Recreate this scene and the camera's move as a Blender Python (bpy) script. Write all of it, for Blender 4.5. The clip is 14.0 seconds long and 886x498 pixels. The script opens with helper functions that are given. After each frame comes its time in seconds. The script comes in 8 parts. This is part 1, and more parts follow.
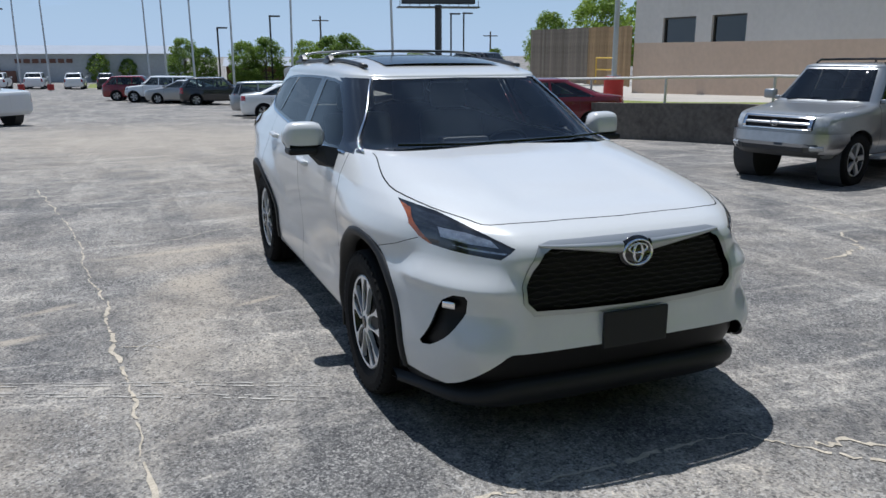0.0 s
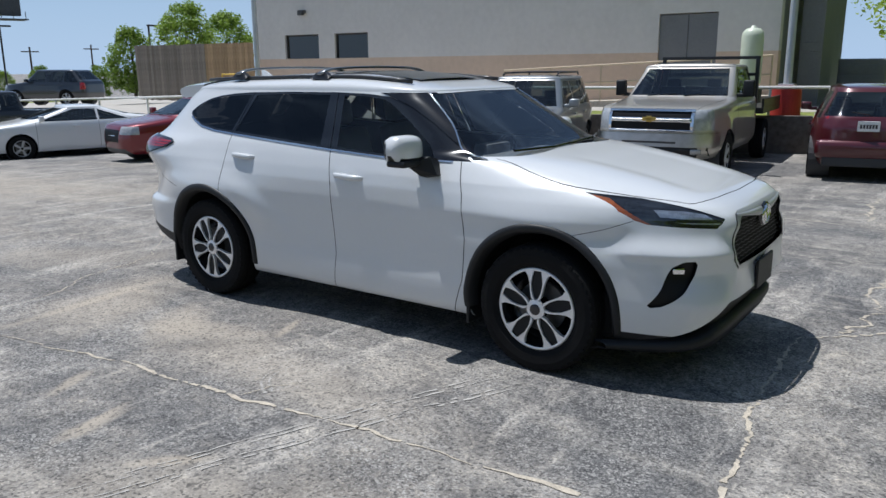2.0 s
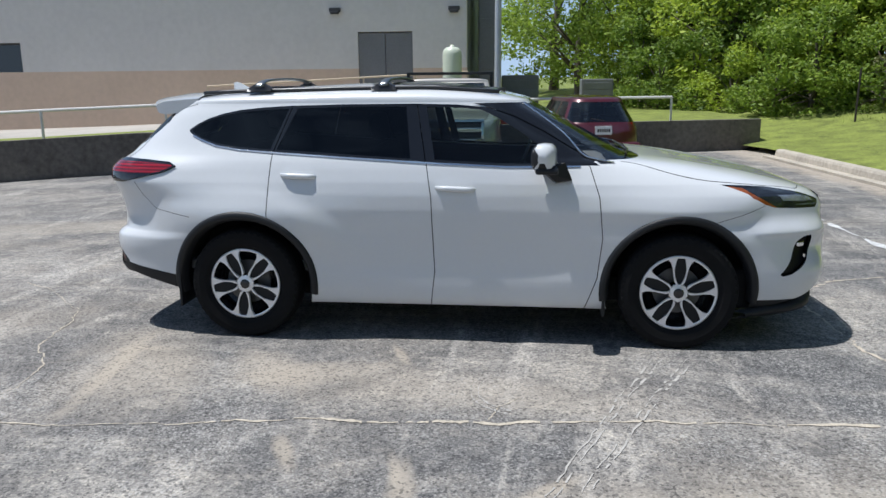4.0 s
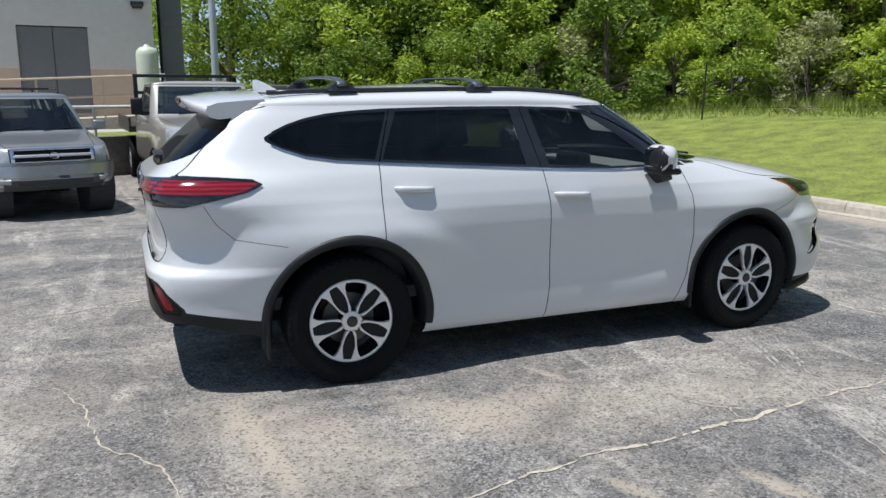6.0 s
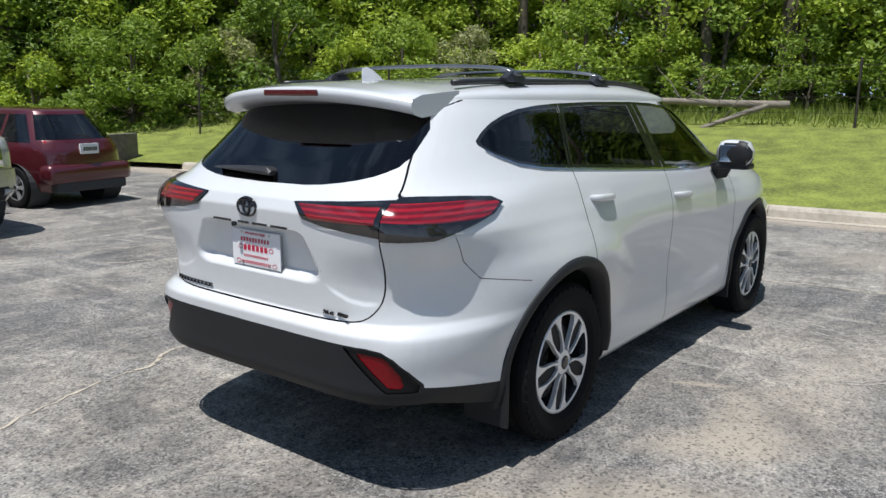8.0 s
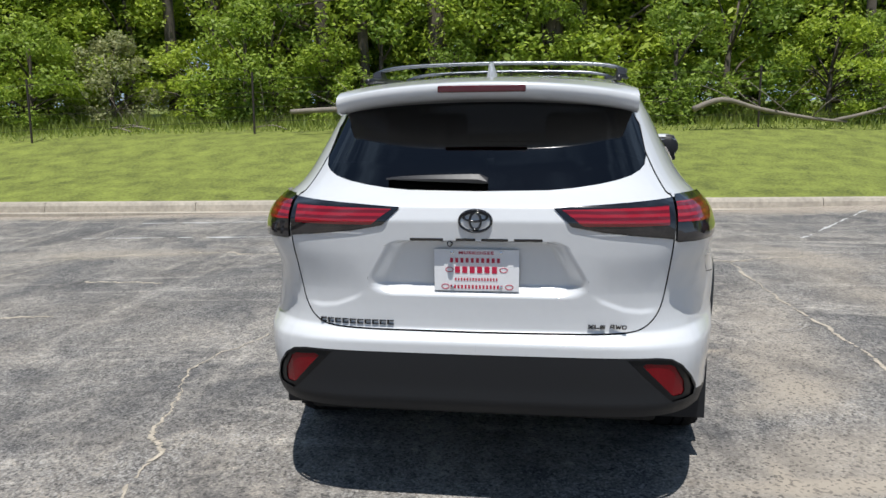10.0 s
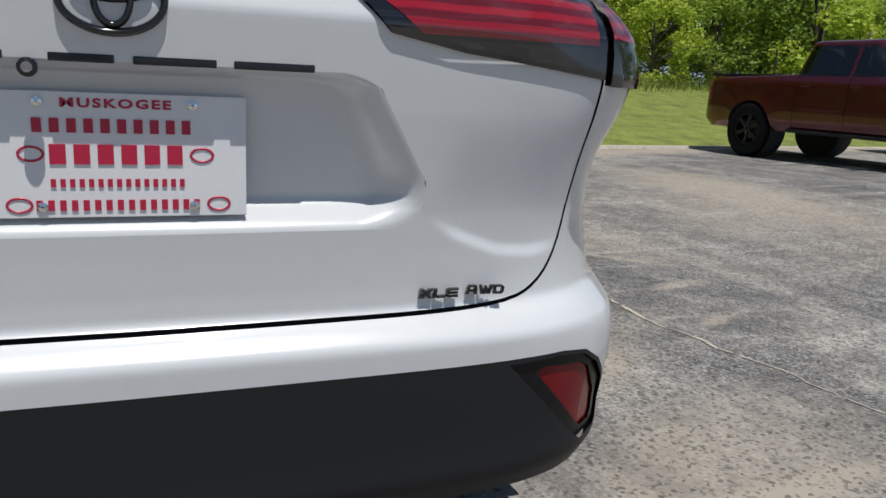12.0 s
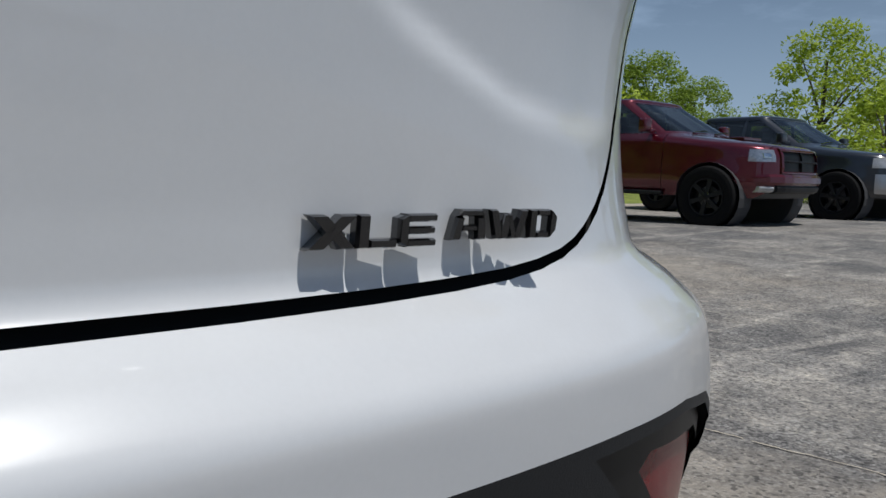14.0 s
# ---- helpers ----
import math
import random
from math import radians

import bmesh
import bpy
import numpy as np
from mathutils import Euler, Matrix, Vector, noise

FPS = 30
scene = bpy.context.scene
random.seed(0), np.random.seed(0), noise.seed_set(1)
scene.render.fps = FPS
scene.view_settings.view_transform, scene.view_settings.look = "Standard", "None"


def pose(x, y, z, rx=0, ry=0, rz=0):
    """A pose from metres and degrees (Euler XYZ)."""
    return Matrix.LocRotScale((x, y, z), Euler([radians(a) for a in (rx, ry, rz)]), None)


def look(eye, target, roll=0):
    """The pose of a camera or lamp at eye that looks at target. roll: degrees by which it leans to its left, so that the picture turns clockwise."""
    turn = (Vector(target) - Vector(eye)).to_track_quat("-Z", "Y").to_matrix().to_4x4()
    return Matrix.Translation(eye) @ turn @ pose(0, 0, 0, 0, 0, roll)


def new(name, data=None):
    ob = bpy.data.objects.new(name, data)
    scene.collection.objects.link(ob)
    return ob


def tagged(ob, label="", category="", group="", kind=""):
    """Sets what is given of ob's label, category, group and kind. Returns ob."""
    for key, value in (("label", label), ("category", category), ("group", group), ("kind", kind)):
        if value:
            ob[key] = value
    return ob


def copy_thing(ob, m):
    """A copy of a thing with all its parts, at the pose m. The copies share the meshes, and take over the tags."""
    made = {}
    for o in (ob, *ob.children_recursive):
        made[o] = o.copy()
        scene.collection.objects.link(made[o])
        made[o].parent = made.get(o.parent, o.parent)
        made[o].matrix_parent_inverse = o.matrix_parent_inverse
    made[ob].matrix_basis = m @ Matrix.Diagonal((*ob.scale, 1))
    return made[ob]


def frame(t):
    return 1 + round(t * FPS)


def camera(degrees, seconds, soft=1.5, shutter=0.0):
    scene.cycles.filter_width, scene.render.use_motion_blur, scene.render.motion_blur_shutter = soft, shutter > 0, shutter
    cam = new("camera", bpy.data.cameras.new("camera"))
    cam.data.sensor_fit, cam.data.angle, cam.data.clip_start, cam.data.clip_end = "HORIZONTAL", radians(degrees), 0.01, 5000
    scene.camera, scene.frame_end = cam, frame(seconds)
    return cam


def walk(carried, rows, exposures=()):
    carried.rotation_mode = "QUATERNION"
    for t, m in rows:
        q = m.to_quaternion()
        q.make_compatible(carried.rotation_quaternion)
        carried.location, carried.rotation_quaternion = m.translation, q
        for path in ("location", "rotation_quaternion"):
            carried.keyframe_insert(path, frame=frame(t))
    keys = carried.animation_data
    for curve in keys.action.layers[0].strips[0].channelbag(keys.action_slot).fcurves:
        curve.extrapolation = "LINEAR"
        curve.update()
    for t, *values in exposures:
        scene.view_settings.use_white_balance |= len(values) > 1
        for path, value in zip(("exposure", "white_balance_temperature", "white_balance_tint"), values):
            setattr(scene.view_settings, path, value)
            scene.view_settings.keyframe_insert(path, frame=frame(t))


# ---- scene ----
cam = camera(59.4, 14.0)
PATH = [
    (0, (5.062, -1.984, 1.703), (3.268, -1.248, 1.214), -0.1),
    (0.5, (4.796, -2.769, 1.711), (3.134, -1.766, 1.228), -0.1),
    (1, (4.443, -3.492, 1.707), (2.94, -2.26, 1.235), -0.1),
    (1.5, (4.01, -4.117, 1.721), (2.681, -2.695, 1.257), -0.3),
    (2, (3.461, -4.651, 1.714), (2.326, -3.069, 1.258), -0.5),
    (2.5, (2.818, -5.097, 1.73), (1.89, -3.383, 1.281), -0.6),
    (2.7, (2.542, -5.228, 1.725), (1.699, -3.47, 1.279), -0.6),
    (3.4, (1.511, -5.663, 1.719), (0.987, -3.782, 1.285), -0.63),
    (4.1, (0.356, -5.812, 1.698), (0.169, -3.866, 1.275), -0.53),
    (4.8, (-0.778, -5.673, 1.686), (-0.618, -3.724, 1.269), -0.3),
    (5, (-1.084, -5.621, 1.695), (-0.827, -3.683, 1.276), -0.2),
    (5.5, (-1.852, -5.389, 1.688), (-1.347, -3.499, 1.272), 0.0),
    (6, (-2.554, -5.002, 1.667), (-1.806, -3.193, 1.258), 0.3),
    (6.5, (-3.151, -4.526, 1.626), (-2.186, -2.818, 1.234), 0.5),
    (7, (-3.721, -3.859, 1.58), (-2.518, -2.308, 1.196), 0.7),
    (7.5, (-4.127, -3.264, 1.572), (-2.752, -1.863, 1.187), 0.7),
    (8, (-4.483, -2.56, 1.563), (-2.924, -1.366, 1.182), 0.5),
    (8.2, (-4.58, -2.275, 1.564), (-2.958, -1.17, 1.177), 0.6),
    (8.9, (-4.967, -1.309, 1.551), (-3.162, -0.534, 1.178), 0.11),
    (9.6, (-5.167, -0.534, 1.527), (-3.25, -0.085, 1.174), -0.55),
    (10.3, (-5.091, -0.165, 1.487), (-3.13, -0.005, 1.127), -0.5),
    (10.5, (-5.022, -0.138, 1.473), (-3.058, -0.052, 1.104), -0.3),
    (11, (-4.643, -0.079, 1.37), (-2.686, -0.199, 0.977), 0.4),
    (11.5, (-4.049, 0.006, 1.19), (-2.135, -0.401, 0.776), 1.4),
    (12, (-3.464, -0.031, 1.047), (-1.641, -0.738, 0.622), 2.7),
    (12.5, (-3.023, -0.133, 0.918), (-1.344, -1.146, 0.523), 4.0),
    (13, (-2.786, -0.228, 0.807), (-1.219, -1.431, 0.497), 4.3),
    (13.5, (-2.704, -0.248, 0.764), (-1.154, -1.492, 0.539), 1.7),
    (14, (-2.699, -0.252, 0.766), (-1.144, -1.492, 0.561), 1.7),
]
walk(cam, [(t, look(eye, target, roll)) for t, eye, target, roll in PATH],
     [(0, 0.03, 5850, 10), (2.6, 0.10, 5850, 10), (5, 0.24, 5950, 10), (8, 0.22, 6100, 10), (10.5, 0.06, 6150, 10), (11.2, -0.04, 6130, 10), (12, -0.22, 6200, 10), (12.7, -0.42, 6130, 10), (14, -0.47, 6130, 10)])

# ---------- light ----------
world = bpy.data.worlds.new("sky")
scene.world = world
world.use_nodes = True
wn = world.node_tree.nodes
sky = wn.new("ShaderNodeTexSky")
sky.sky_type = "NISHITA"
sky.sun_disc = False
sky.sun_elevation = radians(71)
sky.sun_rotation = radians(-85)
sky.air_density, sky.dust_density, sky.ozone_density = 1.0, 0.12, 2.2
wn["Background"].inputs["Strength"].default_value = 0.054
# thin high cloud and haze towards the horizon
wl = world.node_tree.links
way = wn.new("ShaderNodeTexCoord")
flat = wn.new("ShaderNodeMapping")
flat.inputs["Scale"].default_value = (1.6, 1.6, 6.0)
wl.new(way.outputs["Generated"], flat.inputs["Vector"])
puff = wn.new("ShaderNodeTexNoise")
puff.inputs["Scale"].default_value, puff.inputs["Detail"].default_value, puff.inputs["Roughness"].default_value = 1.7, 9, 0.6
wl.new(flat.outputs[0], puff.inputs["Vector"])
veil = wn.new("ShaderNodeMapRange")
veil.inputs["From Min"].default_value, veil.inputs["From Max"].default_value = 0.46, 0.72
veil.inputs["To Min"].default_value, veil.inputs["To Max"].default_value = 0.10, 0.80
wl.new(puff.outputs[0], veil.inputs["Value"])
up = wn.new("ShaderNodeSeparateXYZ")
wl.new(way.outputs["Generated"], up.inputs[0])
haze = wn.new("ShaderNodeMapRange")
haze.inputs["From Min"].default_value, haze.inputs["From Max"].default_value = 0.0, 0.34
haze.inputs["To Min"].default_value, haze.inputs["To Max"].default_value = 0.85, 0.0
wl.new(up.outputs["Z"], haze.inputs["Value"])
most = wn.new("ShaderNodeMath")
most.operation = "MAXIMUM"
wl.new(veil.outputs[0], most.inputs[0])
wl.new(haze.outputs[0], most.inputs[1])
blend = wn.new("ShaderNodeMix")
blend.data_type = "RGBA"
blend.inputs[7].default_value = (8.2, 10.8, 14.2, 1)
wl.new(most.outputs[0], blend.inputs[0])
wl.new(sky.outputs[0], blend.inputs[6])
wl.new(blend.outputs[2], wn["Background"].inputs["Color"])
sun = new("sun", bpy.data.lights.new("sun", "SUN"))
sun.data.energy, sun.data.angle, sun.data.color = 4.7, radians(0.53), (1.0, 0.95, 0.87)
sun.matrix_world = look((-0.34 * 40, -0.03 * 40, 40), (0, 0, 0))


# ---------- materials ----------
def material(name, colour, rough=0.5, metal=0.0, spread=0.0, grain=8.0, bump=0.0, bump_scale=60.0, coat=0.0, vary=0.0, **more):
    m = bpy.data.materials.new(name)
    m.use_nodes = True
    t = m.node_tree
    b = t.nodes["Principled BSDF"]
    b.inputs["Base Color"].default_value = (*colour, 1)
    b.inputs["Roughness"].default_value = rough
    b.inputs["Metallic"].default_value = metal
    b.inputs["Coat Weight"].default_value = coat
    b.inputs["Coat Roughness"].default_value = 0.04
    for key, value in more.items():
        b.inputs[key.replace("_", " ")].default_value = value
    at = t.nodes.new("ShaderNodeTexCoord")
    if spread or vary:
        n1 = t.nodes.new("ShaderNodeTexNoise")
        n1.inputs["Scale"].default_value, n1.inputs["Detail"].default_value = grain, 6
        t.links.new(at.outputs["Object"], n1.inputs["Vector"])
        n2 = t.nodes.new("ShaderNodeTexNoise")
        n2.inputs["Scale"].default_value, n2.inputs["Detail"].default_value = grain * 9, 3
        t.links.new(at.outputs["Object"], n2.inputs["Vector"])
        add = t.nodes.new("ShaderNodeMath")
        add.operation = "ADD"
        t.links.new(n1.outputs[0], add.inputs[0])
        t.links.new(n2.outputs[0], add.inputs[1])
        ramp = t.nodes.new("ShaderNodeMapRange")
        ramp.inputs["From Min"].default_value, ramp.inputs["From Max"].default_value = 0.65, 1.35
        ramp.inputs["To Min"].default_value, ramp.inputs["To Max"].default_value = 1 - spread, 1 + spread
        t.links.new(add.outputs[0], ramp.inputs["Value"])
        last = ramp.outputs[0]
        if vary:
            info = t.nodes.new("ShaderNodeObjectInfo")
            r2 = t.nodes.new("ShaderNodeMapRange")
            r2.inputs["To Min"].default_value, r2.inputs["To Max"].default_value = 1 - vary, 1 + vary
            t.links.new(info.outputs["Random"], r2.inputs["Value"])
            mul = t.nodes.new("ShaderNodeMath")
            mul.operation = "MULTIPLY"
            t.links.new(last, mul.inputs[0])
            t.links.new(r2.outputs[0], mul.inputs[1])
            last = mul.outputs[0]
        tint = t.nodes.new("ShaderNodeVectorMath")
        tint.operation = "SCALE"
        tint.inputs[0].default_value = colour
        t.links.new(last, tint.inputs["Scale"])
        t.links.new(tint.outputs[0], b.inputs["Base Color"])
    if bump:
        n3 = t.nodes.new("ShaderNodeTexNoise")
        n3.inputs["Scale"].default_value, n3.inputs["Detail"].default_value = bump_scale, 5
        t.links.new(at.outputs["Object"], n3.inputs["Vector"])
        bm_ = t.nodes.new("ShaderNodeBump")
        bm_.inputs["Strength"].default_value, bm_.inputs["Distance"].default_value = bump, 0.01
        t.links.new(n3.outputs[0], bm_.inputs["Height"])
        t.links.new(bm_.outputs[0], b.inputs["Normal"])
    return m


def car_paint(name, colour, metal=0.0, rough=0.35):
    return material(name, colour, rough, metal, spread=0.015, grain=40, coat=1.0)


def glass_of(name, colour, ior=1.5):
    """A thin tinted pane: what passes is tinted, what bounces is a mirror's part."""
    m = bpy.data.materials.new(name)
    m.use_nodes = True
    t = m.node_tree
    t.nodes.remove(t.nodes["Principled BSDF"])
    clear = t.nodes.new("ShaderNodeBsdfTransparent")
    clear.inputs["Color"].default_value = (*colour, 1)
    gloss = t.nodes.new("ShaderNodeBsdfGlossy")
    gloss.inputs["Roughness"].default_value = 0.015
    fr = t.nodes.new("ShaderNodeFresnel")
    fr.inputs["IOR"].default_value = ior
    mix = t.nodes.new("ShaderNodeMixShader")
    t.links.new(fr.outputs[0], mix.inputs[0])
    t.links.new(clear.outputs[0], mix.inputs[1])
    t.links.new(gloss.outputs[0], mix.inputs[2])
    t.links.new(mix.outputs[0], t.nodes["Material Output"].inputs["Surface"])
    return m


PEARL = car_paint("pearl white paint", (0.625, 0.635, 0.645), 0.0, 0.28)
PLASTIC = material("black plastic cladding", (0.014, 0.015, 0.017), 0.5, Specular_IOR_Level=0.3, bump=0.08, bump_scale=900)
WIPER = material("black plastic wiper", (0.022, 0.022, 0.024), 0.45, Specular_IOR_Level=0.5)
GLOSS_BLACK = material("gloss black trim", (0.008, 0.008, 0.009), 0.12, coat=0.5)
POCKET = material("black moulded pocket", (0.006, 0.006, 0.007), 0.4, Specular_IOR_Level=0.25)
DARK = material("dark liner", (0.006, 0.006, 0.006), 0.9)
CHROME = material("bright chrome", (0.75, 0.76, 0.78), 0.10, 1.0)
SATIN = material("satin silver", (0.46, 0.47, 0.49), 0.34, 0.5)
RUBBER = material("tyre rubber", (0.009, 0.009, 0.0095), 0.8, Specular_IOR_Level=0.15, spread=0.15, grain=20, bump=0.15, bump_scale=300)
ALLOY = material("machined alloy", (0.80, 0.80, 0.81), 0.30, 0.45, spread=0.03, grain=90)
BRAKE = material("worn brake disc", (0.10, 0.10, 0.10), 0.45, 0.6)
ALLOY_DARK = material("black painted alloy", (0.014, 0.014, 0.016), 0.25, coat=0.3)
PRIVACY = glass_of("dark privacy glass", (0.055, 0.06, 0.065))
TINT = glass_of("lightly tinted glass", (0.62, 0.70, 0.66))
SHIELD = glass_of("windscreen glass", (0.74, 0.80, 0.79), 1.85)
REARGLASS = glass_of("dark rear glass", (0.018, 0.021, 0.026), 1.75)
def ribbed(name, dark, bright, scale, rough=0.08):
    """A lamp lens with fine level ribs behind it."""
    m = material(name, bright, rough, coat=1.0)
    t = m.node_tree
    at = t.nodes.new("ShaderNodeTexCoord")
    w = t.nodes.new("ShaderNodeTexWave")
    w.bands_direction = "Z"
    w.inputs["Scale"].default_value, w.inputs["Distortion"].default_value, w.inputs["Detail Scale"].default_value = scale, 0.6, 1.0
    t.links.new(at.outputs["Object"], w.inputs["Vector"])
    r = t.nodes.new("ShaderNodeValToRGB")
    r.color_ramp.elements[0].position, r.color_ramp.elements[0].color = 0.35, (*dark, 1)
    r.color_ramp.elements[1].position, r.color_ramp.elements[1].color = 0.75, (*bright, 1)
    t.links.new(w.outputs["Color"], r.inputs[0])
    t.links.new(r.outputs[0], t.nodes["Principled BSDF"].inputs["Base Color"])
    return m


LENS_RED = ribbed("red lamp lens", (0.12, 0.003, 0.007), (0.30, 0.006, 0.014), 15.0)
REFLECT_RED = material("red reflector", (0.17, 0.002, 0.006), 0.22, coat=0.0, Specular_IOR_Level=0.3, spread=0.2, grain=200)
LENS_CLEAR = material("smoky lamp lens", (0.020, 0.018, 0.019), 0.10, 0.1, coat=1.0, spread=0.9, grain=26)
LENS_BLACK = material("black lamp housing", (0.008, 0.008, 0.009), 0.08, coat=1.0)
HEAD_DARK = material("dark headlamp inside", (0.035, 0.04, 0.05), 0.1, 0.5, coat=1.0, spread=0.7, grain=9)
HEAD_BRIGHT = material("headlamp reflector", (0.34, 0.37, 0.42), 0.15, 0.6, coat=1.0, spread=0.5, grain=30)
AMBER = material("amber reflector", (0.26, 0.065, 0.012), 0.15, coat=1.0, spread=0.5, grain=40)
CABIN_GREY = material("grey cabin trim", (0.13, 0.134, 0.142), 0.7, spread=0.1)
CABIN_LIGHT = material("light grey seat leather", (0.33, 0.325, 0.32), 0.5, spread=0.08)
LAMP_CLEAR = material("clear headlamp", (0.40, 0.41, 0.42), 0.12, 0.15, coat=1.0, spread=0.3, grain=14)


# ---------- building blocks ----------
def mesh_part(name, mesh, mat, parent=None, label=""):
    ob = new(name, mesh)
    for m in (mat if isinstance(mat, (list, tuple)) else [mat]):
        if m.name not in [q.name for q in mesh.materials if q]:
            mesh.materials.append(m)
    if parent is not None:
        ob.parent = parent
    if label:
        tagged(ob, label)
    return ob


def part(name, bm, mat, parent=None, label="", smooth=False):
    mesh = bpy.data.meshes.new(name)
    bm.normal_update()
    bm.to_mesh(mesh)
    bm.free()
    if smooth:
        mesh.shade_smooth()
    return mesh_part(name, mesh, mat, parent, label)


def box(bm, x0, x1, y0, y1, z0, z1, bevel=0.0, m=None):
    made = bmesh.ops.create_cube(bm, size=1.0)["verts"]
    for v in made:
        v.co = Vector((x0 + (v.co.x + 0.5) * (x1 - x0), y0 + (v.co.y + 0.5) * (y1 - y0), z0 + (v.co.z + 0.5) * (z1 - z0)))
    if bevel:
        edges = list({e for v in made for e in v.link_edges})
        out = bmesh.ops.bevel(bm, geom=edges, offset=bevel, segments=2, affect="EDGES", profile=0.6)
        made = list({v for f in out["faces"] for v in f.verts} | {v for v in made if v.is_valid})
    if m is not None:
        bmesh.ops.transform(bm, matrix=m, verts=made)
    return made


def tube(bm, pts, r, sides=8, r_end=None, closed=False):
    """A round bar along points."""
    pts = [Vector(p) for p in pts]
    rings = []
    for i, p in enumerate(pts):
        a = pts[i - 1] if (i or closed) else p
        b = pts[(i + 1) % len(pts)] if (i + 1 < len(pts) or closed) else p
        d = (b - a).normalized()
        u = d.orthogonal().normalized() if not rings else (rings[-1][1] - d * rings[-1][1].dot(d)).normalized()
        w = d.cross(u)
        q = r if r_end is None else r + (r_end - r) * i / max(1, len(pts) - 1)
        rings.append(([bm.verts.new(p + (u * math.cos(2 * math.pi * k / sides) + w * math.sin(2 * math.pi * k / sides)) * q) for k in range(sides)], u))
    pairs = list(zip(rings, rings[1:])) + ([(rings[-1], rings[0])] if closed else [])
    for (a, _), (b, _) in pairs:
        for k in range(sides):
            bm.faces.new((a[k], a[(k + 1) % sides], b[(k + 1) % sides], b[k]))
    if not closed:
        bm.faces.new(rings[0][0][::-1])
        bm.faces.new(rings[-1][0])


def lathe(bm, prof, sides=48, axis="y", m=None):
    """Turns a list of (radius, along) round the axis."""
    rings = []
    for r, h in prof:
        ring = []
        for k in range(sides):
            a = 2 * math.pi * k / sides
            c, s = r * math.cos(a), r * math.sin(a)
            co = {"y": (c, h, s), "z": (c, s, h), "x": (h, c, s)}[axis]
            ring.append(bm.verts.new(m @ Vector(co) if m else co))
        rings.append(ring)
    for a, b in zip(rings, rings[1:]):
        for k in range(sides):
            bm.faces.new((a[k], a[(k + 1) % sides], b[(k + 1) % sides], b[k]))


def plate(bm, pts, thick, along):
    """A flat outline given thickness along a direction."""
    a = [bm.verts.new(p) for p in pts]
    b = [bm.verts.new(Vector(p) + Vector(along) * thick) for p in pts]
    bm.faces.new(a[::-1])
    bm.faces.new(b)
    n = len(pts)
    for i in range(n):
        bm.faces.new((a[i], a[(i + 1) % n], b[(i + 1) % n], b[i]))
    bmesh.ops.recalc_face_normals(bm, faces=bm.faces[:])


def empty(name, m, label, category, group=""):
    ob = new(name)
    ob.matrix_world = m
    return tagged(ob, label, category, group)


# ---------- curved shells, cut into panels ----------
def clip(poly, pl):
    a, b, c, d = pl
    dist = [a * p[0] + b * p[1] + c * p[2] + d for p in poly]
    ins, outs = [], []
    n = len(poly)
    for i in range(n):
        p, q, dp, dq = poly[i], poly[(i + 1) % n], dist[i], dist[(i + 1) % n]
        if dp <= 0:
            ins.append(p)
        if dp >= 0:
            outs.append(p)
        if dp * dq < 0:
            k = dp / (dp - dq)
            mid = tuple(u + (v - u) * k for u, v in zip(p, q))
            ins.append(mid)
            outs.append(mid)
    return (ins if len(ins) > 2 and min(dist) < -1e-7 else None), (outs if len(outs) > 2 and max(dist) > 1e-7 else None)


def cut(faces, planes):
    """Parts faces by a convex region: those inside, those outside."""
    inside, outside = [], []
    for f in faces:
        far = False
        for a, b, c, d in planes:
            if all(a * p[0] + b * p[1] + c * p[2] + d >= 0 for p in f):
                far = True
                break
        if far:
            outside.append(f)
            continue
        rest = f
        for pl in planes:
            rest, out = clip(rest, pl)
            if out:
                outside.append(out)
            if not rest:
                break
        if rest:
            inside.append(rest)
    return inside, outside


def prism(pts, axes="xz", extra=()):
    """The planes of a convex outline drawn in two axes."""
    i, j = "xyz".index(axes[0]), "xyz".index(axes[1])
    cx, cy = sum(p[0] for p in pts) / len(pts), sum(p[1] for p in pts) / len(pts)
    planes = []
    for k, (x0, y0) in enumerate(pts):
        x1, y1 = pts[(k + 1) % len(pts)]
        n = [0.0, 0.0, 0.0]
        n[i], n[j] = y1 - y0, x0 - x1
        d = -(n[i] * x0 + n[j] * y0)
        if n[i] * cx + n[j] * cy + d > 0:
            n, d = [-q for q in n], -d
        s = math.sqrt(sum(q * q for q in n)) or 1
        planes.append((n[0] / s, n[1] / s, n[2] / s, d / s))
    return planes + list(extra)


def seam(faces, pts, axes="xz", half=0.0028, extra=()):
    """Takes a narrow gap out of the faces along a line."""
    for (x0, y0), (x1, y1) in zip(pts, pts[1:]):
        dx, dy = x1 - x0, y1 - y0
        s = math.hypot(dx, dy)
        ux, uy = dx / s * half, dy / s * half
        faces = cut(faces, prism([(x0 - ux - uy, y0 - uy + ux), (x0 - ux + uy, y0 - uy - ux), (x1 + ux + uy, y1 + uy - ux), (x1 + ux - uy, y1 + uy + ux)], axes, extra))[1]
    return faces


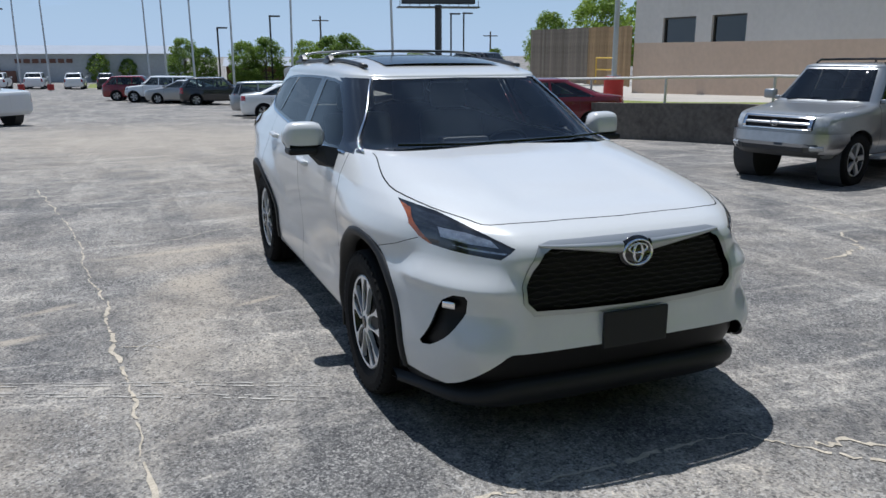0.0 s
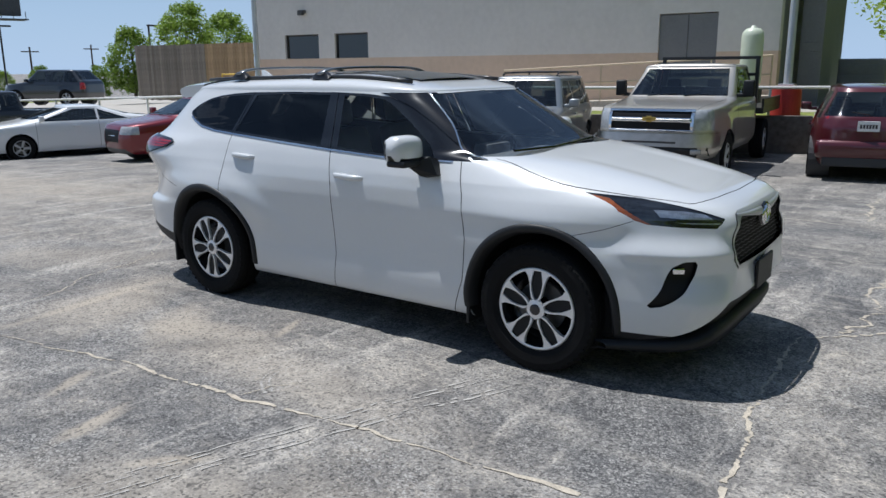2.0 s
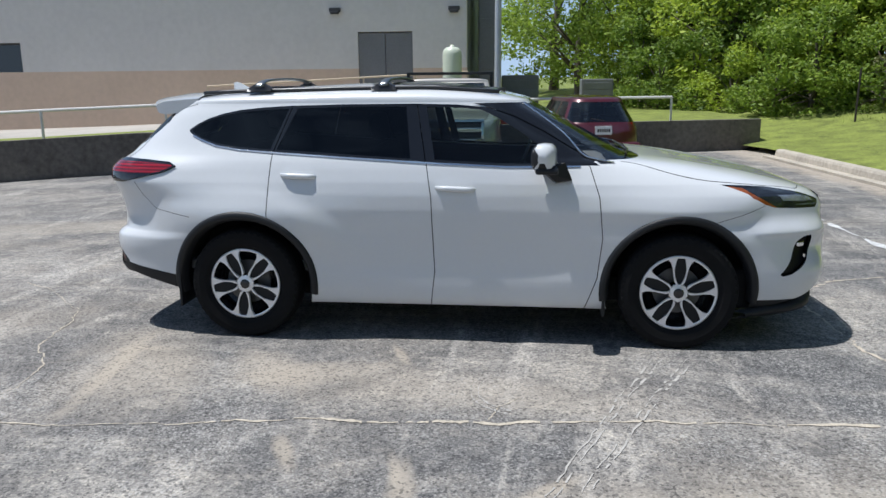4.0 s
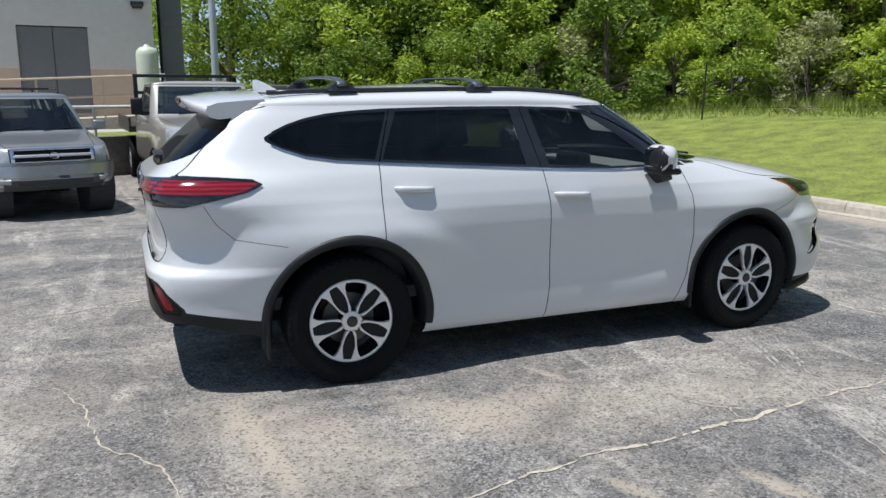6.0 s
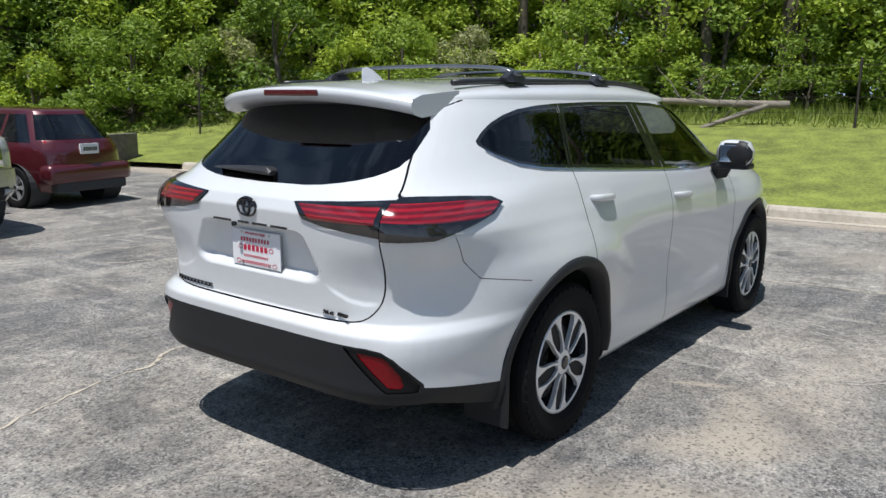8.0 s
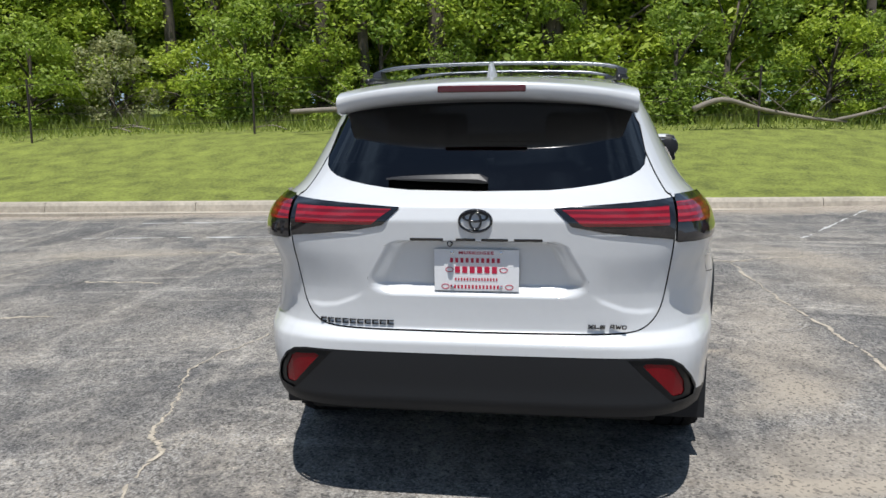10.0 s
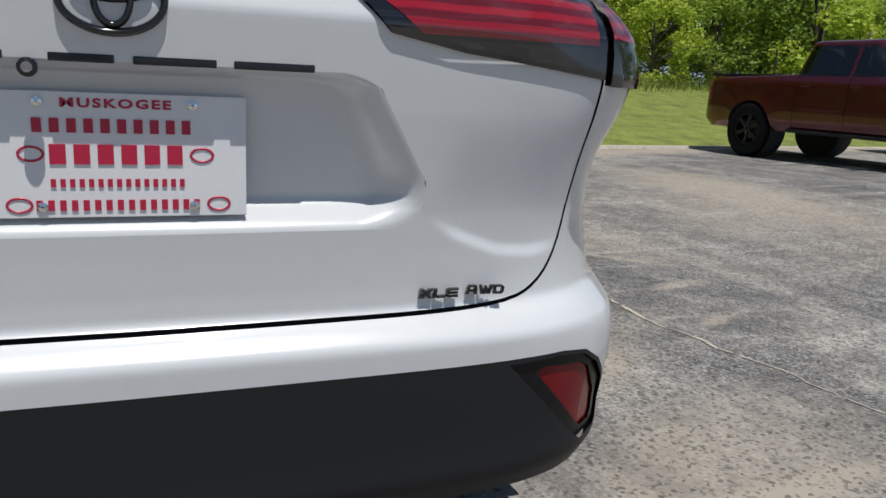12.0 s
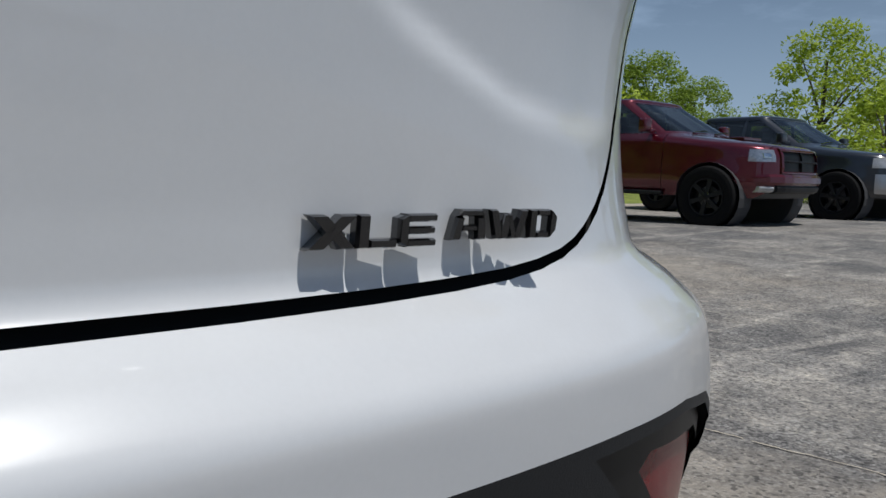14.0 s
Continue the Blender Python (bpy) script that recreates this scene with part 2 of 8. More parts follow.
def smooth_line(pts, n=4):
    """A soft curve through a few points."""
    out = []
    for k in range(len(pts) - 1):
        p0, p1, p2, p3 = pts[max(0, k - 1)], pts[k], pts[k + 1], pts[min(len(pts) - 1, k + 2)]
        for q in range(n):
            u = q / n
            out.append(tuple(0.5 * (2 * b + (c - a) * u + (2 * a - 5 * b + 4 * c - d) * u * u + (3 * b - a - 3 * c + d) * u ** 3) for a, b, c, d in zip(p0, p1, p2, p3)))
    return out + [pts[-1]]


def disc_of(cx, cz, r, n=28):
    return [(cx + r * math.cos(2 * math.pi * k / n), cz + r * math.sin(2 * math.pi * k / n)) for k in range(n)]


def grid_faces(P):
    """Faces with normals from a grid of points (rows, columns, 3)."""
    du, dv = np.gradient(P, axis=1), np.gradient(P, axis=0)
    N = np.cross(du, dv)
    N /= np.maximum(np.linalg.norm(N, axis=2, keepdims=True), 1e-9)
    V = [[tuple(map(float, (*P[i, j], *N[i, j]))) for j in range(P.shape[1])] for i in range(P.shape[0])]
    return [[V[i][j], V[i][j + 1], V[i + 1][j + 1], V[i + 1][j]] for i in range(P.shape[0] - 1) for j in range(P.shape[1] - 1)]


def moved(faces, d):
    """Faces pushed out along their normals."""
    return [[(x + n * d, y + o * d, z + p * d, n, o, p) for x, y, z, n, o, p in f] for f in faces]


def shell_mesh(name, faces, sides=(1, -1), rim=0.0):
    """One mesh of faces, for the left (1) and the right (-1) flank; rim: the turned-in edge's depth."""
    verts, norms, polys, at = [], [], [], {}
    def vert(p):
        key = (round(p[0], 5), round(p[1], 5), round(p[2], 5), round(p[3], 1), round(p[4], 1), round(p[5], 1))
        if key not in at:
            at[key] = len(verts)
            verts.append(p[:3])
            norms.append(p[3:])
        return at[key]
    for side in sides:
        for f in faces:
            g = [(p[0], side * p[1], p[2], p[3], side * p[4], p[5]) for p in f]
            ids = []
            for p in g:
                q = vert(p)
                if q not in ids:
                    ids.append(q)
            if len(ids) < 3:
                continue
            a, b = Vector(g[1][:3]) - Vector(g[0][:3]), Vector(g[2][:3]) - Vector(g[0][:3])
            nrm = a.cross(b)
            if nrm.length < 1e-12 and len(g) > 3:
                nrm = b.cross(Vector(g[3][:3]) - Vector(g[0][:3]))
            polys.append(ids if nrm.dot(Vector(g[0][3:])) >= 0 else ids[::-1])
    mesh = bpy.data.meshes.new(name)
    mesh.from_pydata(verts, [], polys)
    mesh.shade_smooth()
    if not rim:
        mesh.normals_split_custom_set_from_vertices([Vector(n).normalized() if Vector(n).length > 1e-6 else Vector((0, 0, 1)) for n in norms])
    return mesh


def panel(name, faces, mat, parent, sides=(1, -1), label=""):
    return mesh_part(name, shell_mesh(name, faces, sides), mat, parent, label)

def curve_of(table, soft=0.03):
    """A smooth function through a table of (input, value)."""
    ks = np.array([a for a, b in table], float)
    vs = np.array([b for a, b in table], float)
    fine = np.linspace(ks[0] - 0.3, ks[-1] + 0.3, 1200)
    raw = np.interp(fine, ks, vs)
    step = fine[1] - fine[0]
    k = max(1, int(soft / step))
    kern = np.exp(-0.5 * (np.arange(-3 * k, 3 * k + 1) / k) ** 2)
    smooth = np.convolve(np.pad(raw, 3 * k, mode="edge"), kern / kern.sum(), mode="valid")
    return lambda q: np.interp(q, fine, smooth)


XM = -0.3
nose_x = curve_of([(0.2, 2.30), (0.25, 2.34), (0.33, 2.38), (0.42, 2.405), (0.48, 2.424), (0.55, 2.412), (0.62, 2.402), (0.75, 2.402), (0.88, 2.397), (0.94, 2.372), (0.985, 2.315),
                   (1.022, 2.205), (1.06, 2.06), (1.103, 1.88), (1.157, 1.58), (1.185, 1.38), (1.205, 1.14), (1.25, 1.03), (1.4, 0.755), (1.56, 0.46)], 0.012)
tail_x = curve_of([(0.2, -2.34), (0.3, -2.40), (0.40, -2.440), (0.45, -2.468), (0.5, -2.466), (0.6, -2.473), (0.671, -2.476), (0.680, -2.4735), (0.700, -2.452), (0.711, -2.432), (0.719, -2.4275),
                   (0.748, -2.4280), (0.760, -2.4288), (0.80, -2.4315), (0.86, -2.4365), (1.0, -2.454), (1.12, -2.466), (1.17, -2.445), (1.2, -2.40), (1.22, -2.37), (1.3, -2.295), (1.4, -2.185),
                   (1.5, -2.07), (1.56, -2.0)], 0.0036)
nose_n = curve_of([(0.2, 6.0), (0.31, 6.6), (0.40, 7.0), (0.5, 7.2), (0.6, 6.7), (0.7, 6.2), (0.8, 4.9), (0.88, 4.5), (1.0, 4.8), (1.15, 4.6), (1.2, 5.2), (1.3, 6), (1.6, 6)])
tail_n = curve_of([(0.2, 5), (0.45, 7), (0.6, 7.1), (0.66, 6.8), (0.72, 6.1), (0.79, 5.6), (0.86, 5.5), (0.95, 6.0), (1.05, 7.0), (1.14, 7.0), (1.25, 5.8), (1.4, 6.2), (1.5, 7.0), (1.6, 7.5)])
flank_w = curve_of([(0.2, 0.82), (0.26, 0.885), (0.31, 0.897), (0.37, 0.9005), (0.445, 0.9005), (0.456, 0.8975), (0.52, 0.8965), (0.75, 0.906), (0.88, 0.913), (0.98, 0.908),
                    (1.06, 0.893), (1.14, 0.868), (1.19, 0.848), (1.25, 0.815), (1.38, 0.75), (1.5, 0.69), (1.56, 0.655)], 0.014)


def hump(q, mid, up, down=None, power=2):
    """A soft rise round mid, with its own width to either side."""
    wide = np.where(q > mid, up, up if down is None else down)
    return np.exp(-np.abs((q - mid) / wide) ** power)


def ease(q, lo, hi):
    k = np.clip((q - lo) / (hi - lo), 0, 1)
    return k * k * (3 - 2 * k)


def relief(x, y, z):
    """How far the pressed shapes stand out of the plain body."""
    d = 0.0 * x
    # front corners: a shoulder under the lamp, the hollow round the fog lamp, the blade below it
    corner = ease(x, 1.80, 2.02) * ease(y, 0.50, 0.62)
    d = d + corner * (0.022 * hump(z, 0.755, 0.07, 0.030) - 0.022 * hump(z, 0.64, 0.055, 0.07) * (1 - ease(y, 0.76, 0.85)))
    # the bonnet's middle lies between two low ridges
    d = d - 0.045 * (1 - ease(y, 0.34, 0.47)) * ease(z, 1.02, 1.07) * (1 - ease(z, 1.15, 1.195)) * ease(x, 1.0, 1.3)
    # rear shoulders carry the tail lamps
    d = d + 0.024 * hump(z, 1.11, 0.08, 0.13, 3) * ease(-x, 1.45, 2.15) * ease(y, 0.62, 0.75)
    # the shoulder runs back over the front wheel and fades in the door
    run = ease(x, 0.55, 1.25)
    d = d + run * (1 - corner) * (0.013 * hump(z, 0.90, 0.10, 0.05) - 0.010 * hump(z, 0.79, 0.06, 0.08))
    # a fold at the grille's flank
    d = d + ease(x, 2.1, 2.25) * 0.018 * hump(y, 0.545, 0.05, 0.10) * hump(z, 0.70, 0.22, 0.14, 4)
    # rear haunch: stands over the wheel and ends in a slope across the rear door
    slope = -0.62 - 0.55 * np.clip((z - 0.55) / 0.45, 0, 1) ** 1.6
    haunch = ease(slope - x, -0.12, 0.18) * ease(x, -2.25, -1.75)
    d = d + haunch * 0.024 * hump(z, 0.82, 0.16, 0.22)
    # the flank draws in between the tail lamp and the bumper's ledge
    back = ease(-x, 1.72, 2.12) * ease(y, 0.66, 0.78)
    d = d + back * (-0.007 * hump(z, 0.90, 0.10, 0.085) + 0.012 * hump(z, 0.66, 0.035, 0.14))
    # the tailgate's lower corners: a fold that runs out from the plate hollow
    fold = np.interp(y, [0.40, 0.449, 0.479, 0.525, 0.585, 0.66], [0.850, 0.823, 0.811, 0.794, 0.786, 0.790])
    d = d - 0.006 * ease(-x, 2.2, 2.34) * ease(z - fold, -0.006, 0.016) * (1 - ease(z, 0.86, 1.0)) * ease(y, 0.40, 0.47) * (1 - ease(y, 0.60, 0.66))
    # the doors' hollow over the sill, and the line along its lower edge
    door = hump(x, -0.02, 0.80, 0.60, 6)
    d = d - door * 0.006 * hump(z, 0.62, 0.14, 0.20)
    return d


def skin(a, z):
    """The body's surface at the turn a (0 nose, pi tail) and height z: x, half width y."""
    ca, sa = np.cos(a), np.sin(a)
    n = np.where(ca > 0, nose_n(z), tail_n(z))
    reach = np.where(ca > 0, nose_x(z) - XM, XM - tail_x(z))
    cx, cy = np.abs(ca) ** (2 / n), np.abs(sa) ** (2 / n)
    x = XM + np.sign(ca) * reach * cx
    w = flank_w(z)
    up = np.clip((z - 1.05) / 0.25, 0, 1)
    # the cabin narrows towards both ends
    w = w - up * 0.045 * np.clip((x - 0.1) / 0.9, 0, 1) ** 1.5 - up * 0.022 * np.clip((-0.9 - x) / 1.2, 0, 1) ** 1.3
    # wide shoulders over the wheels
    lift = np.exp(-((z - 0.80) / 0.19) ** 2)
    w = w + lift * (0.062 * np.exp(-((x - 1.42) / 0.52) ** 2) + 0.050 * np.exp(-((x + 1.45) / 0.55) ** 2))
    low = np.exp(-((z - 0.45) / 0.22) ** 2)
    w = w + low * (0.045 * np.exp(-((x - 1.5) / 0.6) ** 2) + 0.03 * np.exp(-((x + 1.5) / 0.6) ** 2))
    y = w * cy
    # across the outline's normal
    ex, ey = cx ** (n - 1) / reach, cy ** (n - 1) / w
    s = np.sqrt(ex * ex + ey * ey)
    d = relief(x, y, z)
    return x + np.sign(ca) * d * ex / s, y + d * ey / s


RINGS = {}
FINE = np.unique(np.concatenate([np.linspace(0, np.pi, 600), np.pi * np.linspace(0, 1, 200) ** 4, np.pi * (1 - np.linspace(0, 1, 200) ** 4)]))


def ring_at(z):
    """The body's outline at a height, front half and rear half."""
    key = round(float(z), 4)
    if key not in RINGS:
        x, y = skin(FINE, np.full_like(FINE, key))
        k = int(np.argmax(y))
        RINGS[key] = (x[k:], y[k:], x[:k + 1], y[:k + 1])
    return RINGS[key]


crown = curve_of([(-2.2, 0.03), (-2.0, 0.055), (-1.77, 0.082), (-1.5, 0.102), (-0.7, 0.13), (-0.2, 0.128), (0.2, 0.085), (0.46, 0.04)], 0.08)
ROOF_Z = 1.56



def turns(n=4.9, step=0.035, reach=2.4, wide=0.9):
    """Turns round a shell at which its outline is evenly stepped."""
    side = np.linspace(0, 0.93, int(reach * 0.93 / step))
    end = np.linspace(0, 0.93, int(wide * 0.93 / step))
    a = np.concatenate([np.arccos(side ** (n / 2)), np.arcsin(end ** (n / 2))])
    a = np.unique(np.round(a, 4))
    return np.concatenate([a[a < np.pi / 2 - 1e-3], [np.pi / 2], (np.pi - a[::-1])[(np.pi - a[::-1]) > np.pi / 2 + 1e-3]])


def shell_points(fn, zs, angles):
    A, Z = np.meshgrid(angles, np.array(zs))
    X, Y = fn(A, Z)
    return np.stack([X, Y, Z], -1)


def cap_points(fn, z, rise, angles, rings=16, power=2.6, xm=XM):
    """The roof over the shell's top outline."""
    x, y = fn(angles, np.full_like(angles, z))
    rows = []
    for k in range(rings + 1):
        f = math.pi / 2 * k / rings
        r = math.cos(f) ** (2 / power) if k < rings else 0.0
        px = xm + (x - xm) * r
        rows.append(np.stack([px, y * r, z + rise(px) * math.sin(f) ** (2 / power)], -1))
    return np.array(rows)


suv = empty("suv", pose(0, 0, 0), "pearl white mid-size SUV parked alone on the cracked asphalt", "car")

zs = np.unique(np.round(np.concatenate([np.linspace(0.24, 0.64, 22), np.linspace(0.64, 0.76, 26), np.linspace(0.76, 0.86, 22), np.linspace(0.86, 0.97, 10), np.linspace(0.97, 1.23, 48), np.linspace(1.23, ROOF_Z, 20)]), 4))
angles = np.unique(np.concatenate([turns(), np.pi - np.arcsin(np.linspace(0.40, 0.76, 44) ** 3.0)]))
P = shell_points(skin, zs, angles)
body = grid_faces(P)
roof_faces = grid_faces(cap_points(skin, ROOF_Z, crown, angles))

# wheel openings
for hub_x in (1.428, -1.42):
    body = cut(body, prism(disc_of(hub_x, 0.37, 0.462), "xz", [(0, -1, 0, 0.55)]))[1]

# side windows
DLO = [(-1.828, 1.372), (-1.832, 1.390), (-1.775, 1.427), (-1.70, 1.462), (-1.60, 1.493), (-1.48, 1.517), (-1.32, 1.533), (-1.14, 1.543), (-0.73, 1.552), (-0.27, 1.553), (0.0, 1.546), (0.20, 1.528), (0.37, 1.472), (0.56, 1.378), (0.74, 1.272),
       (0.945, 1.165), (0.33, 1.163), (-0.18, 1.186), (-0.745, 1.218), (-1.22, 1.248), (-1.45, 1.263), (-1.63, 1.290), (-1.765, 1.335)]
side_on = [(0, -1, 0, 0.45)]
dlo, body = cut(body, prism(DLO, "xz", side_on))
win_front, dlo = cut(dlo, prism([(-0.13, 1.203), (0.30, 1.180), (0.66, 1.180), (0.60, 1.245), (0.42, 1.370), (0.28, 1.455), (0.16, 1.512), (0.0, 1.527), (-0.2, 1.533)], "xz"))
win_rear, dlo = cut(dlo, prism([(-1.19, 1.264), (-0.29, 1.208), (-0.335, 1.535), (-0.73, 1.535), (-1.07, 1.525)], "xz"))
win_quarter, dlo = cut(dlo, prism([(-1.808, 1.388), (-1.803, 1.374), (-1.745, 1.342), (-1.62, 1.303), (-1.45, 1.278), (-1.235, 1.264), (-1.13, 1.523), (-1.30, 1.5165), (-1.45, 1.504), (-1.58, 1.482), (-1.68, 1.455), (-1.755, 1.422)], "xz"))
dlo = seam(dlo, [(-1.215, 1.24), (-1.10, 1.56)], "xz")
dlo = seam(dlo, [(-0.185, 1.17), (-0.265, 1.56)], "xz")

# windscreen
ahead = [(-1, 0, 0, 0.3)]
screen, body = cut(body, prism([(0.0, 1.212), (0.775, 1.194), (0.66, 1.37), (0.585, 1.50), (0.555, 1.548), (0.0, 1.555)], "yz", ahead))
pillar, body = cut(body, prism([(0.50, 1.207), (0.775, 1.190), (0.84, 1.165), (1.0, 1.165), (0.70, 1.556), (0.5, 1.556)], "yz", [(-1, 0, -1.68, 0.2 + 1.68 * 1.55 - 0.01)]))

# rear window and tailgate
behind = [(1, 0, 0, 1.8)]
backlight, body = cut(body, prism([(0.0, 1.216), (0.25, 1.220), (0.34, 1.227), (0.42, 1.238), (0.49, 1.251), (0.545, 1.266), (0.578, 1.282), (0.60, 1.300), (0.612, 1.335), (0.60, 1.44), (0.57, 1.50), (0.47, 1.535), (0.0, 1.54)], "yz", behind))

# tail lamps
lamp_wrap, body = cut(body, prism([(-2.6, 1.188), (-2.246, 1.193), (-2.086, 1.187), (-1.924, 1.176), (-1.874, 1.152), (-1.961, 1.116), (-2.16, 1.072), (-2.275, 1.048), (-2.6, 1.052)], "xz", [(0, -1, 0, 0.690)]))
lamp_gate, body = cut(body, prism([(0.272, 1.164), (0.685, 1.188), (0.685, 1.058), (0.44, 1.084), (0.334, 1.104)], "yz", behind))
wrap_red, lamp_wrap = cut(lamp_wrap, prism([(-2.6, 1.170), (-2.25, 1.172), (-2.05, 1.170), (-1.91, 1.158), (-1.90, 1.150), (-1.98, 1.118), (-2.12, 1.096), (-2.27, 1.106), (-2.6, 1.106)], "xz"))
wrap_clear, lamp_wrap = cut(lamp_wrap, prism([(-2.6, 1.100), (-2.27, 1.100), (-2.15, 1.092), (-2.16, 1.074), (-2.27, 1.054), (-2.6, 1.056)], "xz"))
gate_red, lamp_gate = cut(lamp_gate, prism([(0.30, 1.158), (0.665, 1.166), (0.665, 1.106), (0.375, 1.106)], "yz"))
gate_clear, lamp_gate = cut(lamp_gate, prism([(0.40, 1.100), (0.665, 1.100), (0.665, 1.066), (0.44, 1.090)], "yz"))

# bonnet and its gaps
bonnet_line = [(1.06, 0.752), (1.15, 0.757), (1.378, 0.800), (1.60, 0.806), (1.893, 0.745), (2.10, 0.655), (2.19, 0.590), (2.235, 0.41), (2.243, 0.25), (2.252, 0.0)]
up_only = [(0, 0, -1, 0.93)]
body = seam(body, smooth_line(bonnet_line, 3), "xy", 0.0028, up_only)

# headlamps: the wide part and the pointed part that runs back along the bonnet
head_a, body = cut(body, prism([(0.505, 0.962), (0.60, 0.998), (0.735, 1.030), (0.812, 1.072), (0.838, 0.966), (0.812, 0.905), (0.74, 0.893), (0.60, 0.880)], "yz", [(-1, 0, 0, 1.60), (-0.325, 0, -1, 1.555)]))
head_amber, head_a = cut(head_a, prism([(1.70, 1.040), (1.80, 1.026), (2.03, 0.900), (1.955, 0.893)], "xz"))
head_dark, head_edge = cut(head_a, prism([(0.50, 0.95), (0.60, 0.983), (0.735, 1.015), (0.80, 1.05), (0.825, 0.966), (0.80, 0.915), (0.74, 0.905), (0.60, 0.893)], "yz"))

head_bright, head_dark = cut(head_dark, prism([(0.60, 0.925), (0.70, 0.932), (0.765, 0.942), (0.765, 0.978), (0.69, 0.972), (0.62, 0.952)], "yz"))
head_strip, head_dark = cut(head_dark, prism([(0.56, 0.899), (0.74, 0.911), (0.80, 0.925), (0.80, 0.931), (0.74, 0.918), (0.56, 0.906)], "yz"))

# front grille, fog pockets and lower intake
front = [(-1, 0, 0, 1.9)]
grille_out = [(0.0, 0.952), (0.40, 0.952), (0.452, 0.940), (0.50, 0.86), (0.537, 0.775), (0.535, 0.705), (0.49, 0.655), (0.30, 0.640), (0.0, 0.632)]
grille_in = [(0.0, 0.928), (0.40, 0.926), (0.44, 0.905), (0.486, 0.84), (0.520, 0.773), (0.518, 0.712), (0.480, 0.674), (0.30, 0.661), (0.0, 0.653)]
grille_zone, body = cut(body, prism(grille_out, "yz", front))
grille_hole, grille_ring = cut(grille_zone, prism(grille_in, "yz"))
FOG = [(0.728, 0.708), (0.738, 0.724), (0.768, 0.722), (0.797, 0.690), (0.862, 0.486), (0.857, 0.474), (0.842, 0.484), (0.742, 0.622), (0.728, 0.650)]
fog_zone, body = cut(body, prism(FOG, "yz", [(-1, 0, 0, 1.95)]))
low_zone, body = cut(body, prism([(0.0, 0.490), (0.20, 0.492), (0.50, 0.498), (0.58, 0.497), (0.612, 0.482), (0.70, 0.398), (0.80, 0.305), (0.86, 0.245), (0.90, 0.20), (0.0, 0.20)], "yz", [(-1, 0, 0, 1.95)]))

skirt, body = cut(body, prism([(1.70, 0.325), (2.6, 0.308), (2.6, 0.1), (1.70, 0.1)], "xz"))

# number plate hollow in the tailgate
hollow_zone, body = cut(body, prism([(0.0, 1.050), (0.29, 1.050), (0.325, 1.032), (0.398, 0.905), (0.398, 0.868), (0.375, 0.838), (0.0, 0.838)], "yz", behind))

# dark lower rear bumper with reflectors
rear_dark, body = cut(body, prism([(0.0, 0.636), (0.56, 0.638), (0.64, 0.637), (0.695, 0.628), (0.735, 0.602), (0.775, 0.550), (0.803, 0.495), (0.81, 0.20), (0.0, 0.20)], "yz", [(1, 0, 0, 1.86)]))
rear_low, body = cut(body, prism([(-2.6, 0.495), (-2.30, 0.480), (-1.86, 0.410), (-1.86, 0.20), (-2.6, 0.20)], "xz", [(0, -1, 0, 0.60)]))
pocket, rear_dark = cut(rear_dark, prism([(0.535, 0.6295), (0.640, 0.6300), (0.692, 0.621), (0.730, 0.596), (0.770, 0.545), (0.795, 0.490), (0.790, 0.464), (0.706, 0.462), (0.685, 0.478)], "yz", [(1, 0, 0, 2.2)]))
reflector, pocket = cut(pocket, prism([(0.592, 0.606), (0.606, 0.614), (0.695, 0.604), (0.716, 0.590), (0.752, 0.530), (0.758, 0.490), (0.748, 0.478), (0.716, 0.480), (0.706, 0.486)], "yz"))

# the tail's underside ends above the ground
body = cut(body, prism([(-2.6, 0.408), (-2.26, 0.408), (-1.88, 0.315), (-1.88, 0.1), (-2.6, 0.1)], "xz"))[1]
rear_dark = cut(rear_dark, prism([(-2.6, 0.408), (-2.26, 0.408), (-1.88, 0.315), (-1.88, 0.1), (-2.6, 0.1)], "xz"))[1]
rear_low = cut(rear_low, prism([(-2.6, 0.408), (-2.26, 0.408), (-1.88, 0.315), (-1.88, 0.1), (-2.6, 0.1)], "xz"))[1]

# seams of doors, bumpers and tailgate
body = seam(body, [(-1.215, 1.26), (-1.226, 1.06), (-1.229, 0.86), (-1.229, 0.78)], "xz", extra=side_on)
body = seam(body, [(-0.187, 1.20), (-0.149, 0.964), (-0.139, 0.676), (-0.130, 0.474), (-0.158, 0.24)], "xz", extra=side_on)
body = seam(body, [(0.835, 1.20), (0.86, 1.156), (0.919, 0.975), (0.945, 0.716), (0.918, 0.454), (0.842, 0.24)], "xz", extra=side_on)
body = seam(body, [(-2.18, 1.05), (-2.12, 0.95), (-2.032, 0.870), (-1.77, 0.826)], "xz", 0.0016, side_on)
body = seam(body, [(1.50, 0.79), (1.57, 0.802), (1.80, 0.865), (1.94, 0.918)], "xz", 0.0016, side_on)
gate_line = smooth_line([(0.0, 0.709), (0.22, 0.710), (0.43, 0.712), (0.545, 0.718), (0.598, 0.735), (0.637, 0.772), (0.662, 0.83), (0.678, 0.95), (0.686, 1.08), (0.688, 1.19), (0.668, 1.21), (0.625, 1.30), (0.58, 1.43), (0.565, 1.49), (0.60, 1.555)], 3)
body = seam(body, gate_line, "yz", 0.0027, behind)

# which panel a face belongs to
def centre(f):
    n = len(f)
    return [sum(p[k] for p in f) / n for k in range(3)]

